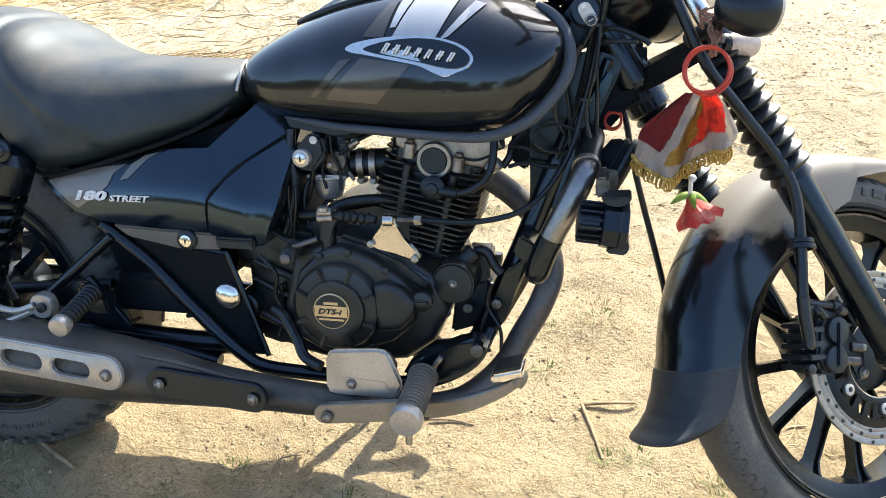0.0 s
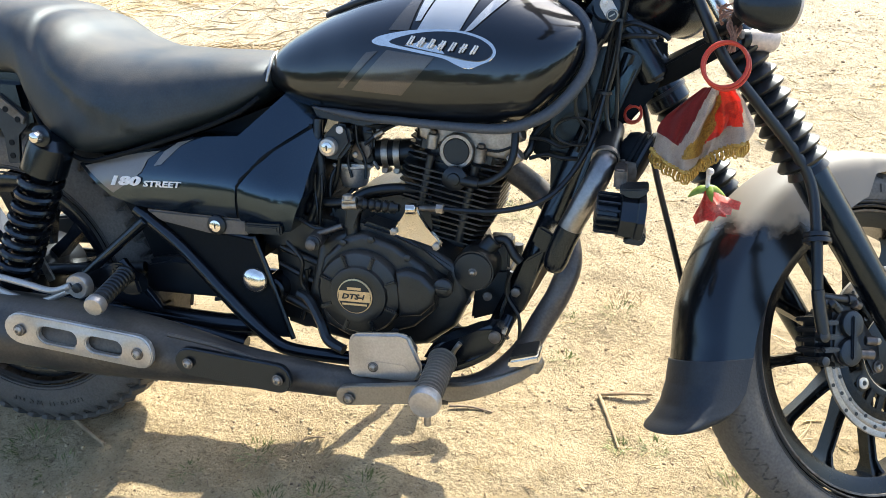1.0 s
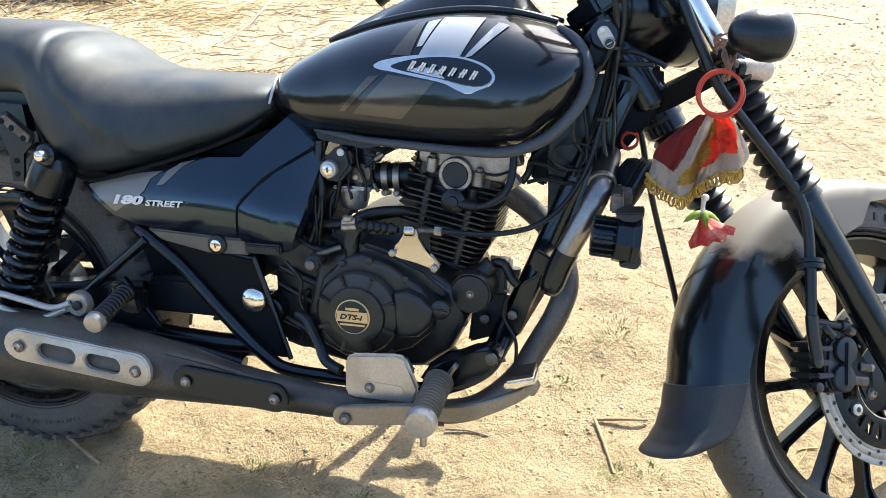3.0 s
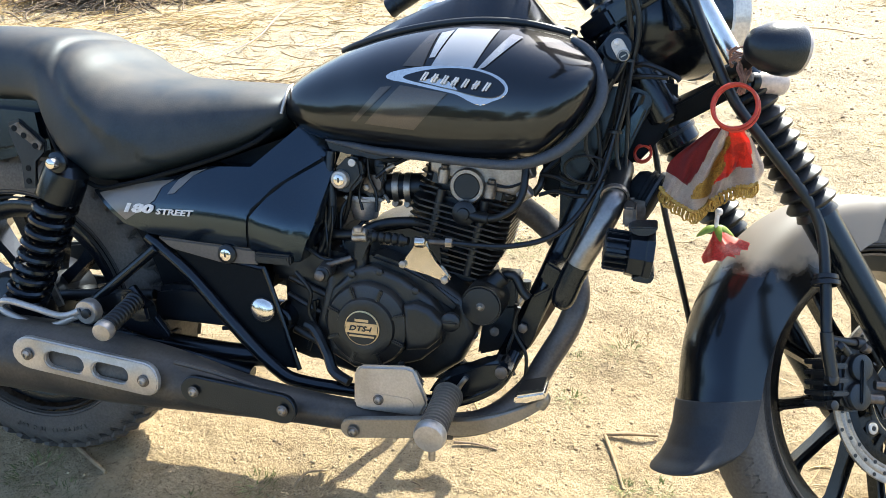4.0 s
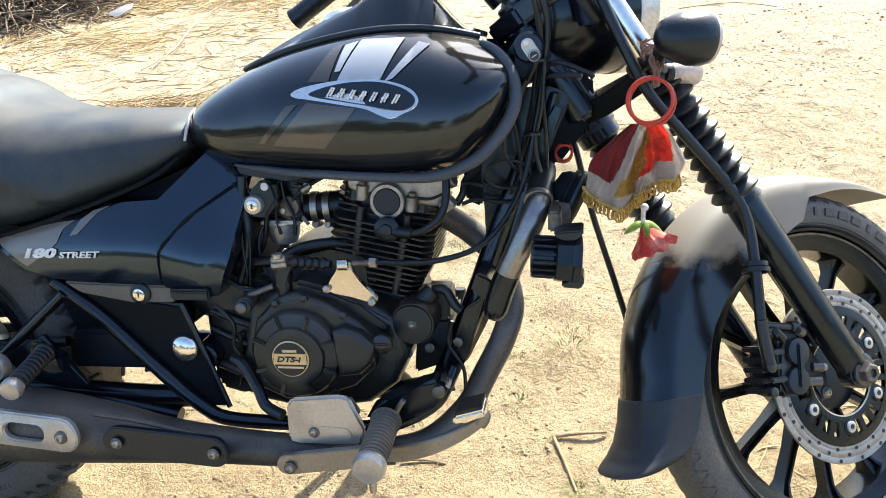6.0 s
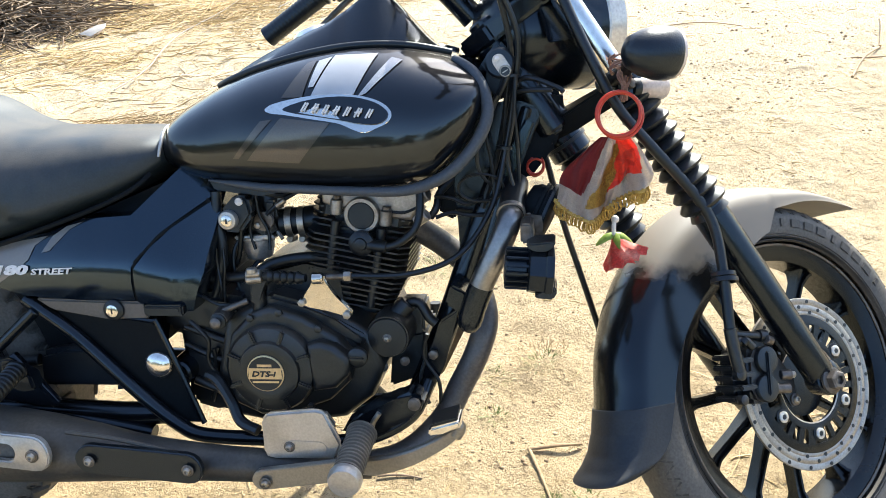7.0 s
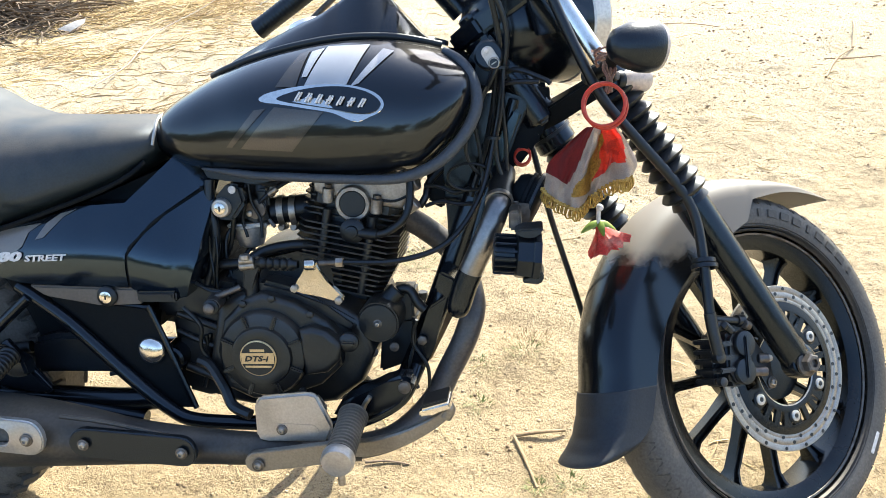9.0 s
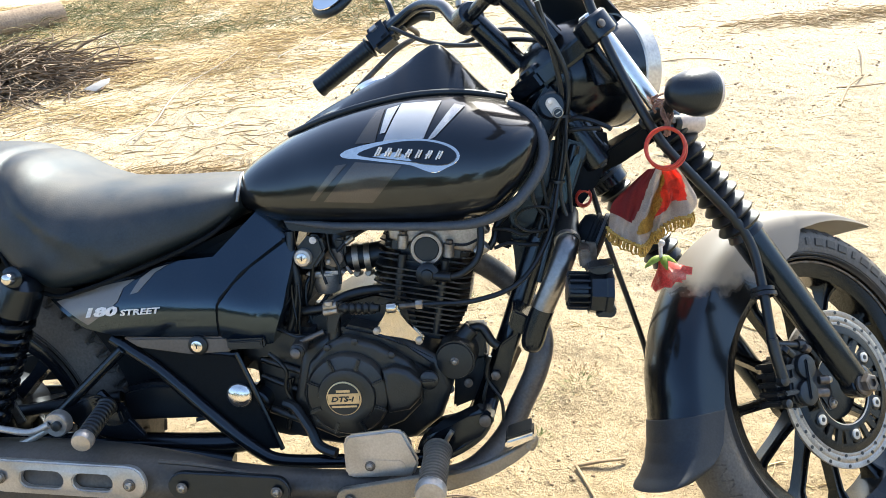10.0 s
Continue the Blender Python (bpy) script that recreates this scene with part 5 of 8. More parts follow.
part("sprocket_case", prism([(0.548, 0.295), (0.545, 0.445), (0.585, 0.475), (0.665, 0.470), (0.665, 0.285), (0.60, 0.280)], -0.095, 0.11, 0.012), M_MATT, en)
for p0, p1, r in (((0.560, 0.43), (0.640, 0.40), 0.006), ((0.556, 0.40), (0.645, 0.36), 0.005), ((0.565, 0.34), (0.640, 0.31), 0.007)):
    part("case_rib", rod((p0[0], -0.098, p0[1]), (p1[0], -0.100, p1[1]), r, 10), M_ENGINE, en)
part("under_cover", prism([(0.528, 0.425), (0.530, 0.474), (0.60, 0.486), (0.668, 0.476), (0.668, 0.425)], -0.105, 0.0, 0.010), M_PLASTIC, en)
part("gearbox_top", prism([(0.645, 0.450), (0.650, 0.500), (0.690, 0.520), (0.760, 0.535), (0.820, 0.520), (0.825, 0.455)], -0.085, 0.11, 0.01), M_ENGINE, en)
part("cylinder_barrel", cyl(bmesh.new(), 0.065, 0.055, 0.060, 0.15), M_ENGINE, en)
for k in range(19):
    h = 0.004 + 0.0094 * k
    sx = 0.064 + 0.0155 * min(1, k / 5) - (0.004 if k > 15 else 0)
    part("cooling_fin", cyl(bmesh.new(), h, sx, (0.080 + 0.006 * min(1, k / 4)) if k < 12 else 0.066, 0.0027), M_FIN, en, angle=20)
for dx in (-0.040, 0.030):
    fx = Vector((cu.z, 0, -cu.x))
    o = Vector((0.824, -0.078, 0.455)) + fx * dx
    part("fin_post", rod(o + cu * 0.005, o + cu * 0.13, 0.007, 10), M_FIN, en)
head = part("cylinder_head", cyl(bmesh.new(), 0.150, 0.070, 0.070, 0.030), M_ENGINE, en)
part("head_cover", prism([(0.790, 0.652), (0.790, 0.616), (0.806, 0.607), (0.822, 0.603), (0.884, 0.603), (0.893, 0.588), (0.925, 0.585), (0.936, 0.600), (0.946, 0.622), (0.944, 0.652)], -0.072, 0.06, 0, 0, None, 0.007), M_HEAD, en, "dull cast rocker cover")
part("cover_seam", tube([(0.893, -0.0735, 0.600), (0.915, -0.0735, 0.598), (0.936, -0.072, 0.606)], 0.0022, 8, 4), M_MATT, en)
part("head_outlet", rod((0.940, -0.060, 0.622), (0.950, -0.062, 0.626), 0.013, 14), M_HEAD, en)
part("head_stub", rod((0.930, -0.062, 0.582), (0.948, -0.066, 0.594), 0.010, 14), M_ALU, en)
part("cap_rim", lathe([(0.0205, 0), (0.027, 0.001), (0.0278, 0.010), (0.0255, 0.014), (0.0205, 0.014)], (0.852, -0.070, 0.597), (0, -1, 0), 40, ring=True), M_HEAD, en)
part("camshaft_cap", lathe([(0.0206, 0), (0.0206, 0.011), (0.019, 0.013)], (0.852, -0.072, 0.597), (0, -1, 0), 36), M_RUBBER, en, "round black rubber cap")
for p in ((0.812, 0.612), (0.886, 0.593)):
    part("head_boss", rod((p[0], -0.077, p[1] - 0.013), (p[0] + 0.003, -0.077, p[1] + 0.010), 0.009, 14), M_HEAD, en)
    part("head_bolt", rod((p[0] + 0.003, -0.077, p[1] + 0.010), (p[0] + 0.004, -0.077, p[1] + 0.016), 0.006, 8), M_DARKSTEEL, en)
sc = part("plug_cap", lathe([(0.018, 0), (0.019, 0.004), (0.019, 0.010), (0.015, 0.013), (0.010, 0.014), (0.009, 0.018), (0.005, 0.019)], (0.852, -0.088, 0.558), (0, -1, 0), 28), M_RUBBER, en, "black spark plug cap")
part("plug_lead", tube([(0.855, -0.094, 0.556), (0.880, -0.096, 0.552), (0.905, -0.096, 0.556), (0.930, -0.092, 0.574), (0.940, -0.085, 0.600), (0.940, -0.075, 0.640)], 0.0058, 10, 6), M_RUBBER, en, "black ignition lead")
part("plug_elbow", rod((0.856, -0.094, 0.556), (0.890, -0.096, 0.5515), 0.0088, 14), M_RUBBER, en)
sm_ = part("starter_motor", lathe([(0.032, 0), (0.033, 0.004), (0.033, 0.06), (0.028, 0.10), (0.015, 0.105)], (0.887, -0.120, 0.420), (0.05, 1, 0.02), 32), M_ENGINE, en, "round black starter motor")
part("motor_face", lathe([(0.031, 0), (0.029, 0.005), (0.012, 0.006)], (0.887, -0.119, 0.420), (0, -1, 0), 32), M_PLASTIC, sm_)
screw((0.887, -0.124, 0.420), 0.0046, sm_)
part("motor_terminal", tube([(0.905, -0.08, 0.455), (0.930, -0.085, 0.463), (0.945, -0.088, 0.440), (0.955, -0.088, 0.430)], 0.0075, 10, 4), M_RUBBER, en)
part("terminal_cover", rod((0.893, -0.09, 0.440), (0.915, -0.085, 0.462), 0.014, 14), M_RUBBER, en)
part("finned_regulator", box((0.915, -0.04, 0.430), (0.040, 0.06, 0.045), 0.004), M_ENGINE, en)
part("oil_strainer_cover", prism([(0.87, 0.31), (0.88, 0.40), (0.935, 0.405), (0.925, 0.33)], -0.055, 0.05, 0.005), M_MATT, en)
for p in ((0.872, -0.10, 0.365), (0.900, -0.07, 0.362)):
    part("wire_lug", lathe([(0.0075, 0), (0.0075, 0.005), (0.005, 0.006)], p, (0.2, -1, 0.1), 16), M_DARKSTEEL, en)
# clutch cable bracket and release arm
cb = part("cable_bracket", prism([(0.792, 0.530), (0.810, 0.529), (0.811, 0.511), (0.821, 0.495), (0.844, 0.479), (0.848, 0.470), (0.838, 0.463), (0.826, 0.470), (0.810, 0.478), (0.785, 0.483), (0.773, 0.481), (0.769, 0.489), (0.783, 0.500), (0.791, 0.511)], -0.158, -0.148, 0.003), M_POLISH, en, "polished alloy clutch cable bracket")
for p in ((0.774, -0.158, 0.488), (0.839, -0.158, 0.469)):
    part("bracket_bolt", lathe([(0.006, 0), (0.006, 0.005), (0.004, 0.006)], p, (0, -1, 0), 6), M_STEEL, cb)
part("cable_boot", lathe([(0.006, 0)] + [(0.006 + 0.004 * (i % 2), 0.006 + 0.0055 * i) for i in range(10)] + [(0.005, 0.066)], (0.780, -0.150, 0.522), (-1, 0.1, 0.02), 14), M_RUBBER, en)
part("cable_adjuster", rod((0.812, -0.152, 0.524), (0.838, -0.152, 0.5245), 0.0046, 12), M_DARKSTEEL, en)
part("adjuster_nut", lathe([(0.0075, 0), (0.0075, 0.010), (0.006, 0.011)], (0.838, -0.152, 0.5245), (1, 0, 0.02), 6), M_STEEL, en, "bright adjuster nut")
part("cable_clamp", rod((0.793, -0.159, 0.524), (0.809, -0.159, 0.5245), 0.0088, 16), M_POLISH, en)
coil = [Vector((0.730 + 0.040 * i / 84, -0.138 + 0.0085 * math.cos(2 * math.pi * i / 12), 0.519 + 0.0085 * math.sin(2 * math.pi * i / 12))) for i in range(85)]
part("return_spring", tube(coil, 0.0015, 6, 1), M_STEEL, en, "small steel return spring")
part("switch_cap", lathe([(0.0075, 0), (0.0085, 0.003), (0.0085, 0.007), (0.006, 0.009), (0.003, 0.0095)], (0.640, -0.156, 0.457), (0, -1, 0.05), 18), M_DARKSTEEL, en, "dark metal switch cap")
part("switch_boot", lathe([(0.006, 0), (0.010, 0.003), (0.010, 0.012), (0.012, 0.014), (0.012, 0.020), (0.006, 0.022)], (0.640, -0.134, 0.457), (0, -1, 0), 18), M_RUBBER, en)
for p, q, r in (((0.700, -0.150, 0.530), (0.700, -0.150, 0.538), 0.008), ((0.690, -0.146, 0.527), (0.712, -0.146, 0.529), 0.006)):
    part("shaft_cap", rod(p, q, r, 14), M_STEEL, en)
part("release_arm", prism([(0.688, 0.478), (0.690, 0.525), (0.718, 0.528), (0.722, 0.515), (0.706, 0.505), (0.706, 0.478)], -0.140, -0.115, 0.004), M_ENGINE, en)
part("release_shaft", rod((0.698, -0.128, 0.455), (0.698, -0.128, 0.515), 0.011, 16), M_ENGINE, en)
part("cable_nipple", rod((0.688, -0.142, 0.518), (0.712, -0.142, 0.520), 0.007, 12), M_STEEL, en)
part("brake_switch", rod((0.640, -0.150, 0.457), (0.640, -0.120, 0.462), 0.0125, 20), M_DARKSTEEL, en, "small round brake switch")
part("switch_core", rod((0.640, -0.156, 0.457), (0.640, -0.148, 0.457), 0.008, 16), M_MATT, en)
part("switch_arm", rod((0.642, -0.135, 0.468), (0.682, -0.130, 0.482), 0.005, 10), M_DARKSTEEL, en)
part("breather_hose", tube([(0.600, -0.085, 0.500), (0.632, -0.088, 0.505), (0.675, -0.09, 0.510), (0.715, -0.088, 0.528), (0.755, -0.082, 0.534), (0.79, -0.07, 0.530)], 0.0085, 12, 6), M_RUBBER, en, "black rubber breather hose")

# carburettor and intake
ca = group("carburettor", label="grey cast carburettor with steel hose clamps")
part("carb_body", box((0.690, -0.025, 0.582), (0.042, 0.060, 0.045), 0.008), M_ENGINE, ca)
part("carb_dome", lathe([(0.024, 0), (0.025, 0.02), (0.020, 0.032), (0.01, 0.036)], (0.690, -0.025, 0.602), (0, 0, 1), 24), M_ENGINE, ca)
part("float_bowl", lathe([(0.010, -0.034), (0.020, -0.030), (0.025, -0.014), (0.026, 0.0), (0.030, 0.002), (0.030, 0.006)], (0.672, -0.040, 0.556), (0, 0, 1), 24), M_ALU, ca, "bare alloy float bowl")
part("bowl_flange", box((0.676, -0.040, 0.562), (0.066, 0.050, 0.006), 0.002), M_ALU, ca)
part("intake_boot", rod((0.705, -0.030, 0.577), (0.780, -0.020, 0.583), 0.0215, 24), M_RUBBER, ca)
for x in (0.724, 0.744):
    cl = part("hose_clamp", lathe([(0.0235, -0.005), (0.0252, -0.005), (0.0252, 0.005), (0.0235, 0.005)], (x, -0.028, 0.578), (1, 0.1, 0.05), 30, ring=True), M_STEEL, ca, "steel hose clamp")
    part("clamp_screw", rod((x - 0.001, -0.040, 0.553), (x + 0.002, -0.020, 0.551), 0.006, 10), M_STEEL, cl)
for p, s in (((0.662, -0.052, 0.600), (0.030, 0.014, 0.016)), ((0.690, -0.058, 0.575), (0.016, 0.012, 0.022)), ((0.705, -0.055, 0.604), (0.018, 0.012, 0.030)), ((0.652, -0.045, 0.575), (0.016, 0.02, 0.024))):
    part("carb_casting", box(p, s, 0.004), M_ENGINE, ca)
for p in ((0.660, -0.058, 0.560), (0.702, -0.058, 0.560), (0.684, -0.064, 0.582), (0.720, -0.05, 0.618)):
    part("carb_screw", lathe([(0.005, 0), (0.005, 0.006), (0.003, 0.007)], p, (0, -1, 0), 10), M_STEEL, ca)
part("throttle_wheel", lathe([(0.004, 0), (0.015, 0.001), (0.0155, 0.003), (0.013, 0.004), (0.0155, 0.005), (0.015, 0.007), (0.005, 0.008)], (0.694, -0.060, 0.588), (0, -1, 0), 24), M_DARKSTEEL, ca, "small steel throttle wheel")
part("throttle_cable", tube([(0.700, -0.066, 0.598), (0.722, -0.064, 0.616), (0.752, -0.055, 0.632)], 0.0030, 8, 4), M_RUBBER, ca)
part("cable_ferrule", rod((0.716, -0.064, 0.611), (0.730, -0.062, 0.620), 0.0050, 10), M_STEEL, ca)
part("choke_knob", lathe([(0.005, 0), (0.0085, 0.002), (0.0085, 0.010), (0.006, 0.013)], (0.669, -0.062, 0.606), (-0.3, -1, 0.1), 14), M_RUBBER, ca)
part("linkage_plate", prism([(0.672, 0.572), (0.676, 0.600), (0.690, 0.608), (0.704, 0.596), (0.712, 0.572), (0.698, 0.566)], -0.0585, -0.0555, 0.001), M_ENGINE, ca)
part("idle_screw", rod((0.712, -0.060, 0.570), (0.722, -0.066, 0.560), 0.0032, 8), M_STEEL, ca)
part("bowl_drain", lathe([(0.0060, 0), (0.0060, 0.006), (0.004, 0.007)], (0.672, -0.040, 0.5225), (0, 0, -1), 6), M_STEEL, ca)
part("vent_hose", tube([(0.655, -0.055, 0.566), (0.642, -0.066, 0.545), (0.640, -0.070, 0.510), (0.650, -0.072, 0.470)], 0.0032, 8, 5), M_RUBBER, ca)
part("upper_hose", tube([(0.655, -0.050, 0.625), (0.690, -0.060, 0.632), (0.722, -0.058, 0.626), (0.745, -0.050, 0.634)], 0.0042, 8, 5), M_RUBBER, ca)
part("hose_joint", lathe([(0.0045, 0), (0.0065, 0.002), (0.0065, 0.009), (0.0045, 0.011)], (0.742, -0.054, 0.632), (1, 0, 0.2), 12), M_STEEL, ca)
part("air_duct", tube([(0.60, -0.03, 0.575), (0.64, -0.03, 0.578), (0.675, -0.028, 0.580)], 0.024, 18, 3), M_RUBBER, ca)
part("fuel_line", tube([(0.690, -0.06, 0.640), (0.676, -0.075, 0.615), (0.660, -0.07, 0.580), (0.645, -0.06, 0.53), (0.62, -0.06, 0.49)], 0.0042, 8, 6), M_RUBBER, ca)
part("drain_line", tube([(0.672, -0.045, 0.522), (0.655, -0.06, 0.50), (0.625, -0.075, 0.46), (0.615, -0.08, 0.42), (0.628, -0.08, 0.36)], 0.0035, 8, 6), M_RUBBER, ca)
ch = group("seat_lock", label="black seat lock housing with pale key barrel")
part("lock_housing", prism([(0.640, 0.580), (0.640, 0.612), (0.664, 0.636), (0.684, 0.632), (0.690, 0.605), (0.668, 0.577)], -0.098, -0.075, 0.005), M_PLASTIC, ch)
part("lock_barrel", lathe([(0.0150, 0), (0.0150, 0.006), (0.0130, 0.009), (0.0100, 0.0095)], (0.653, -0.098, 0.599), (0, -1, 0), 28), M_ALUPAINT, ch)
part("lock_face", lathe([(0.0088, 0.0095), (0.0088, 0.0115), (0.0078, 0.012)], (0.653, -0.098, 0.599), (0, -1, 0), 24), M_CHROME, ch)
part("key_slot", box((0.653, -0.1104, 0.599), (0.0022, 0.001, 0.008), 0), M_MATT, ch)
part("pin", lathe([(0.006, 0), (0.006, 0.003), (0.003, 0.004)], (0.672, -0.098, 0.626), (0, -1, 0), 16), M_WHITE, ch)
# airbox and inner clutter behind the panels
ab = group("air_box", label="black plastic air box and battery case")
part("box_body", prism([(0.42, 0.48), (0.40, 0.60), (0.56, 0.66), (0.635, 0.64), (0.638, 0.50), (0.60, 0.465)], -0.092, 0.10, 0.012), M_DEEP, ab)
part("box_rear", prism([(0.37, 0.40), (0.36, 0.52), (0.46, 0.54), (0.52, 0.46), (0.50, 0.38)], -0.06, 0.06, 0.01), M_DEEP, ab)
part("side_rib", tube([(0.632, -0.085, 0.640), (0.630, -0.088, 0.60), (0.634, -0.090, 0.55), (0.622, -0.09, 0.50), (0.61, -0.09, 0.47)], 0.008, 10, 5), M_PLASTIC, ab)
part("tank_bracket", prism([(0.62, 0.662), (0.74, 0.662), (0.735, 0.636), (0.70, 0.630), (0.66, 0.640), (0.63, 0.640)], -0.085, -0.05, 0.003), M_PLASTIC, ab)

# exhaust
ex = group("exhaust", label="dusty black exhaust with silver slotted heat shield")
header = part("header_pipe", tube([(0.915, -0.005, 0.562), (0.960, 0.018, 0.524), (1.000, 0.015, 0.482), (1.026, -0.035, 0.428), (1.016, -0.062, 0.380), (0.987, -0.070, 0.322), (0.955, -0.088, 0.268), (0.900, -0.140, 0.238), (0.82, -0.185, 0.243), (0.70, -0.205, 0.250)], 0.0195, 20, 6), M_PIPE, ex, "heat-stained dark header pipe")
mufc = [(0.86, -0.170, 0.238, 0.021), (0.72, -0.200, 0.250, 0.024), (0.62, -0.205, 0.256, 0.027), (0.52, -0.208, 0.263, 0.034), (0.44, -0.210, 0.272, 0.044), (0.34, -0.210, 0.280, 0.054), (0.22, -0.210, 0.286, 0.060), (0.05, -0.210, 0.290, 0.062), (-0.25, -0.210, 0.300, 0.062), (-0.42, -0.210, 0.304, 0.056)]
rr = catmull([(a[3], 0, 0) for a in mufc], 6)
part("silencer", tube([a[:3] for a in mufc], lambda t: rr[min(len(rr) - 1, int(round(t * (len(rr) - 1))))].x, 28, 6), M_MUFF, ex, "dusty black tapered silencer")
part("silencer_end", lathe([(0.056, 0), (0.050, 0.02), (0.025, 0.022), (0.022, 0.0)], (-0.42, -0.21, 0.304), (-1, 0, 0.02), 28), M_CHROME, ex)


sh = part("heat_shield", slot_plate((0.184, 0.319), (0.392, 0.300), 0.0275, -0.268, 0.009, [(0.048, 0.090, 0.0140), (0.133, 0.170, 0.0135)], 0.0040), M_ALUPAINT, ex, "worn silver heat shield with slots", 30)
screw((0.185, -0.277, 0.319), 0.0065, sh)
screw((0.394, -0.277, 0.300), 0.0065, sh)
cv_ = part("joint_cover", slot_plate((0.466, 0.282), (0.612, 0.270), 0.0235, -0.246, 0.009, [], 0.0045), M_PLASTIC, ex, "black joint cover")
screw((0.466, -0.256, 0.282), 0.006, cv_)
screw((0.615, -0.256, 0.271), 0.006, cv_)
lb = part("pipe_guard", slot_plate((0.718, 0.249), (0.850, 0.268), 0.0155, -0.232, 0.010, [], 0.003), M_WORN, ex, "dull silver pipe guard", 30)
screw((0.723, -0.244, 0.247), 0.006, lb)
part("seam_flange", tube([(0.43, -0.245, 0.322), (0.50, -0.243, 0.312), (0.56, -0.238, 0.296), (0.60, -0.233, 0.284)], 0.0035, 8, 4), M_MUFF, ex)

# heel guard, pegs, pedal
hg = group("heel_guard", label="worn silver alloy heel guard plate")
part("plate", prism([(0.714, 0.276), (0.715, 0.330), (0.724, 0.341), (0.796, 0.348), (0.810, 0.344), (0.831, 0.294), (0.820, 0.270), (0.722, 0.269)], -0.216, -0.206, 0.004, 3), M_ALUPAINT, hg)
part("plate_rib", slot_plate((0.752, 0.289), (0.798, 0.287), 0.011, -0.2160, 0.0015, []), M_ALUPAINT, hg)
screw((0.754, -0.2165, 0.290), 0.0055, hg)
def peg(a, b, r, name, label, rings=12):
    g = group(name, label=label)
    a, b = Vector(a), Vector(b)
    ln = (b - a).length
    pr = [(r * 0.7, 0), (r * 1.1, 0.002), (r * 1.1, 0.006)]
    for k in range(rings):
        h = 0.008 + (ln - 0.022) * k / rings
        w = (ln - 0.022) / rings
        pr += [(r * 0.86, h), (r, h + 0.25 * w), (r, h + 0.65 * w), (r * 0.86, h + 0.85 * w)]
    pr += [(r * 0.9, ln - 0.014)]
    part("rubber", lathe(pr, a, b - a, 24), M_PEGRUB if name == "foot_peg" else M_RUBBER, g, "ribbed peg rubber")
    part("end_cap", lathe([(r * 1.02, ln - 0.014), (r * 1.12, ln - 0.012), (r * 1.12, ln - 0.004), (r * 0.98, ln + 0.002), (r * 0.4, ln + 0.004)], a, b - a, 28), M_ALUPAINT, g, "grey alloy end cap")
    return g


pg = peg((0.860, -0.208, 0.309), (0.861, -0.320, 0.296), 0.0205, "foot_peg", "rider foot peg with ribbed rubber and grey cap")
part("feeler_bolt", rod((0.864, -0.312, 0.276), (0.864, -0.312, 0.260), 0.005, 10), M_STEEL, pg)
part("peg_mount", prism([(0.820, 0.292), (0.835, 0.315), (0.86, 0.328), (0.905, 0.350), (0.930, 0.362), (0.948, 0.352), (0.946, 0.335), (0.925, 0.318), (0.895, 0.300), (0.86, 0.288)], -0.185, -0.145, 0.006), M_SATIN, pg, "black stamped peg bracket")
part("mount_bolt", lathe([(0.009, 0), (0.009, 0.006), (0.006, 0.007)], (0.934, -0.186, 0.345), (0, -1, 0), 16), M_DARKSTEEL, pg)
part("mount_stay", tube([(0.79, -0.15, 0.262), (0.86, -0.155, 0.275), (0.92, -0.14, 0.305), (0.94, -0.10, 0.34)], 0.011, 12, 5), M_SATIN, pg)
part("mount_rib", tube([(0.868, -0.187, 0.30), (0.872, -0.188, 0.315), (0.882, -0.188, 0.330)], 0.004, 8, 3), M_STEEL, pg)
part("heel_tab", prism([(0.795, 0.330), (0.805, 0.338), (0.82, 0.315), (0.812, 0.305)], -0.20, -0.19, 0.003), M_STEEL, pg)
bp = group("brake_pedal", label="dull alloy brake pedal with chrome toe pad")
bm = bmesh.new()
rings = []
for p, q in zip(catmull([(0.83, -0.215, 0.270), (0.877, -0.235, 0.273), (0.933, -0.248, 0.294), (0.978, -0.25, 0.318), (1.002, -0.25, 0.336)], 5), catmull([(0.013, 0, 0), (0.013, 0, 0), (0.012, 0, 0), (0.010, 0, 0), (0.009, 0, 0)], 5)):
    rings.append([p + Vector((0, y, z * q.x)) for y, z in ((-0.006, -0.8), (-0.004, -1), (0.004, -1), (0.006, -0.8), (0.006, 0.8), (0.004, 1), (-0.004, 1), (-0.006, 0.8))])
rings_to(bm, rings)
part("pedal_arm", bm, M_WORN, bp, angle=30)
part("pedal_stalk", tube([(1.000, -0.25, 0.330), (1.006, -0.25, 0.342), (0.998, -0.25, 0.350)], 0.009, 10, 3), M_WORN, bp)
part("toe_pad", prism([(0.966, 0.338), (0.968, 0.350), (1.008, 0.362), (1.012, 0.352), (0.985, 0.343)], -0.272, -0.228, 0.003), M_CHROME, bp, "chrome toe pad")
part("pad_rubber", prism([(0.969, 0.351), (0.971, 0.356), (1.006, 0.367), (1.007, 0.362)], -0.270, -0.230, 0.001), M_RUBBER, bp)
rp = peg((0.330, -0.190, 0.396), (0.337, -0.288, 0.377), 0.0145, "passenger_peg", "passenger foot peg with ribbed rubber and grey cap", 9)
part("peg_hanger", lathe([(0.017, -0.016), (0.021, -0.014), (0.021, 0), (0.019, 0.003)], (0.241, -0.200, 0.369), (0, -1, 0), 24), M_ALUPAINT, rp, "silver peg hanger")
part("hanger_bolt", lathe([(0.008, 0), (0.008, 0.006), (0.005, 0.007)], (0.245, -0.203, 0.369), (0, -1, 0), 12), M_MATT, rp)
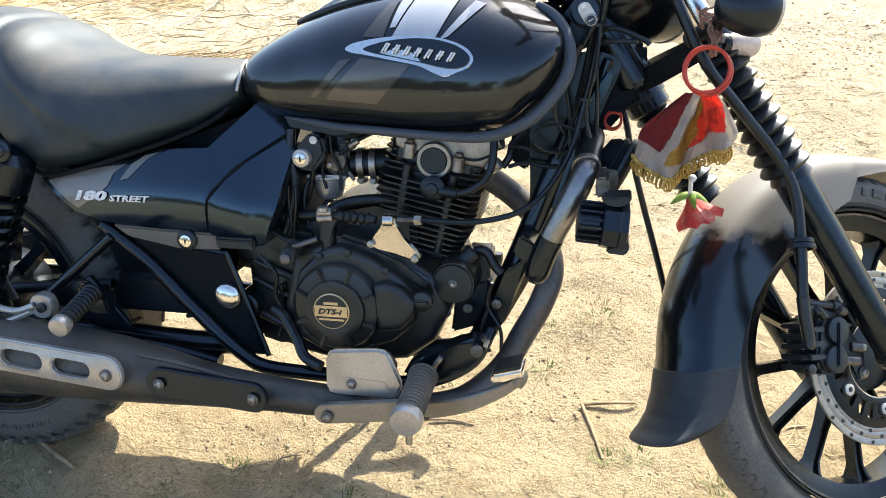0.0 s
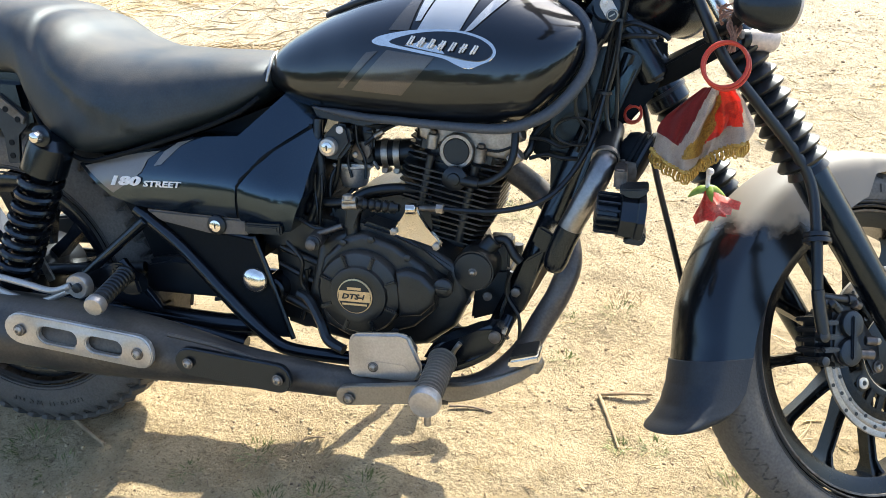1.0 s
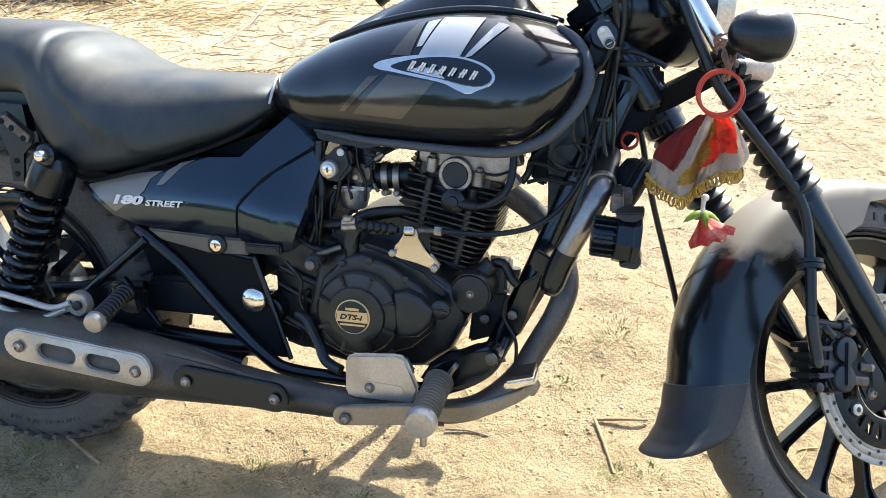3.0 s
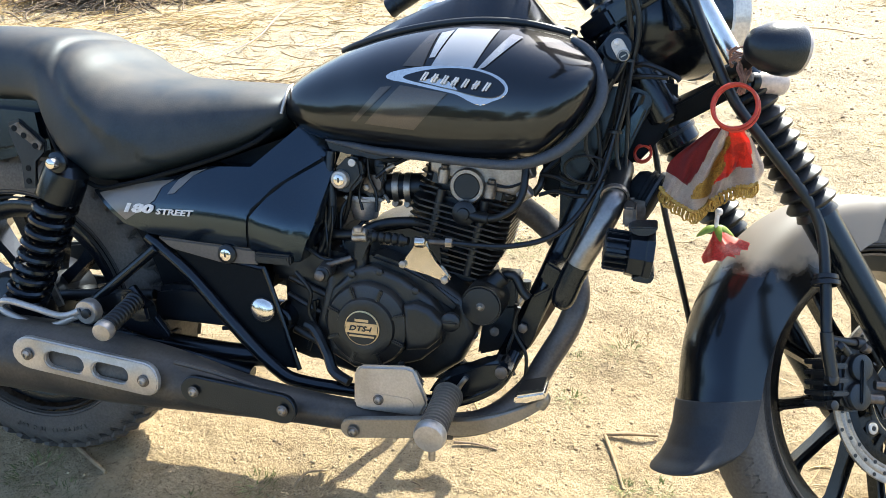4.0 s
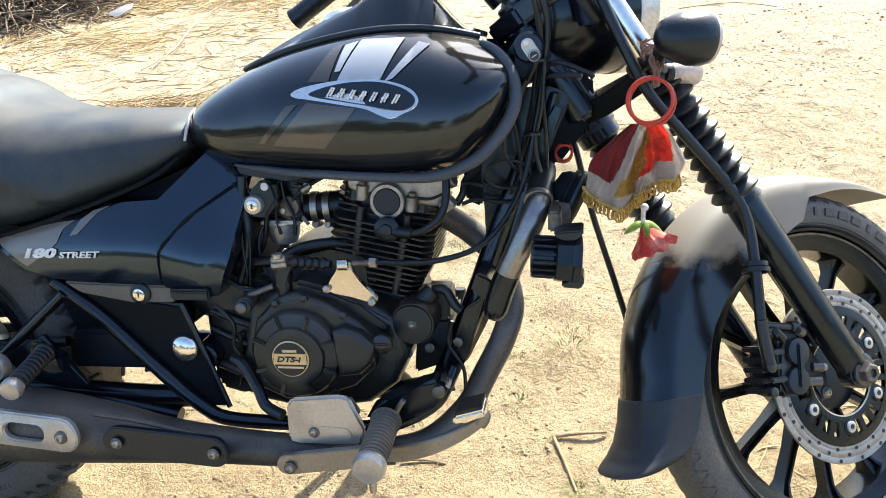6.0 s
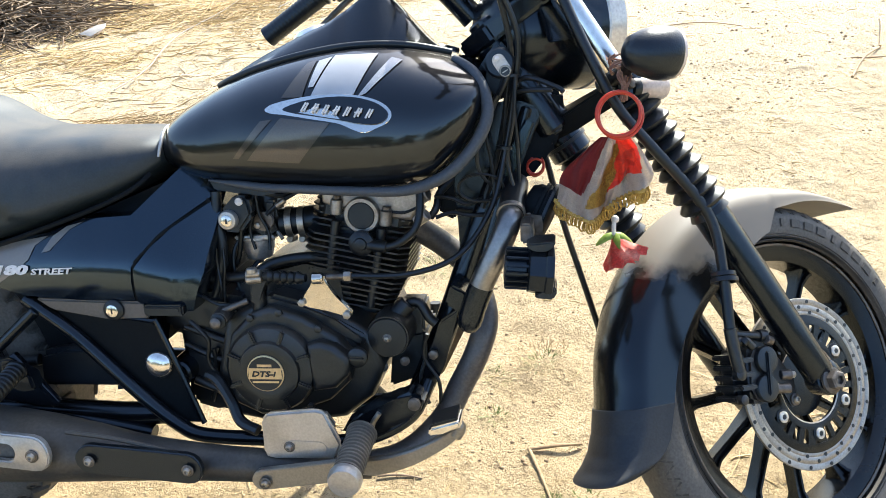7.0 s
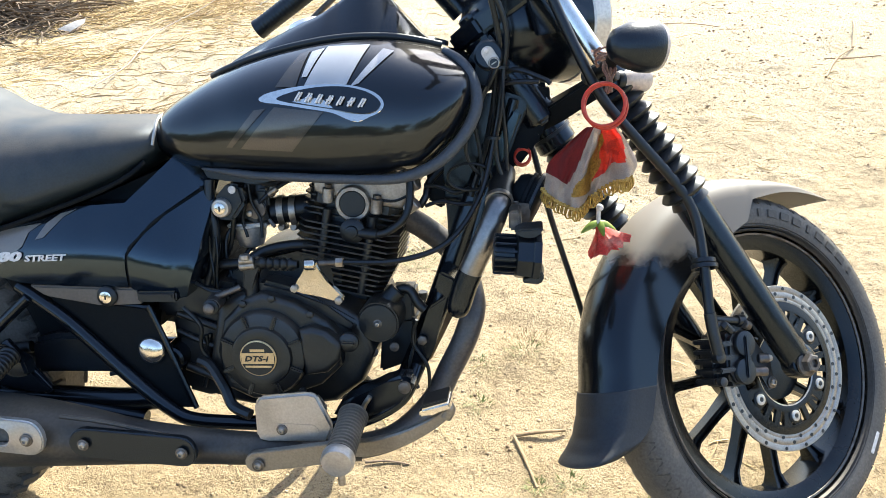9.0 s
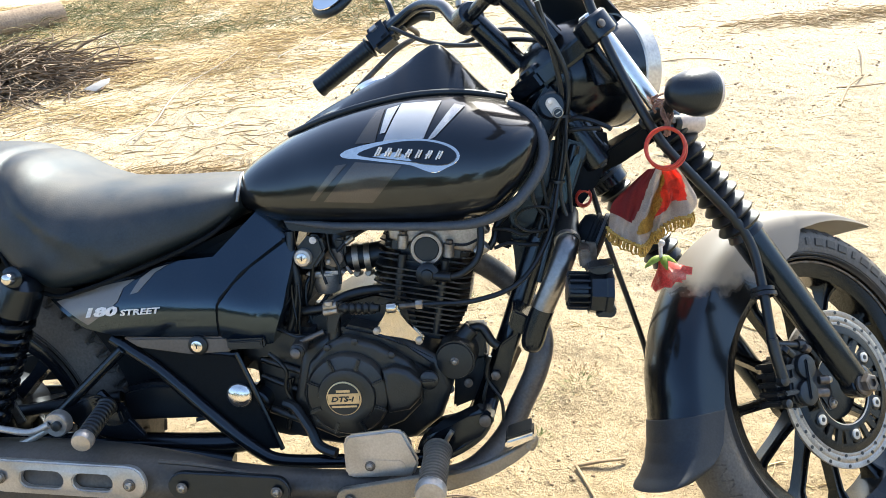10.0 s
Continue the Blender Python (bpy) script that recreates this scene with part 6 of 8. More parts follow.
part("hanger_hole", lathe([(0.004, 0), (0.004, 0.001)], (0.230, -0.2032, 0.372), (0, -1, 0), 12), M_MATT, rp)
part("peg_clevis", prism([(0.295, 0.372), (0.30, 0.402), (0.345, 0.385), (0.350, 0.360), (0.325, 0.355)], -0.188, -0.160, 0.004), M_SATIN, rp)
part("saree_guard_loop", tube([(0.225, -0.205, 0.362), (0.17, -0.21, 0.340), (0.11, -0.21, 0.350), (0.080, -0.21, 0.364), (0.094, -0.21, 0.378), (0.15, -0.21, 0.370), (0.20, -0.21, 0.362), (0.232, -0.205, 0.372)], 0.0058, 10, 5), M_ALUPAINT, rp, "bent silver rod loop")

# leg guard stub, fog lamp, horn
lg = group("leg_guard", label="heat-worn steel leg guard tube on frame clamp")
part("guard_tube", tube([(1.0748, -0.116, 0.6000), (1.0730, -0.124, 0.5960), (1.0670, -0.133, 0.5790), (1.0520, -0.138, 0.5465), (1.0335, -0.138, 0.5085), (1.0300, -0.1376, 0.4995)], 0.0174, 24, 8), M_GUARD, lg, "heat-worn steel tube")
part("guard_clamp", lathe([(0.0178, -0.004), (0.0205, -0.004), (0.0205, 0.004), (0.0178, 0.004)], (1.0750, -0.113, 0.6018), (0, 1, 0.42), 24, ring=True), M_STEEL, lg)
part("guard_collar", rod((1.0750, -0.115, 0.6012), (1.0790, -0.036, 0.632), 0.0190, 20), M_MATT, lg)
# Lower end of the same tube, drawn darker in satin black.
part("guard_lower_end", tube([(1.0320, -0.1379, 0.5047), (1.0300, -0.1376, 0.4995), (1.0200, -0.136, 0.4740), (1.0075, -0.134, 0.4340)], lambda t: 0.0181 * math.sqrt(max(0.02, 1 - max(0.0, (t - 0.80) / 0.20) ** 2)), 24, 10), M_SATIN, lg, "darker lower end of the tube")
part("clamp_bolt", rod((1.098, -0.10, 0.600), (1.104, -0.10, 0.560), 0.006, 10), M_STEEL, lg)
part("guard_stay", prism([(1.000, 0.455), (1.020, 0.470), (1.005, 0.49), (0.985, 0.50), (0.975, 0.47)], -0.12, -0.03, 0.004), M_SATIN, lg)
fg = group("fog_lamp", label="black finned auxiliary lamp on leg guard")
FOG = Vector((1.098, -0.185, 0.542))
fdir = Vector((1, 0.10, -0.10)).normalized()
part("lamp_front", lathe([(0.027, 0), (0.0325, 0.002), (0.0335, 0.010), (0.0335, 0.022), (0.036, 0.024), (0.036, 0.033), (0.032, 0.034), (0.029, 0.020)], FOG, fdir, 8), M_PLASTIC, fg, angle=20)
part("lamp_back", rod(FOG - fdir * 0.030, FOG + fdir * 0.001, 0.021, 20), M_PLASTIC, fg)
frot = fdir.to_track_quat("X", "Z").to_matrix().to_4x4()
for k in range(16):
    a = 2 * math.pi * k / 16
    o = FOG - fdir * 0.014 + frot.to_3x3() @ Vector((0, 0.0235 * math.cos(a), 0.0235 * math.sin(a)))
    part("heat_fin", box(o, (0.030, 0.010, 0.0034), 0.001, None, frot @ Matrix.Rotation(a, 4, "X")), M_PLASTIC, fg)
part("lens", lathe([(0.029, 0.020), (0.02, 0.024), (0.004, 0.026)], FOG, fdir, 24), M_CLEAR, fg)
part("visor", prism([(1.098, 0.577), (1.100, 0.581), (1.137, 0.5835), (1.135, 0.577), (1.126, 0.570), (1.110, 0.570)], -0.206, -0.160, 0.002), M_PLASTIC, fg, "flared plastic visor")
part("shroud_lip", prism([(1.108, 0.512), (1.108, 0.507), (1.132, 0.5045), (1.138, 0.515), (1.134, 0.524), (1.124, 0.516)], -0.206, -0.160, 0.002), M_PLASTIC, fg)
part("lamp_bracket", prism([(1.090, 0.572), (1.090, 0.600), (1.106, 0.600), (1.108, 0.574)], -0.172, -0.12, 0.003), M_DARKSTEEL, fg)
ho = group("horn", label="round black horn under the lower yoke")
hd = Vector((0.90, -0.16, -0.38)).normalized()
part("horn_body", lathe([(0.014, -0.030), (0.028, -0.026), (0.034, -0.016), (0.0345, -0.009), (0.039, -0.008), (0.039, -0.003), (0.0365, -0.002), (0.0365, 0.002), (0.042, 0.003), (0.042, 0.010), (0.037, 0.014), (0.022, 0.016), (0.008, 0.015)], (1.1195, -0.072, 0.5970), hd, 36), M_DEEP, ho)
part("horn_rim", lathe([(0.0415, 0.004), (0.0428, 0.0045), (0.0428, 0.0085), (0.0415, 0.009)], (1.1195, -0.072, 0.5970), hd, 36, ring=True), M_MATT, ho, "rolled rim of the horn")
part("horn_bracket", prism([(1.095, 0.565), (1.102, 0.60), (1.120, 0.598), (1.118, 0.550), (1.106, 0.545)], -0.115, -0.112, 0.001), M_DARKSTEEL, ho)

# side stand on the far side, rear bracket under the seat
ss = group("side_stand", label="black steel side stand, folded out")
part("stand_leg", tube([(0.672, 0.135, 0.335), (0.690, 0.158, 0.305), (0.730, 0.222, 0.222), (0.772, 0.286, 0.136), (0.790, 0.312, 0.098)], 0.0115, 12, 4), M_SATIN, ss)
part("stand_foot", box((0.794, 0.318, 0.093), (0.055, 0.035, 0.008), 0.003, None, Matrix.Rotation(radians(14), 4, "X")), M_SATIN, ss)
lp = peg((0.808, 0.205, 0.312), (0.798, 0.318, 0.286), 0.0200, "foot_peg", "rider foot peg on the far side")
# Unseen bar and lever added to cast a straight and a hooked shadow.
part("shadow_bar", tube([(0.767, 0.19, 0.20), (0.782, 0.195, 0.29), (0.792, 0.198, 0.375)], 0.0135, 12, 4), M_SATIN, lp, "unseen black bar that casts a straight shadow")
part("gear_lever", tube([(0.795, 0.20, 0.372), (0.849, 0.20, 0.341), (0.890, 0.20, 0.332), (0.907, 0.20, 0.345), (0.909, 0.20, 0.366)], 0.0105, 12, 6), M_MATT, lp, "unseen black gear lever bent to cast a hooked shadow")
rb = group("rear_bracket", label="black drilled grab rail bracket under the seat")
part("bracket_plate", prism([(0.086, 0.668), (0.110, 0.676), (0.158, 0.640), (0.154, 0.621), (0.132, 0.607), (0.130, 0.560), (0.104, 0.558), (0.108, 0.603), (0.088, 0.648)], -0.152, -0.146, 0.002), M_MATT, rb)
part("bracket_strap", prism([(0.092, 0.663), (0.112, 0.671), (0.155, 0.637), (0.148, 0.625)], -0.156, -0.1525, 0.001), M_DARKSTEEL, rb, "bare steel strap")
for x, y, z in ((0.104, -0.1565, 0.660), (0.121, -0.1565, 0.649), (0.141, -0.1565, 0.633), (0.119, -0.1525, 0.594), (0.117, -0.1525, 0.572)):
    part("bracket_hole", lathe([(0.005, 0), (0.005, 0.0008)], (x, y, z), (0, -1, 0), 14), M_DEEP, rb)
part("rear_cowl", prism([(-0.30, 0.72), (-0.30, 0.60), (-0.05, 0.58), (0.13, 0.62), (0.12, 0.70)], -0.105, 0.105, 0.02), M_SATIN, rb)

# cables
cg = group("control_cables", label="bundle of black control cables and wiring")
CABLES = [
    ([(0.800, -0.150, 0.524), (0.846, -0.152, 0.525), (0.930, -0.150, 0.526), (1.000, -0.135, 0.548), (1.045, -0.10, 0.605), (1.066, -0.075, 0.680), (1.082, -0.075, 0.770), (1.086, -0.09, 0.86), (1.02, -0.12, 0.99)], 0.0042),
    ([(1.03, -0.060, 0.60), (1.056, -0.060, 0.68), (1.073, -0.062, 0.77), (1.078, -0.08, 0.84), (1.05, -0.11, 0.96)], 0.0042),
    ([(1.02, -0.050, 0.70), (1.050, -0.075, 0.745), (1.068, -0.085, 0.775), (1.08, -0.09, 0.80)], 0.0036),
    ([(1.000, -0.06, 0.69), (1.040, -0.085, 0.735), (1.060, -0.09, 0.765)], 0.0036),
    ([(1.06, -0.06, 0.62), (1.03, -0.075, 0.655), (1.030, -0.08, 0.70), (1.055, -0.08, 0.75), (1.072, -0.075, 0.80)], 0.0028),
    ([(1.065, -0.058, 0.77), (1.10, -0.07, 0.785), (1.14, -0.085, 0.772), (1.15, -0.09, 0.765)], 0.0038),
    ([(1.065, -0.062, 0.762), (1.10, -0.075, 0.768), (1.135, -0.085, 0.768)], 0.0034),
    ([(1.112, 0.0, 0.70), (1.127, 0.0, 0.648), (1.138, 0.0, 0.60), (1.154, 0.0, 0.540), (1.180, 0.01, 0.455), (1.201, 0.02, 0.384), (1.215, 0.03, 0.33), (1.26, 0.05, 0.29)], 0.0048),
    ([(0.985, -0.03, 0.64), (0.965, -0.04, 0.62), (0.960, -0.05, 0.60), (0.95, -0.05, 0.585)], 0.006),
    ([(0.600, -0.12, 0.49), (0.63, -0.125, 0.475), (0.65, -0.12, 0.47), (0.66, -0.11, 0.44)], 0.003),
    ([(0.585, -0.13, 0.45), (0.61, -0.13, 0.42), (0.605, -0.125, 0.38), (0.63, -0.12, 0.34)], 0.0035),
    ([(0.600, -0.125, 0.36), (0.620, -0.135, 0.355), (0.645, -0.150, 0.325), (0.66, -0.160, 0.300), (0.69, -0.170, 0.290)], 0.0085),
]
rw_ = random.Random(17)
for box_, n, r in ((((0.612, -0.110, 0.46), (0.640, -0.095, 0.56)), 2, 0.0026), (((1.035, -0.085, 0.60), (1.085, -0.065, 0.80)), 4, 0.0028), (((0.585, -0.105, 0.30), (0.640, -0.095, 0.40)), 3, 0.0035), (((0.42, -0.10, 0.30), (0.55, -0.07, 0.36)), 3, 0.0040),
                   (((0.955, -0.07, 0.58), (1.035, -0.04, 0.655)), 2, 0.0032), (((0.665, -0.075, 0.54), (0.715, -0.06, 0.635)), 2, 0.0026), (((0.90, -0.09, 0.29), (0.985, -0.07, 0.42)), 2, 0.0030)):
    lo, hi = Vector(box_[0]), Vector(box_[1])
    for _ in range(n):
        long_z = (hi.z - lo.z) > (hi.x - lo.x)
        pts = []
        base = Vector((rw_.random(), rw_.random(), rw_.random()))
        for q in range(4):
            t = q / 3
            f = Vector(tuple(min(1, max(0, base[i] + rw_.uniform(-0.22, 0.22))) for i in range(3)))
            if long_z:
                f.z = 0.05 + 0.9 * t
            else:
                f.x = 0.05 + 0.9 * t
            pts.append(Vector(tuple(lo[i] + (hi[i] - lo[i]) * f[i] for i in range(3))))
        CABLES.append((pts, r))
for pts, r in CABLES:
    part("cable", tube(pts, r, 8, 8), M_RUBBER, cg)
for pts, r in (([(0.925, 0.27, 1.060), (0.965, 0.20, 1.000), (1.000, 0.11, 0.955), (1.030, 0.03, 0.930), (1.05, -0.03, 0.90)], 0.0042), ([(0.930, 0.26, 1.050), (0.990, 0.18, 0.985), (1.03, 0.08, 0.97), (1.05, 0.0, 0.93), (1.06, -0.05, 0.88)], 0.0038)):
    part("cable", tube(pts, r, 8, 8), M_RUBBER, cg, turn=TURN)
part("cable", tube([(1.03 + 0.033 * math.cos(2 * math.pi * k / 20), -0.072 - 0.004 * math.sin(2 * math.pi * k / 20), 0.632 + 0.021 * math.sin(2 * math.pi * k / 20)) for k in range(20)], 0.0022, 8, 1, loop=True), M_RUBBER, cg, "looped thin wire")
for p in ((1.066, -0.075, 0.690), (1.080, -0.080, 0.790)):
    part("cable_tie", lathe([(0.008, -0.002), (0.012, -0.002), (0.012, 0.002), (0.008, 0.002)], p, (0.1, 0, 1), 14, ring=True), M_PLASTIC, cg)

# ---- things hung on the motorcycle ----
W = BIKE @ TURN
bang = bmesh.new()
for k, (r, dy) in enumerate(((0.0280, 0.0), (0.0285, 0.008))):
    c = Vector((1.2195 + 0.003 * k, -0.150 + dy, 0.738 - 0.003 * k))
    tube([c + Vector((r * math.cos(a), 0.010 * math.sin(a) * (1 if k else 0.5) + 0.004 * math.cos(a), r * math.sin(a))) for a in (2 * math.pi * i / 40 for i in range(40))], 0.0025, 10, 1, bang, True)
bangle = tagged(obj("bangle", bang, M_RED, None, turn=BIKE), "pair of red plastic bangles hung on the fork", "bangle")
M_THREAD = mat("faded_brown_thread", (0.22, 0.12, 0.09), 0.9, second=(0.34, 0.22, 0.16), scale=60, fine=(300, 0.3))
bm = bmesh.new()
rs = random.Random(5)
for k in range(9):
    o = Vector((1.150 + rs.uniform(-0.004, 0.004), -0.150 + rs.uniform(-0.004, 0.004), 0.720))
    tube([o + Vector((rs.uniform(-0.012, 0.012), 0, 0.028)), o + Vector((rs.uniform(-0.01, 0.01), -0.004, 0.012)), o + Vector((0, -0.004, -0.004)), o + Vector((rs.uniform(-0.004, 0.004), 0.002, -0.02))], 0.0020, 6, 4, bm)
for k in range(6):
    a = rs.uniform(0, 6.28)
    tube([Vector((1.150, -0.150, 0.742)) + Vector((0.012 * math.cos(a + t), 0.010 * math.sin(a + t), 0.003 * k - 0.006 + 0.004 * t)) for t in (0, 1, 2, 3, 4)], 0.0016, 6, 3, bm)
tagged(obj("thread_knot", bm, M_THREAD, None, turn=W), "faded brown thread knotted round the fork", "thread")
bm = bmesh.new()
for k in range(3):
    tube([Vector((1.108, -0.02, 0.655)) + Vector((0.012 * math.cos(a), 0.006 * math.sin(a + k), 0.013 * math.sin(a) - 0.002 * k)) for a in (2 * math.pi * i / 24 for i in range(24))], 0.0019, 8, 1, bm, True)
tagged(obj("bangle", bm, M_RED, None, turn=BIKE), "small red bangles hung behind the horn", "bangle")

# scarf: pinched at the top, folded, with gauze hem and gold lace
M_SATINRED = mat("bright_red_satin", (0.78, 0.06, 0.028), 0.38, second=(0.55, 0.03, 0.018), scale=70, mix=(0.48, 0.56), fine=(500, 0.15), sheen=0.3)
M_DARKRED = mat("dull_red_cloth", (0.22, 0.016, 0.018), 0.8, fine=(700, 0.2), sheen=0.3)
M_GAUZE = mat("grubby_white_gauze", (0.52, 0.47, 0.42), 0.85, second=(0.40, 0.33, 0.28), scale=40, fine=(900, 0.3), bump=(0.3, 700), sheen=0.3)
M_LACE = mat("gold_lace", (0.55, 0.36, 0.09), 0.4, 0.6, second=(0.30, 0.17, 0.04), scale=220, fine=(600, 0.3), bump=(0.6, 500))
scarf = tagged(new("scarf"), "red and white gold-trimmed votive scarf tied below the handlebar", "scarf")
scarf.matrix_world = BIKE


def scarf_at(u, v):
    top = Vector((1.196 + 0.036 * u, 0, 0.706 + 0.006 * u))
    hem = Vector((1.135 + 0.128 * u, 0, 0.618 - 0.030 * math.sin(math.pi * min(1, 0.10 + u * 1.0)) ** 2 + 0.016 * u * u))
    side = 0.026 * math.sin(math.pi * v) * (u - 0.5)
    p = top.lerp(hem, v) + Vector((side, 0, 0))
    fold = (0.015 * math.sin(u * 10.0 + 0.6 + 1.2 * v) + 0.008 * math.sin(u * 23 + 3 * v) + 0.003 * math.sin(u * 47 - 5 * v)) * (0.25 + 0.75 * v)
    p.x += 0.004 * math.sin(9 * v + 14 * u) * v
    p.y = -0.105 - 0.03 * (1 - v) * (1 - v) + fold - 0.012 * v
    return p


def scarf_part(name, test, material, label, lift):
    bm = bmesh.new()
    nu, nv = 72, 48
    grid = {}
    for i in range(nu):
        for j in range(nv):
            if test((i + 0.5) / nu, (j + 0.5) / nv):
                q = []
                for a, b in ((i, j), (i + 1, j), (i + 1, j + 1), (i, j + 1)):
                    if (a, b) not in grid:
                        grid[a, b] = bm.verts.new(scarf_at(a / nu, b / nv) + Vector((0, -lift, 0)))
                    q.append(grid[a, b])
                bm.faces.new(q)
    bmesh.ops.solidify(bm, geom=bm.faces[:], thickness=0.0012)
    return part(name, bm, material, scarf, label, 60)


lace = lambda u, v: abs(u - (0.60 - 0.30 * v * v - 0.02 * math.sin(20 * v))) < 0.045 + 0.055 * v
scarf_part("satin_panel", lambda u, v: v < 0.80 - 0.14 * u + 0.02 * math.sin(30 * u) and u > 0.60 - 0.30 * v * v and u < 0.96 - 0.08 * v, M_SATINRED, "bright red satin panel", 0.0)
scarf_part("dark_panel", lambda u, v: v < 0.72 and u < 0.34 - 0.10 * v, M_DARKRED, "dull red side panel", 0.0)
scarf_part("gauze", lambda u, v: not (v < 0.80 - 0.14 * u + 0.02 * math.sin(30 * u) and u > 0.60 - 0.30 * v * v and u < 0.96 - 0.08 * v) and not (v < 0.72 and u < 0.34 - 0.10 * v), M_GAUZE, "grubby white gauze", 0.0)
scarf_part("lace_band", lambda u, v: 0.12 < v < 0.84 and lace(u, v), M_LACE, "gold lace band", 0.002)
bm = bmesh.new()
for i in range(34):
    u = (i + 0.5) / 34
    p = scarf_at(u, 1.0)
    tube([p + Vector((0.0040 * math.cos(a), -0.002 - 0.002 * (i % 2), (0.0075 + 0.002 * math.sin(i * 2.3)) * math.sin(a) - 0.005)) for a in (2 * math.pi * k / 10 for k in range(10))], 0.0015, 5, 1, bm, True)
    tube([p + Vector((-0.003, -0.002, 0.003)), p + Vector((0.003, -0.003, 0.002))], 0.0034, 5, 1, bm)
part("fringe", bm, M_LACE, scarf, "looped gold fringe")

# hibiscus hung below the scarf
M_PETAL = mat("red_hibiscus_petal", (0.72, 0.10, 0.08), 0.5, second=(0.82, 0.38, 0.30), scale=70, fine=(400, 0.2))
M_CALYX = mat("green_calyx", (0.22, 0.34, 0.05), 0.5, second=(0.34, 0.42, 0.10), scale=60)
fl = tagged(new("hibiscus_flower"), "wilting red hibiscus flower hung on a white bead string", "flower")
fl.matrix_world = BIKE
fc = Vector((1.219, -0.085, 0.558))
for k in range(6):
    a0 = 2 * math.pi * k / 6 + 0.3
    bm = bmesh.new()
    rings = []
    for i in range(8):
        t = i / 7
        r = 0.004 + 0.026 * t
        rings.append([fc + Vector((r * math.cos(a0 + w * (0.62 - 0.04 * t)) * (1 + 0.1 * math.sin(9 * w + k)), r * math.sin(a0 + w * (0.62 - 0.04 * t)), -0.030 * t ** 0.8 + 0.004 * math.sin(6 * w + 3 * k) * t)) for w in (-1, -0.5, 0, 0.5, 1)])
    vs = [[bm.verts.new(q) for q in r] for r in rings]
    for a, b in zip(vs, vs[1:]):
        for i in range(4):
            bm.faces.new((a[i], a[i + 1], b[i + 1], b[i]))
    bmesh.ops.solidify(bm, geom=bm.faces[:], thickness=0.0007)
    bm.transform(Matrix.Translation(fc) @ Matrix.Rotation(radians(-24), 4, "Y") @ Matrix.Diagonal((1.12, 1.12, 1.18, 1)) @ Matrix.Translation(-fc))
    part("petal", bm, M_PETAL, fl, angle=80)
for k in range(4):
    a0 = math.pi * k / 2 + 0.2
    d = Vector((math.cos(a0), math.sin(a0), -0.25))
    bm = tube([fc + Vector((0, 0, 0.004)), fc + d * 0.012 + Vector((0, 0, 0.003)), fc + d * 0.027 - Vector((0, 0, 0.004))], lambda t: 0.0055 * math.sin(math.pi * (0.15 + 0.83 * t)) + 0.0004, 8, 4, None, False, 0.3)
    part("sepal", bm, M_CALYX, fl, "green sepal")
part("bead_string", tube([fc + Vector((0, 0, 0.002)), fc + Vector((-0.001, -0.002, 0.014)), fc + Vector((0, 0, 0.030))], 0.0032, 8, 4), M_WHITE, fl, "white thread")
bm = bmesh.new()
bmesh.ops.create_icosphere(bm, subdivisions=2, radius=0.0058, matrix=Matrix.Translation(fc + Vector((0.001, 0, 0.026))))
part("bead", bm, M_WHITE, fl, "white bead")

# ---- ground ----
TABLES = {}


def value_noise(x, y, seed):
    """Smooth value noise on arrays."""
    if seed not in TABLES:
        TABLES[seed] = np.random.RandomState(seed).rand(256, 256)
    tab = TABLES[seed]
    xi, yi = np.floor(x).astype(int), np.floor(y).astype(int)
    fx, fy = x - xi, y - yi
    fx, fy = fx * fx * (3 - 2 * fx), fy * fy * (3 - 2 * fy)
    g = lambda a, b: tab[a % 256, b % 256]
    return (g(xi, yi) * (1 - fx) + g(xi + 1, yi) * fx) * (1 - fy) + (g(xi, yi + 1) * (1 - fx) + g(xi + 1, yi + 1) * fx) * fy


def ground_z(x, y):
    """Height of the sandy ground: soft swells, footprints, crumbs."""
    x, y = np.asarray(x, float), np.asarray(y, float)
    z = 0.030 * (value_noise(x * 1.1, y * 1.1, 1) - 0.5) + 0.022 * (value_noise(x * 4, y * 4, 2) - 0.5)
    z = z + 0.018 * (value_noise(x * 11, y * 11, 3) - 0.5) + 0.0105 * (value_noise(x * 27, y * 27, 4) - 0.5) + 0.0060 * (value_noise(x * 70, y * 70, 5) - 0.5)
    pit = value_noise(x * 6.5 + 9, y * 8.5 + 4, 7)
    z = z - 0.014 * np.clip(pit - 0.68, 0, 1) / 0.32
    clod = value_noise(x * 38, y * 38, 8)
    z = z + 0.006 * np.clip(clod - 0.78, 0, 1) / 0.22
    near = np.exp(-((y - 0.1) / 0.9) ** 2)
    z = z * (1 - 0.35 * near)
    return z + 0.0015 * np.maximum(0, np.hypot(x, y - 1) - 6)


def axis(lo, hi, fine_lo, fine_hi, step, grow):
    v = list(np.arange(fine_lo, fine_hi, step))
    s = step
    a = fine_hi
    while a < hi:
        v.append(a)
        s *= grow
        a += s
    v.append(hi)
    s, a = step, fine_lo - step
    low = []
    while a > lo:
        low.append(a)
        s *= grow
        a -= s
    return np.array(low[::-1] + v if low else v)


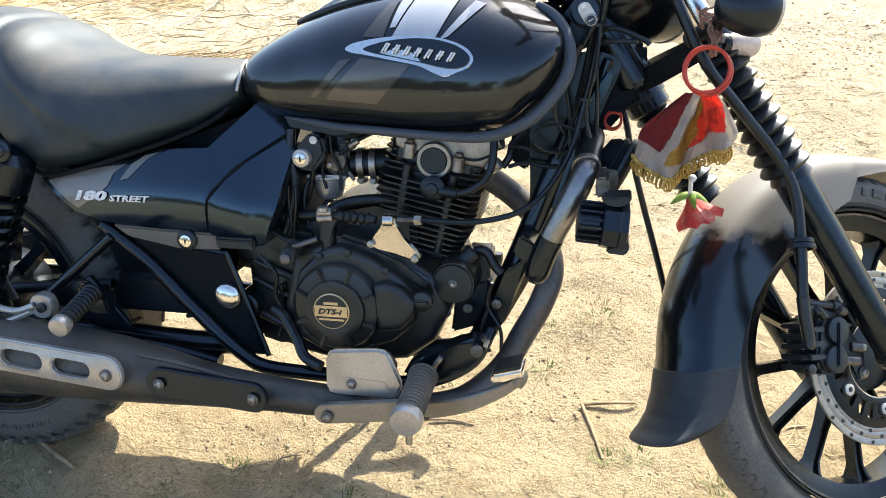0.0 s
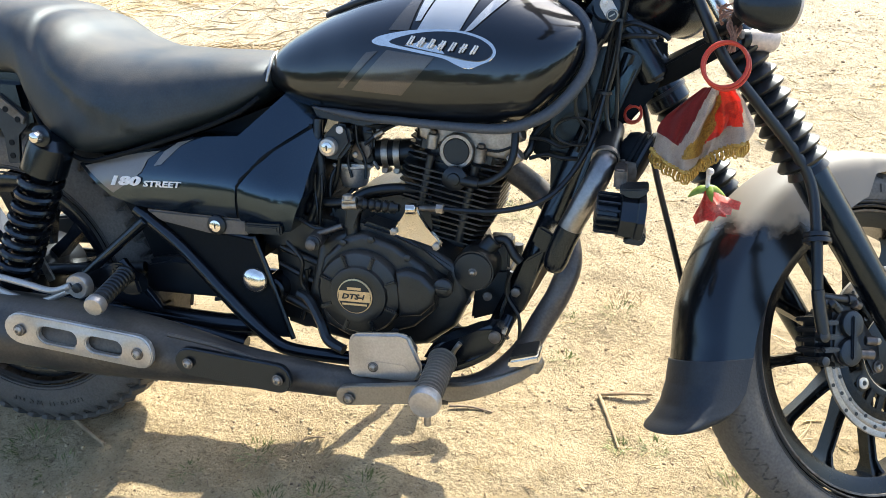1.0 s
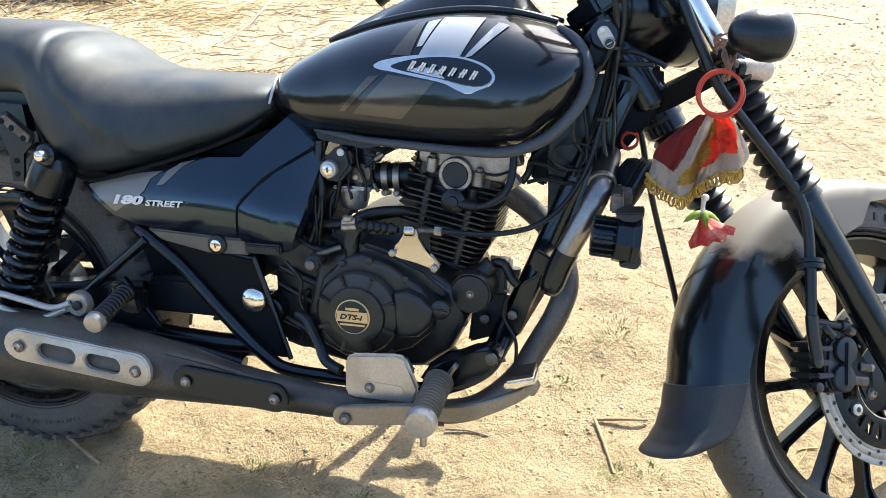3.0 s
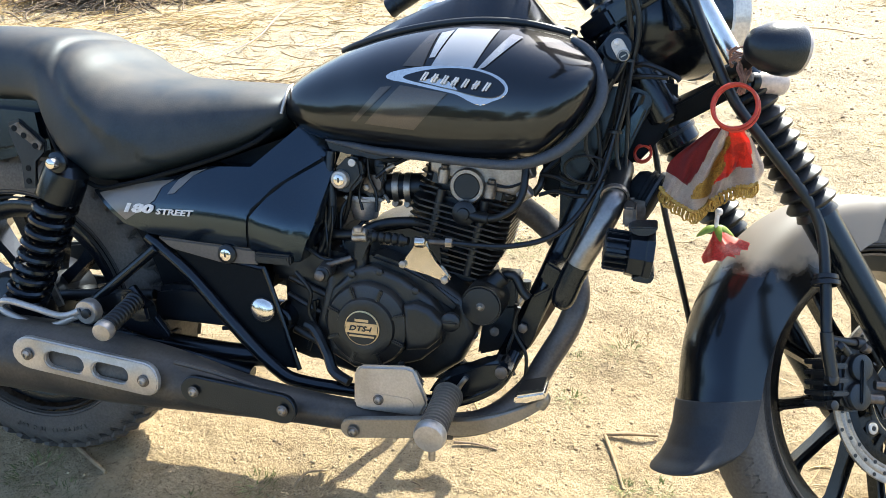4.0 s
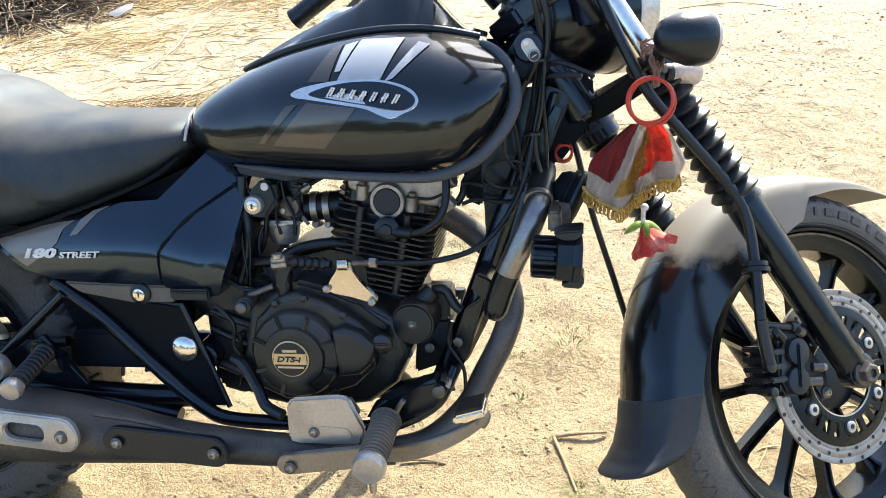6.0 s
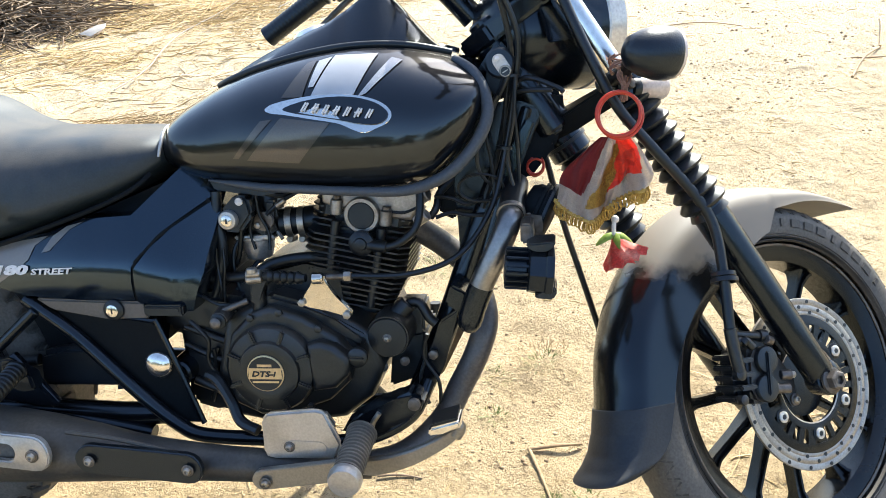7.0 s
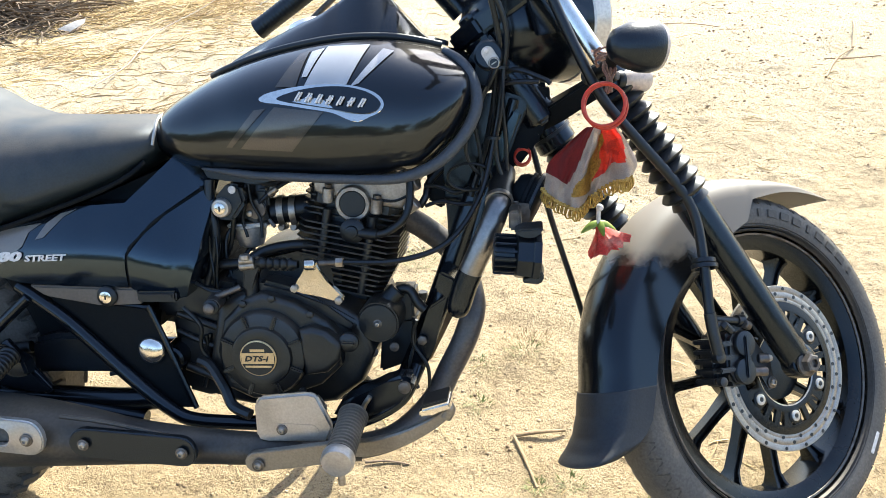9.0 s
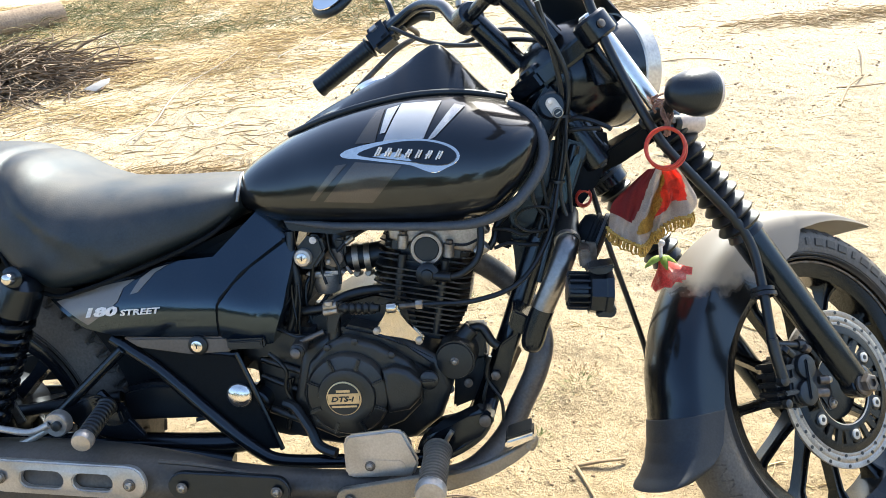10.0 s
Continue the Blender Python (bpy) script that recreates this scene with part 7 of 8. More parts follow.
gx = axis(-900, 900, -1.6, 2.6, 0.0095, 1.05)
gy = axis(-900, 900, -0.5, 2.6, 0.0095, 1.05)
X, Y = np.meshgrid(gx, gy)
Z = ground_z(X, Y)
far = np.clip((np.hypot(X, Y) - 12) / 30, 0, 1)
Z = Z * (1 - far)
nx, ny = len(gx), len(gy)
me = bpy.data.meshes.new("ground")
me.vertices.add(nx * ny)
me.vertices.foreach_set("co", np.stack([X, Y, Z], -1).ravel())
i, j = np.meshgrid(np.arange(nx - 1), np.arange(ny - 1))
a = (j * nx + i).ravel()
quads = np.stack([a, a + 1, a + nx + 1, a + nx], -1)
me.loops.add(quads.size)
me.loops.foreach_set("vertex_index", quads.ravel())
me.polygons.add(len(quads))
me.polygons.foreach_set("loop_start", np.arange(0, quads.size, 4))
me.polygons.foreach_set("use_smooth", np.ones(len(quads), bool))
me.update(calc_edges=True)


def soil_material():
    m = bpy.data.materials.new("sandy_soil")
    m.use_nodes = True
    N, L = m.node_tree.nodes, m.node_tree.links
    b = N["Principled BSDF"]
    b.inputs["Roughness"].default_value = 0.95
    b.inputs["Specular IOR Level"].default_value = 0.15
    co = N.new("ShaderNodeTexCoord")
    def nz(sc, det, rough=0.6):
        n = N.new("ShaderNodeTexNoise")
        n.inputs["Scale"].default_value, n.inputs["Detail"].default_value, n.inputs["Roughness"].default_value = sc, det, rough
        L.new(co.outputs["Object"], n.inputs["Vector"])
        return n.outputs["Fac"]
    def rng(src, lo, hi, a=0.0, c=1.0):
        r = N.new("ShaderNodeMapRange")
        for k, v in enumerate((lo, hi, a, c)):
            r.inputs[k + 1].default_value = v
        L.new(src, r.inputs[0])
        return r.outputs[0]
    def mixc(f, c1, c2, kind="MIX"):
        x = N.new("ShaderNodeMix")
        x.data_type, x.blend_type = "RGBA", kind
        for s, v in ((x.inputs[0], f), (x.inputs[6], c1), (x.inputs[7], c2)):
            if isinstance(v, float):
                s.default_value = v
            elif isinstance(v, tuple):
                s.default_value = (*v, 1)
            else:
                L.new(v, s)
        return x.outputs[2]
    col = mixc(rng(nz(1.3, 4), 0.35, 0.65), (0.575, 0.448, 0.266), (0.645, 0.524, 0.336))
    col = mixc(rng(nz(3.2, 7, 0.65), 0.50, 0.72), col, (0.48, 0.365, 0.211))
    col = mixc(rng(nz(11, 7, 0.7), 0.50, 0.70), col, (0.45, 0.345, 0.201))
    col = mixc(rng(nz(60, 6, 0.75), 0.54, 0.71), col, (0.25, 0.18, 0.112))
    col = mixc(rng(nz(190, 5, 0.75), 0.575, 0.64), col, (0.14, 0.095, 0.055))
    col = mixc(rng(nz(330, 3), 0.60, 0.72), col, (0.70, 0.61, 0.47))
    # Soil whitens with y: the glare on far sand is mixed into its colour.
    sep = N.new("ShaderNodeSeparateXYZ")
    L.new(co.outputs["Object"], sep.inputs[0])
    wob = N.new("ShaderNodeMath")
    wob.operation = "MULTIPLY_ADD"
    L.new(nz(1.7, 5), wob.inputs[0])
    wob.inputs[1].default_value = 1.6
    L.new(sep.outputs[1], wob.inputs[2])
    col = mixc(rng(wob.outputs[0], 0.8, 3.6, 0.0, 0.55), col, (0.70, 0.625, 0.475))
    L.new(col, b.inputs["Base Color"])
    add = N.new("ShaderNodeMath")
    add.operation = "MULTIPLY_ADD"
    L.new(nz(170, 6, 0.75), add.inputs[0])
    add.inputs[1].default_value = 0.5
    L.new(nz(45, 6, 0.7), add.inputs[2])
    bp = N.new("ShaderNodeBump")
    bp.inputs["Strength"].default_value, bp.inputs["Distance"].default_value = 1.0, 0.022
    L.new(add.outputs[0], bp.inputs["Height"])
    L.new(bp.outputs[0], b.inputs["Normal"])
    return m


me.materials.append(soil_material())
ground = tagged(new("ground", me), "pale dry sandy soil with crumbs and footprints", "ground", kind="structure")


def gz(x, y):
    return float(ground_z(x, y))


# ---- litter ----
M_STRAW = mat("dry_straw", (0.57, 0.425, 0.20), 0.6, second=(0.68, 0.54, 0.30), scale=2.5, fine=(60, 0.25))
M_STRAWD = mat("weathered_straw", (0.37, 0.27, 0.14), 0.7, second=(0.48, 0.37, 0.21), scale=2.5, fine=(60, 0.25))
M_TWIG = mat("grey_brown_twig", (0.20, 0.145, 0.095), 0.8, second=(0.30, 0.23, 0.16), scale=12, fine=(120, 0.25), bump=(0.3, 120))
M_CHAFF = mat("brown_chaff", (0.27, 0.19, 0.11), 0.8, second=(0.40, 0.30, 0.19), scale=6, fine=(120, 0.25))
M_GRASS = mat("dry_green_grass", (0.10, 0.12, 0.035), 0.6, second=(0.24, 0.20, 0.08), scale=6, fine=(80, 0.3))
M_BARK = mat("pale_cut_log_bark", (0.36, 0.27, 0.19), 0.85, second=(0.25, 0.18, 0.12), scale=7, fine=(60, 0.25), bump=(0.5, 40))
M_PEBBLE = mat("soil_crumbs", (0.38, 0.29, 0.19), 0.95, second=(0.25, 0.18, 0.115), scale=20, fine=(200, 0.25))


def strands(name, where, count, length, width, material, seed, curl=0.5, rise=0.25):
    """Many thin three-sided straws lying about; where(x, y) gives the density and the heap height within box."""
    rs = np.random.RandomState(seed)
    (x0, x1, y0, y1), dens, heap = where
    px, py = np.empty(0), np.empty(0)
    while len(px) < count:
        x, y = rs.uniform(x0, x1, count * 4), rs.uniform(y0, y1, count * 4)
        ok = rs.rand(count * 4) < dens(x, y)
        px, py = np.append(px, x[ok]), np.append(py, y[ok])
    px, py = px[:count], py[:count]
    ln = length * (0.4 + 1.2 * rs.rand(count))
    w = width * (0.6 + 0.9 * rs.rand(count))
    az = rs.rand(count) * 2 * math.pi
    bend = (rs.rand(count) - 0.5) * 2 * curl
    el = (rs.rand(count) - 0.35) * rise
    pz = ground_z(px, py) + heap * rs.rand(count) * dens(px, py) + 0.003
    n, rows = 5, []
    for k in range(n):
        s = max(0.25, 1 - 0.6 * abs(k / (n - 1) - 0.4))
        for q in range(3):
            t = 2 * math.pi * q / 3
            rows.append(np.stack([px - np.sin(az) * w * s * math.cos(t), py + np.cos(az) * w * s * math.cos(t), pz + w * s * math.sin(t)], -1))
        d = ln / (n - 1)
        px, py, pz = px + d * np.cos(az) * np.cos(el), py + d * np.sin(az) * np.cos(el), pz + d * np.sin(el)
        pz = np.maximum(pz, ground_z(px, py) + w)
        az = az + bend / (n - 1)
        el = el - rise * 0.5 * rs.rand(count)
    verts = np.stack(rows, 1).reshape(-1, 3)
    one = np.array([(3 * k + q, 3 * k + (q + 1) % 3, 3 * k + 3 + (q + 1) % 3, 3 * k + 3 + q) for k in range(n - 1) for q in range(3)])
    faces = (one[None] + (3 * n) * np.arange(count)[:, None, None]).reshape(-1, 4)
    return tagged(grid_mesh(name, verts, faces, material), kind="stuff")


def grid_mesh(name, verts, faces, material):
    m = bpy.data.meshes.new(name)
    m.vertices.add(len(verts))
    m.vertices.foreach_set("co", np.asarray(verts, float).ravel())
    m.loops.add(faces.size)
    m.loops.foreach_set("vertex_index", faces.ravel())
    m.polygons.add(len(faces))
    m.polygons.foreach_set("loop_start", np.arange(0, faces.size, faces.shape[1]))
    m.polygons.foreach_set("use_smooth", np.ones(len(faces), bool))
    m.update(calc_edges=True)
    m.materials.append(material)
    return new(name, m)


def straw_density(x, y):
    """Thick to the back left, thinning towards the motorcycle in ragged wisps."""
    edge = 2.5 + 0.55 * (x + 1.6) + 0.9 * (value_noise(x * 0.9 + 40, y * 0.9, 21) - 0.5)
    d = np.clip((y - edge) / 1.6, 0, 1) * np.where(x < -0.2, 1, 0.35)
    return d * (0.12 + 0.88 * np.clip(value_noise(x * 2.2 + 40, y * 2.2, 22) - 0.30, 0, 1) / 0.7)


FIELD = ((-6.5, 1.2, 1.6, 8.5), straw_density, 0.03)
tagged(strands("straw_litter", FIELD, 24000, 0.17, 0.0022, M_STRAW, 31, curl=1.2), "golden dry straw strewn thickly over the soil", "straw")
tagged(strands("weathered_straw", FIELD, 12000, 0.14, 0.0019, M_STRAWD, 32, curl=1.5), "brown weathered straw strewn over the soil", "straw")
SPARSE = ((-1.5, 4.0, 0.2, 7.0), lambda x, y: 0.15 + 0.85 * np.clip(value_noise(x * 1.7 + 40, y * 1.7, 23) - 0.45, 0, 1), 0.002)
tagged(strands("scattered_straw", SPARSE, 2600, 0.055, 0.0014, M_STRAW, 33, curl=1.2, rise=0.12), "scattered thin straw stalks on the soil", "straw")
CHAFF = ((-1.2, 3.6, -0.35, 4.5), lambda x, y: 0.25 + 0.75 * np.clip(value_noise(x * 3.1 + 40, y * 3.1, 26) - 0.40, 0, 1) / 0.6, 0.001)
tagged(strands("brown_chaff", CHAFF, 5500, 0.015, 0.0009, M_CHAFF, 37, curl=0.8, rise=0.12), "short brown bits of chaff on the soil", "chaff")
tagged(strands("pale_chaff", CHAFF, 3500, 0.022, 0.0009, M_STRAW, 38, curl=0.8, rise=0.12), "short pale bits of straw on the soil", "chaff")
EDGE = ((-4.5, 0.6, 5.2, 10), lambda x, y: np.clip(value_noise(x * 1.1 + 40, y * 1.1, 24) - 0.25, 0, 1), 0.01)
tagged(strands("dry_grass", EDGE, 10000, 0.18, 0.0026, M_GRASS, 34, curl=0.8, rise=1.6), "half-dry green grass at the field edge", "grass")


WISP = ((-1.3, 0.2, 1.5, 2.9), lambda x, y: np.exp(-((x + 0.62) / 0.34) ** 2 - ((y - 2.12 - 0.15 * x) / 0.13) ** 2) + 0.02, 0.02)
tagged(strands("straw_wisps", WISP, 700, 0.16, 0.0022, M_STRAWD, 36, curl=2.0), "tangled wisps of brown straw on bare soil", "straw")


for k, (x, y, rx, ry, n) in enumerate(((2.0, 5.05, 0.50, 0.22, 800), (2.85, 4.0, 0.45, 0.13, 600), (1.55, 0.95, 0.10, 0.05, 60))):
    spot = ((x - 2 * rx, x + 2 * rx, y - 2 * ry, y + 2 * ry), lambda X, Y, x=x, y=y, rx=rx, ry=ry: np.exp(-((X - x) / rx) ** 2 - ((Y - y) / ry) ** 2), 0.02)
    tagged(strands("straw_wisps", spot, n, 0.13 if k < 2 else 0.05, 0.0022 if k < 2 else 0.0012, M_STRAWD, 60 + k, curl=2.0), "tangled wisps of brown straw on bare soil", "straw")


def crumbs(name, count, box_, size, material, seed, clump):
    """Loose soil crumbs: small faceted lumps, thicker in clumps."""
    rs = np.random.RandomState(seed)
    x0, x1, y0, y1 = box_
    px, py = np.empty(0), np.empty(0)
    while len(px) < count:
        x, y = rs.uniform(x0, x1, count * 3), rs.uniform(y0, y1, count * 3)
        ok = rs.rand(count * 3) < np.clip(value_noise(x * clump + 60, y * clump + 60, seed) - 0.35, 0.02, 1)
        px, py = np.append(px, x[ok]), np.append(py, y[ok])
    px, py = px[:count], py[:count]
    base = np.array([(1, 0, 0), (0, 1, 0), (-1, 0, 0), (0, -1, 0), (0, 0, 1), (0, 0, -1)], float)
    s = size * (0.35 + rs.rand(count) ** 3 * 2.2)
    v = base[None] * (0.6 + 0.8 * rs.rand(count, 6, 1)) * s[:, None, None] * np.array([1, 1, 0.7])
    a = rs.rand(count) * 6.28
    c, d = np.cos(a)[:, None], np.sin(a)[:, None]
    v = np.stack([v[..., 0] * c - v[..., 1] * d, v[..., 0] * d + v[..., 1] * c, v[..., 2]], -1)
    v = v + np.stack([px, py, ground_z(px, py) + 0.15 * s], -1)[:, None]
    f = np.array([(0, 1, 4), (1, 2, 4), (2, 3, 4), (3, 0, 4), (1, 0, 5), (2, 1, 5), (3, 2, 5), (0, 3, 5)])
    f = (f[None] + 6 * np.arange(count)[:, None, None]).reshape(-1, 3)
    return tagged(grid_mesh(name, v.reshape(-1, 3), f, material), kind="stuff")


M_CRUMBL = mat("pale_soil_crumbs", (0.50, 0.405, 0.26), 0.95, second=(0.40, 0.31, 0.19), scale=20, fine=(200, 0.25))
tagged(crumbs("soil_crumbs", 9000, (-0.9, 2.4, -0.4, 2.4), 0.0020, M_CRUMBL, 41, 5.0), "pale loose crumbs of dry soil", "soil crumbs")
tagged(crumbs("dark_soil_crumbs", 5000, (-0.9, 2.6, -0.4, 2.8), 0.0022, M_PEBBLE, 42, 4.0), "dark bits of soil and dung", "soil crumbs")
tagged(crumbs("far_soil_crumbs", 12000, (-2.0, 5.0, 1.6, 7.0), 0.0038, M_PEBBLE, 43, 2.0), "dark crumbs on the open soil", "soil crumbs")


def stick(pts, r, label, name="stick", material=None):
    pts = [Vector((x, y, gz(x, y) + h + r * 0.6)) for x, y, h in pts]
    ob = obj(name, tube(pts, lambda t: r * (1 - 0.35 * t), 8, 5), material or M_TWIG, None)
    return tagged(ob, label, "stick", "sticks on the soil")


M_STALK = mat("pale_dry_stalk", (0.42, 0.31, 0.18), 0.7, second=(0.28, 0.19, 0.11), scale=30, fine=(150, 0.2), bump=(0.3, 150))
stick([(1.080, 0.197, 0.004), (1.13, 0.208, 0.008), (1.178, 0.222, 0.004)], 0.0042, "short pale broken stalk lying on soil", "stick", M_STALK)
stick([(1.078, 0.196, 0.004), (1.100, 0.135, 0.002), (1.122, 0.070, 0.0)], 0.0036, "short split stalk lying on soil", "stick", M_STALK)
stick([(0.040, -0.030, 0.002), (0.10, -0.062, 0.002), (0.155, -0.088, 0.0)], 0.0050, "pale twig beside the rear tyre", "stick", M_STALK)
stick([(0.795, 0.118, 0.004), (0.84, 0.121, 0.002), (0.880, 0.118, 0.0)], 0.0026, "thin brown twig under the engine", "stick")
stick([(0.600, -0.148, 0.002), (0.635, -0.150, 0.004), (0.685, -0.152, 0.0)], 0.0030, "pale twig in the shade", "stick", M_STALK)
stick([(0.905, -0.085, 0.002), (0.915, -0.12, 0.004), (0.897, -0.165, 0.0)], 0.0022, "thin curled straw stalk", "stick", M_STALK)
stick([(0.530, -0.055, 0.002), (0.545, -0.02, 0.012), (0.575, 0.005, 0.002)], 0.0026, "thin bent twig on soil", "stick", M_STALK)
stick([(1.30, -0.02, 0.002), (1.36, -0.005, 0.004), (1.42, 0.012, 0.0)], 0.003, "thin brown twig beside the front tyre", "stick")
stick([(1.33, -0.04, 0.002), (1.335, -0.01, 0.012), (1.35, 0.03, 0.0)], 0.0022, "thin brown twig beside the front tyre", "stick")
stick([(2.30, 2.30, 0.004), (2.42, 2.55, 0.004), (2.55, 2.74, 0.0)], 0.0055, "thin grey twig on open soil", "stick", M_STALK)
stick([(2.55, 2.74, 0.004), (2.62, 2.95, 0.03), (2.70, 3.20, 0.0)], 0.0050, "thin grey twig on open soil", "stick", M_STALK)
stick([(2.38, 2.58, 0.004), (2.50, 2.57, 0.004), (2.62, 2.60, 0.0)], 0.0040, "thin grey twig on open soil", "stick", M_STALK)
stick([(1.62, 3.30, 0.004), (1.9, 3.32, 0.006), (2.15, 3.20, 0.0)], 0.0028, "long thin twig on open soil", "stick", M_STALK)


def tuft(x, y, r, n, hgt, seed, dry):
    rs = random.Random(seed)
    bm = bmesh.new()
    for _ in range(n):
        a, d = rs.uniform(0, 6.28), r * math.sqrt(rs.random())
        bx, by = x + d * math.cos(a), y + d * math.sin(a)
        h, w = 0.6 * hgt * rs.uniform(0.5, 1.2), rs.uniform(0.0006, 0.0012)
        l = a + rs.uniform(-0.8, 0.8)
        k = Vector((math.cos(l), math.sin(l), 0))
        s = Vector((-k.y, k.x, 0)) * w
        z = gz(bx, by)
        p0, p1, p2 = Vector((bx, by, z)), Vector((bx, by, z + h * 0.40)) + k * h * 0.5, Vector((bx, by, z + h * rs.uniform(0.2, 0.6))) + k * h * rs.uniform(1.0, 1.6)
        v = [bm.verts.new(q) for q in (p0 - s, p0 + s, p1 + s * 0.8, p1 - s * 0.8, p2)]
        bm.faces.new(v[:4])
        bm.faces.new((v[3], v[2], v[4]))
    return tagged(obj("grass_tuft", bm, M_STRAWD if dry else M_GREEN, None, normals=False), "dry brown grass tuft on sandy soil" if dry else "small green grass tuft on sandy soil", "grass tuft", "grass tufts on the soil")


M_GREEN = mat("green_grass_blades", (0.13, 0.17, 0.045), 0.6, second=(0.30, 0.27, 0.10), scale=40, fine=(120, 0.3))
for k, (x, y, r, n, h, dry) in enumerate(((0.46, -0.055, 0.035, 70, 0.026, 0), (0.687, -0.097, 0.035, 70, 0.022, 0), (0.614, -0.135, 0.028, 50, 0.022, 0), (0.805, 0.885, 0.05, 90, 0.03, 0), (1.10, 0.49, 0.07, 150, 0.032, 1), (1.10, 0.47, 0.04, 40, 0.03, 0),
                                           (0.999, 0.300, 0.03, 55, 0.022, 0), (1.335, 0.0, 0.05, 90, 0.035, 0), (1.33, 0.01, 0.06, 90, 0.04, 1), (1.121, 0.074, 0.018, 50, 0.02, 0), (0.872, -0.138, 0.03, 45, 0.018, 1), (1.184, 0.085, 0.025, 45, 0.02, 0), (0.01, -0.11, 0.05, 80, 0.03, 0),
                                           (0.555, -0.048, 0.05, 110, 0.035, 1), (1.00, 0.42, 0.03, 40, 0.02, 0), (0.10, -0.16, 0.04, 50, 0.02, 0), (0.54, -0.17, 0.04, 60, 0.022, 0), (0.63, 0.10, 0.04, 60, 0.014, 1), (0.35, -0.12, 0.03, 40, 0.016, 0))):
    tuft(x, y, r, n, h, 100 + k, dry)

# far litter: log, brush pile, paper, white strip
def log(a, b, r):
    bm = bmesh.new()
    a, b = Vector(a), Vector(b)
    d = (b - a).normalized()
    u = d.orthogonal().normalized()
    w = d.cross(u)
    rings = []
    for i in range(29):
        t = i / 28
        rings.append([a.lerp(b, t) + (r * (1 + 0.05 * math.sin(7 * t) + 0.03 * math.sin(5 * g + 9 * t) + 0.015 * math.sin(11 * g - 20 * t))) * (math.cos(g) * u + math.sin(g) * w) for g in (2 * math.pi * k / 28 for k in range(28))])
    rings_to(bm, rings)
    return bm


tagged(obj("log", log((-3.46, 6.62, 0.12), (-5.0, 5.0, 0.13), 0.122), M_BARK, None), "pale debarked log lying at the field edge", "log")
M_BRUSH = mat("dry_grey_stems", (0.22, 0.165, 0.11), 0.8, second=(0.11, 0.08, 0.055), scale=5, fine=(100, 0.3))
PILE = ((-3.9, -1.5, 2.9, 5.4), lambda x, y: np.exp(-((x + 2.62) / 0.44) ** 2 - ((y - 4.12) / 0.36) ** 2), 0.24)
tagged(strands("brush_pile", PILE, 2200, 0.34, 0.0062, M_BRUSH, 51, curl=2.6, rise=0.9), "heap of dry grey-brown sticks and stems", "brush pile")
M_PAPER = mat("white_paper", (0.75, 0.75, 0.74), 0.8, fine=(200, 0.05))
bm = bmesh.new()
pz = gz(-1.72, 3.80)
pts = [(-1.81, 3.76, 0.03), (-1.72, 3.74, 0.015), (-1.64, 3.79, 0.05), (-1.65, 3.84, 0.07), (-1.73, 3.85, 0.055)]
vs = [bm.verts.new((x, y, pz + z)) for x, y, z in pts] + [bm.verts.new((-1.72, 3.80, pz + 0.060))]
for i in range(5):
    bm.faces.new((vs[i], vs[(i + 1) % 5], vs[5]))
bmesh.ops.solidify(bm, geom=bm.faces[:], thickness=0.003)
tagged(obj("paper_scrap", bm, M_PAPER, None), "crumpled scrap of white paper on straw", "paper")
M_STRIP = mat("white_plastic_strip", (0.72, 0.70, 0.66), 0.5, fine=(100, 0.1))
for pts, nm in (([(-1.00, 2.62), (-0.99, 2.95), (-1.05, 3.3), (-1.09, 3.65), (-1.02, 4.1), (-0.98, 4.4)], "long white plastic strip lying on straw"), ([(-0.62, 4.15), (-0.55, 4.35), (-0.50, 4.62), (-0.42, 4.95)], "short white plastic strip lying on straw")):
    p3 = [(x, y, gz(x, y) + 0.035) for x, y in pts]
    tagged(obj("plastic_strip", tube(p3, lambda t: 0.009 * (1 - 0.5 * t), 8, 5, flat=0.35), M_STRIP, None), nm, "plastic strip")


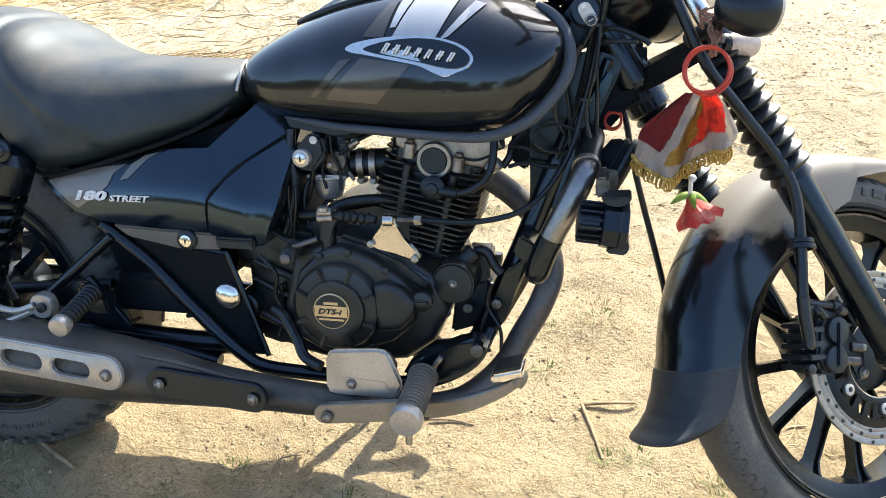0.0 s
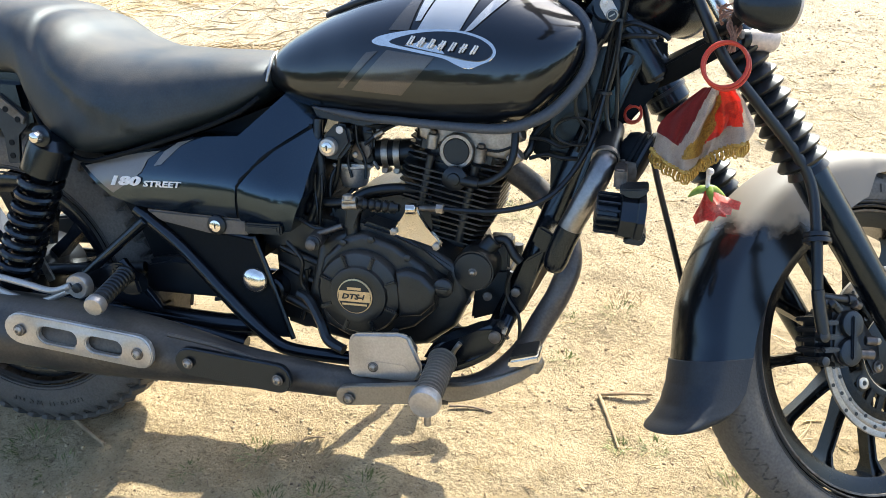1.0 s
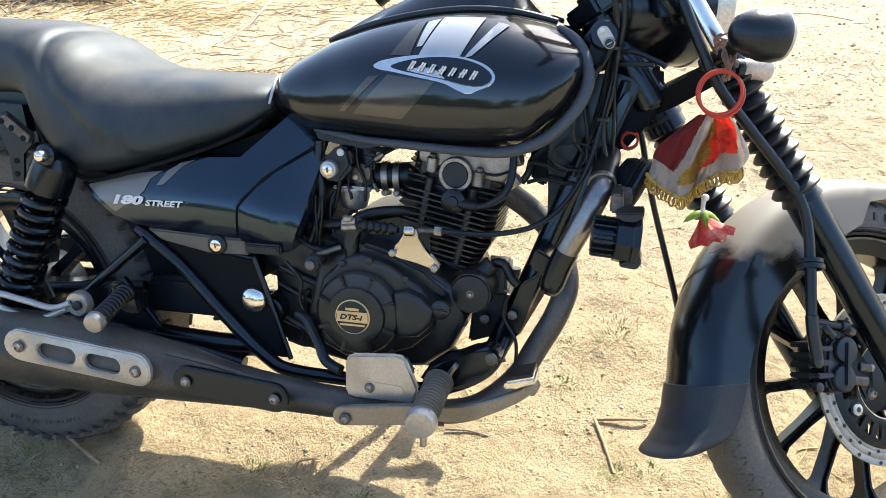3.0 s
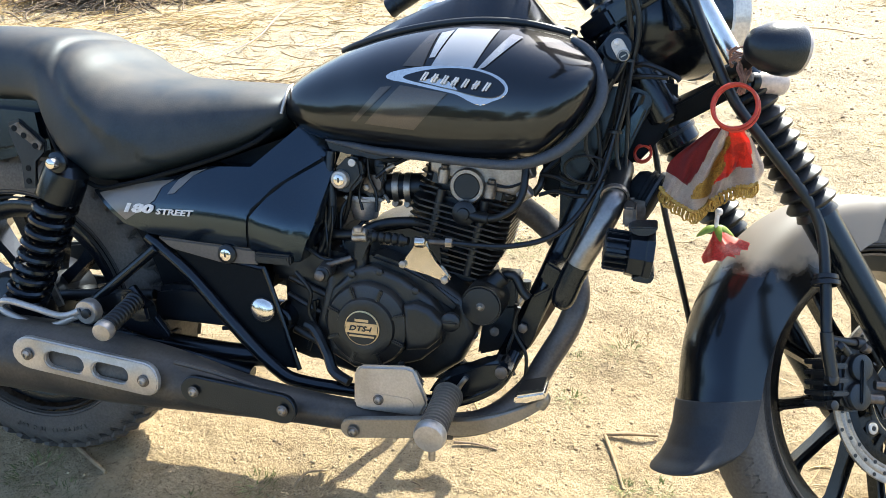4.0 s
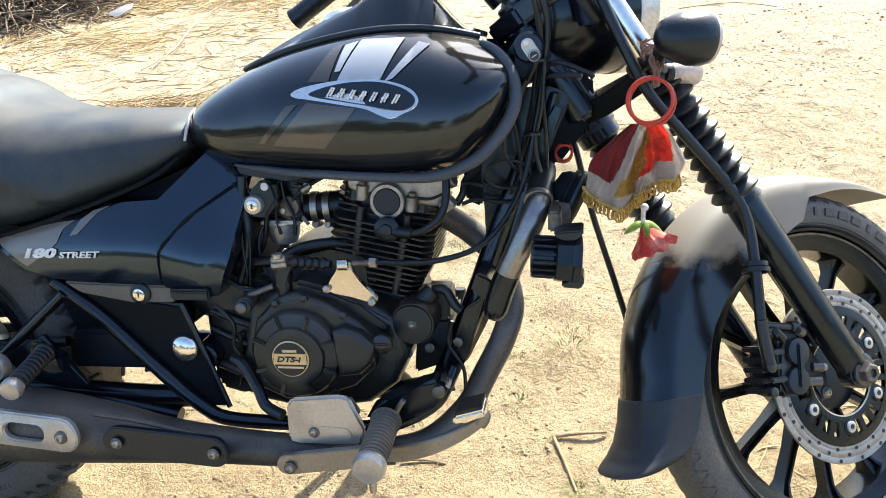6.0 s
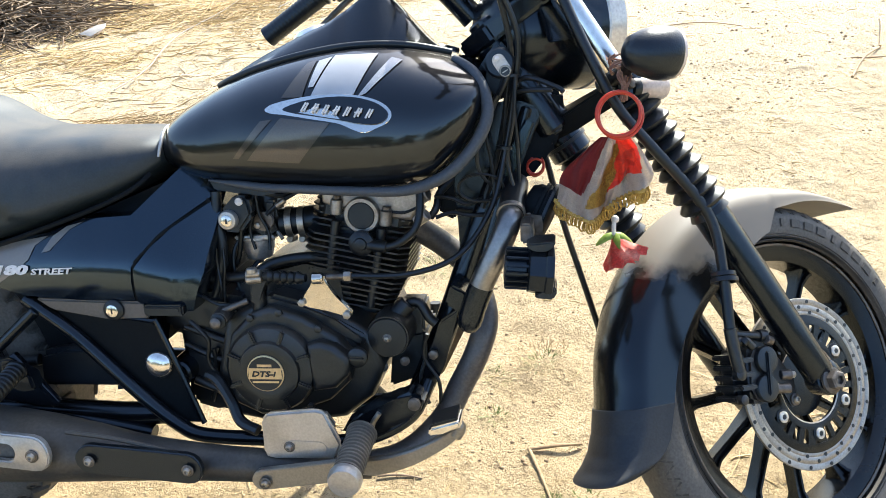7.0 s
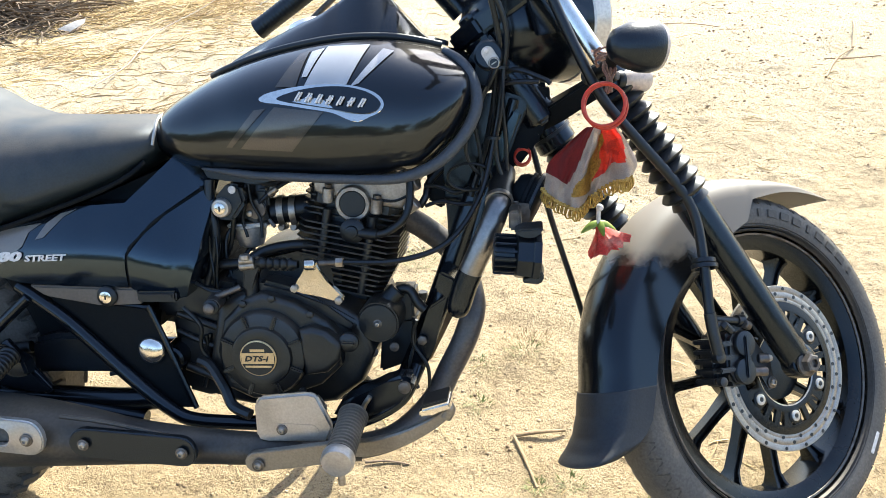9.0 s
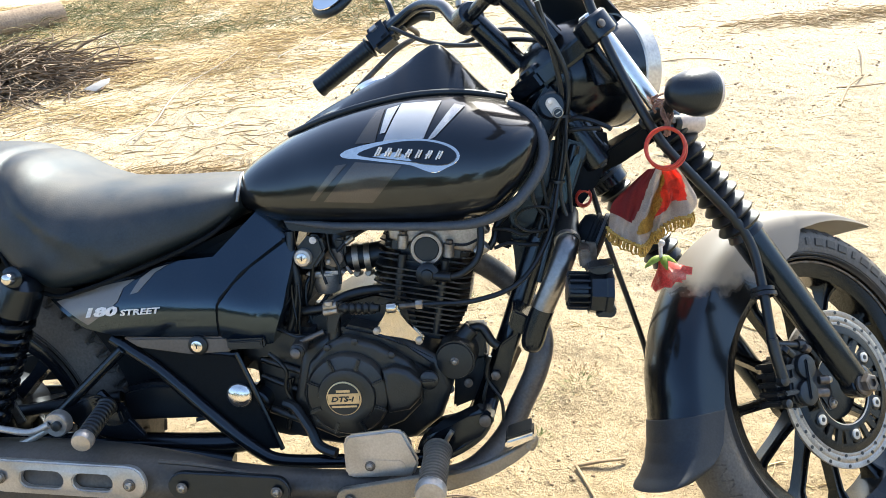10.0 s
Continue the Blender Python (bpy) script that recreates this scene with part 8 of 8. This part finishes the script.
# ---- trees on the side behind the camera, seen in the paint as a dark line ----
M_LEAF = mat("dusty_tree_leaves", (0.045, 0.065, 0.022), 0.55, second=(0.08, 0.09, 0.035), scale=1.5, fine=(30, 0.3))
M_TRUNK = mat("brown_tree_bark", (0.12, 0.09, 0.065), 0.9, second=(0.18, 0.14, 0.10), scale=6, fine=(40, 0.3), bump=(0.5, 20))


def tree(x, y, h, r, seed):
    rs = np.random.RandomState(seed)
    t = tagged(new("tree"), "dusty green broadleaf tree at the field edge", "tree", "trees along the field")
    t.location = (x, y, 0)
    bm = tube([(0, 0, -0.1), (0.1 * rs.randn(), 0.1 * rs.randn(), h * 0.3), (0.25 * rs.randn(), 0.25 * rs.randn(), h * 0.62)], lambda q: 0.17 * (1 - 0.65 * q), 10, 5)
    clumps = []
    for k in range(16):
        a, b = rs.rand() * 6.28, rs.rand()
        c = Vector((r * (0.25 + 0.75 * rs.rand()) * math.cos(a), r * (0.25 + 0.75 * rs.rand()) * math.sin(a), h * (0.30 + 0.62 * b)))
        clumps.append((c, r * (0.28 + 0.25 * rs.rand())))
        if k % 2 == 0:
            tube([(0, 0, h * (0.25 + 0.2 * b)), (c.x * 0.5, c.y * 0.5, (h * 0.4 + c.z) / 2), tuple(c)], lambda q: 0.05 * (1 - 0.7 * q), 6, 3, bm)
    part("trunk", bm, M_TRUNK, t)
    n = 190
    vs = []
    for c, cr in clumps:
        d = rs.randn(n, 3)
        d = d / np.linalg.norm(d, axis=1, keepdims=True) * (cr * rs.rand(n, 1) ** 0.4)
        o = np.array(c) + d
        u, v = rs.randn(n, 3), rs.randn(n, 3)
        u, v = 0.14 * u / np.linalg.norm(u, axis=1, keepdims=True), 0.08 * v / np.linalg.norm(v, axis=1, keepdims=True)
        vs.append(np.stack([o - u, o + v, o + u, o - v], 1))
    vs = np.concatenate(vs).reshape(-1, 3)
    crown = grid_mesh("crown", vs, np.arange(len(vs)).reshape(-1, 4), M_LEAF)
    crown.parent = t
    return t


for k in range(15):
    a = radians(-165 + 150 * k / 14 + 4 * math.sin(5 * k))
    d = 17 + 3.0 * math.sin(2.3 * k)
    tree(1.0 + d * math.cos(a), d * math.sin(a), 2.7 + 0.8 * math.sin(1.7 * k + 1), 2.1 + 0.4 * math.cos(3.1 * k), 300 + k)
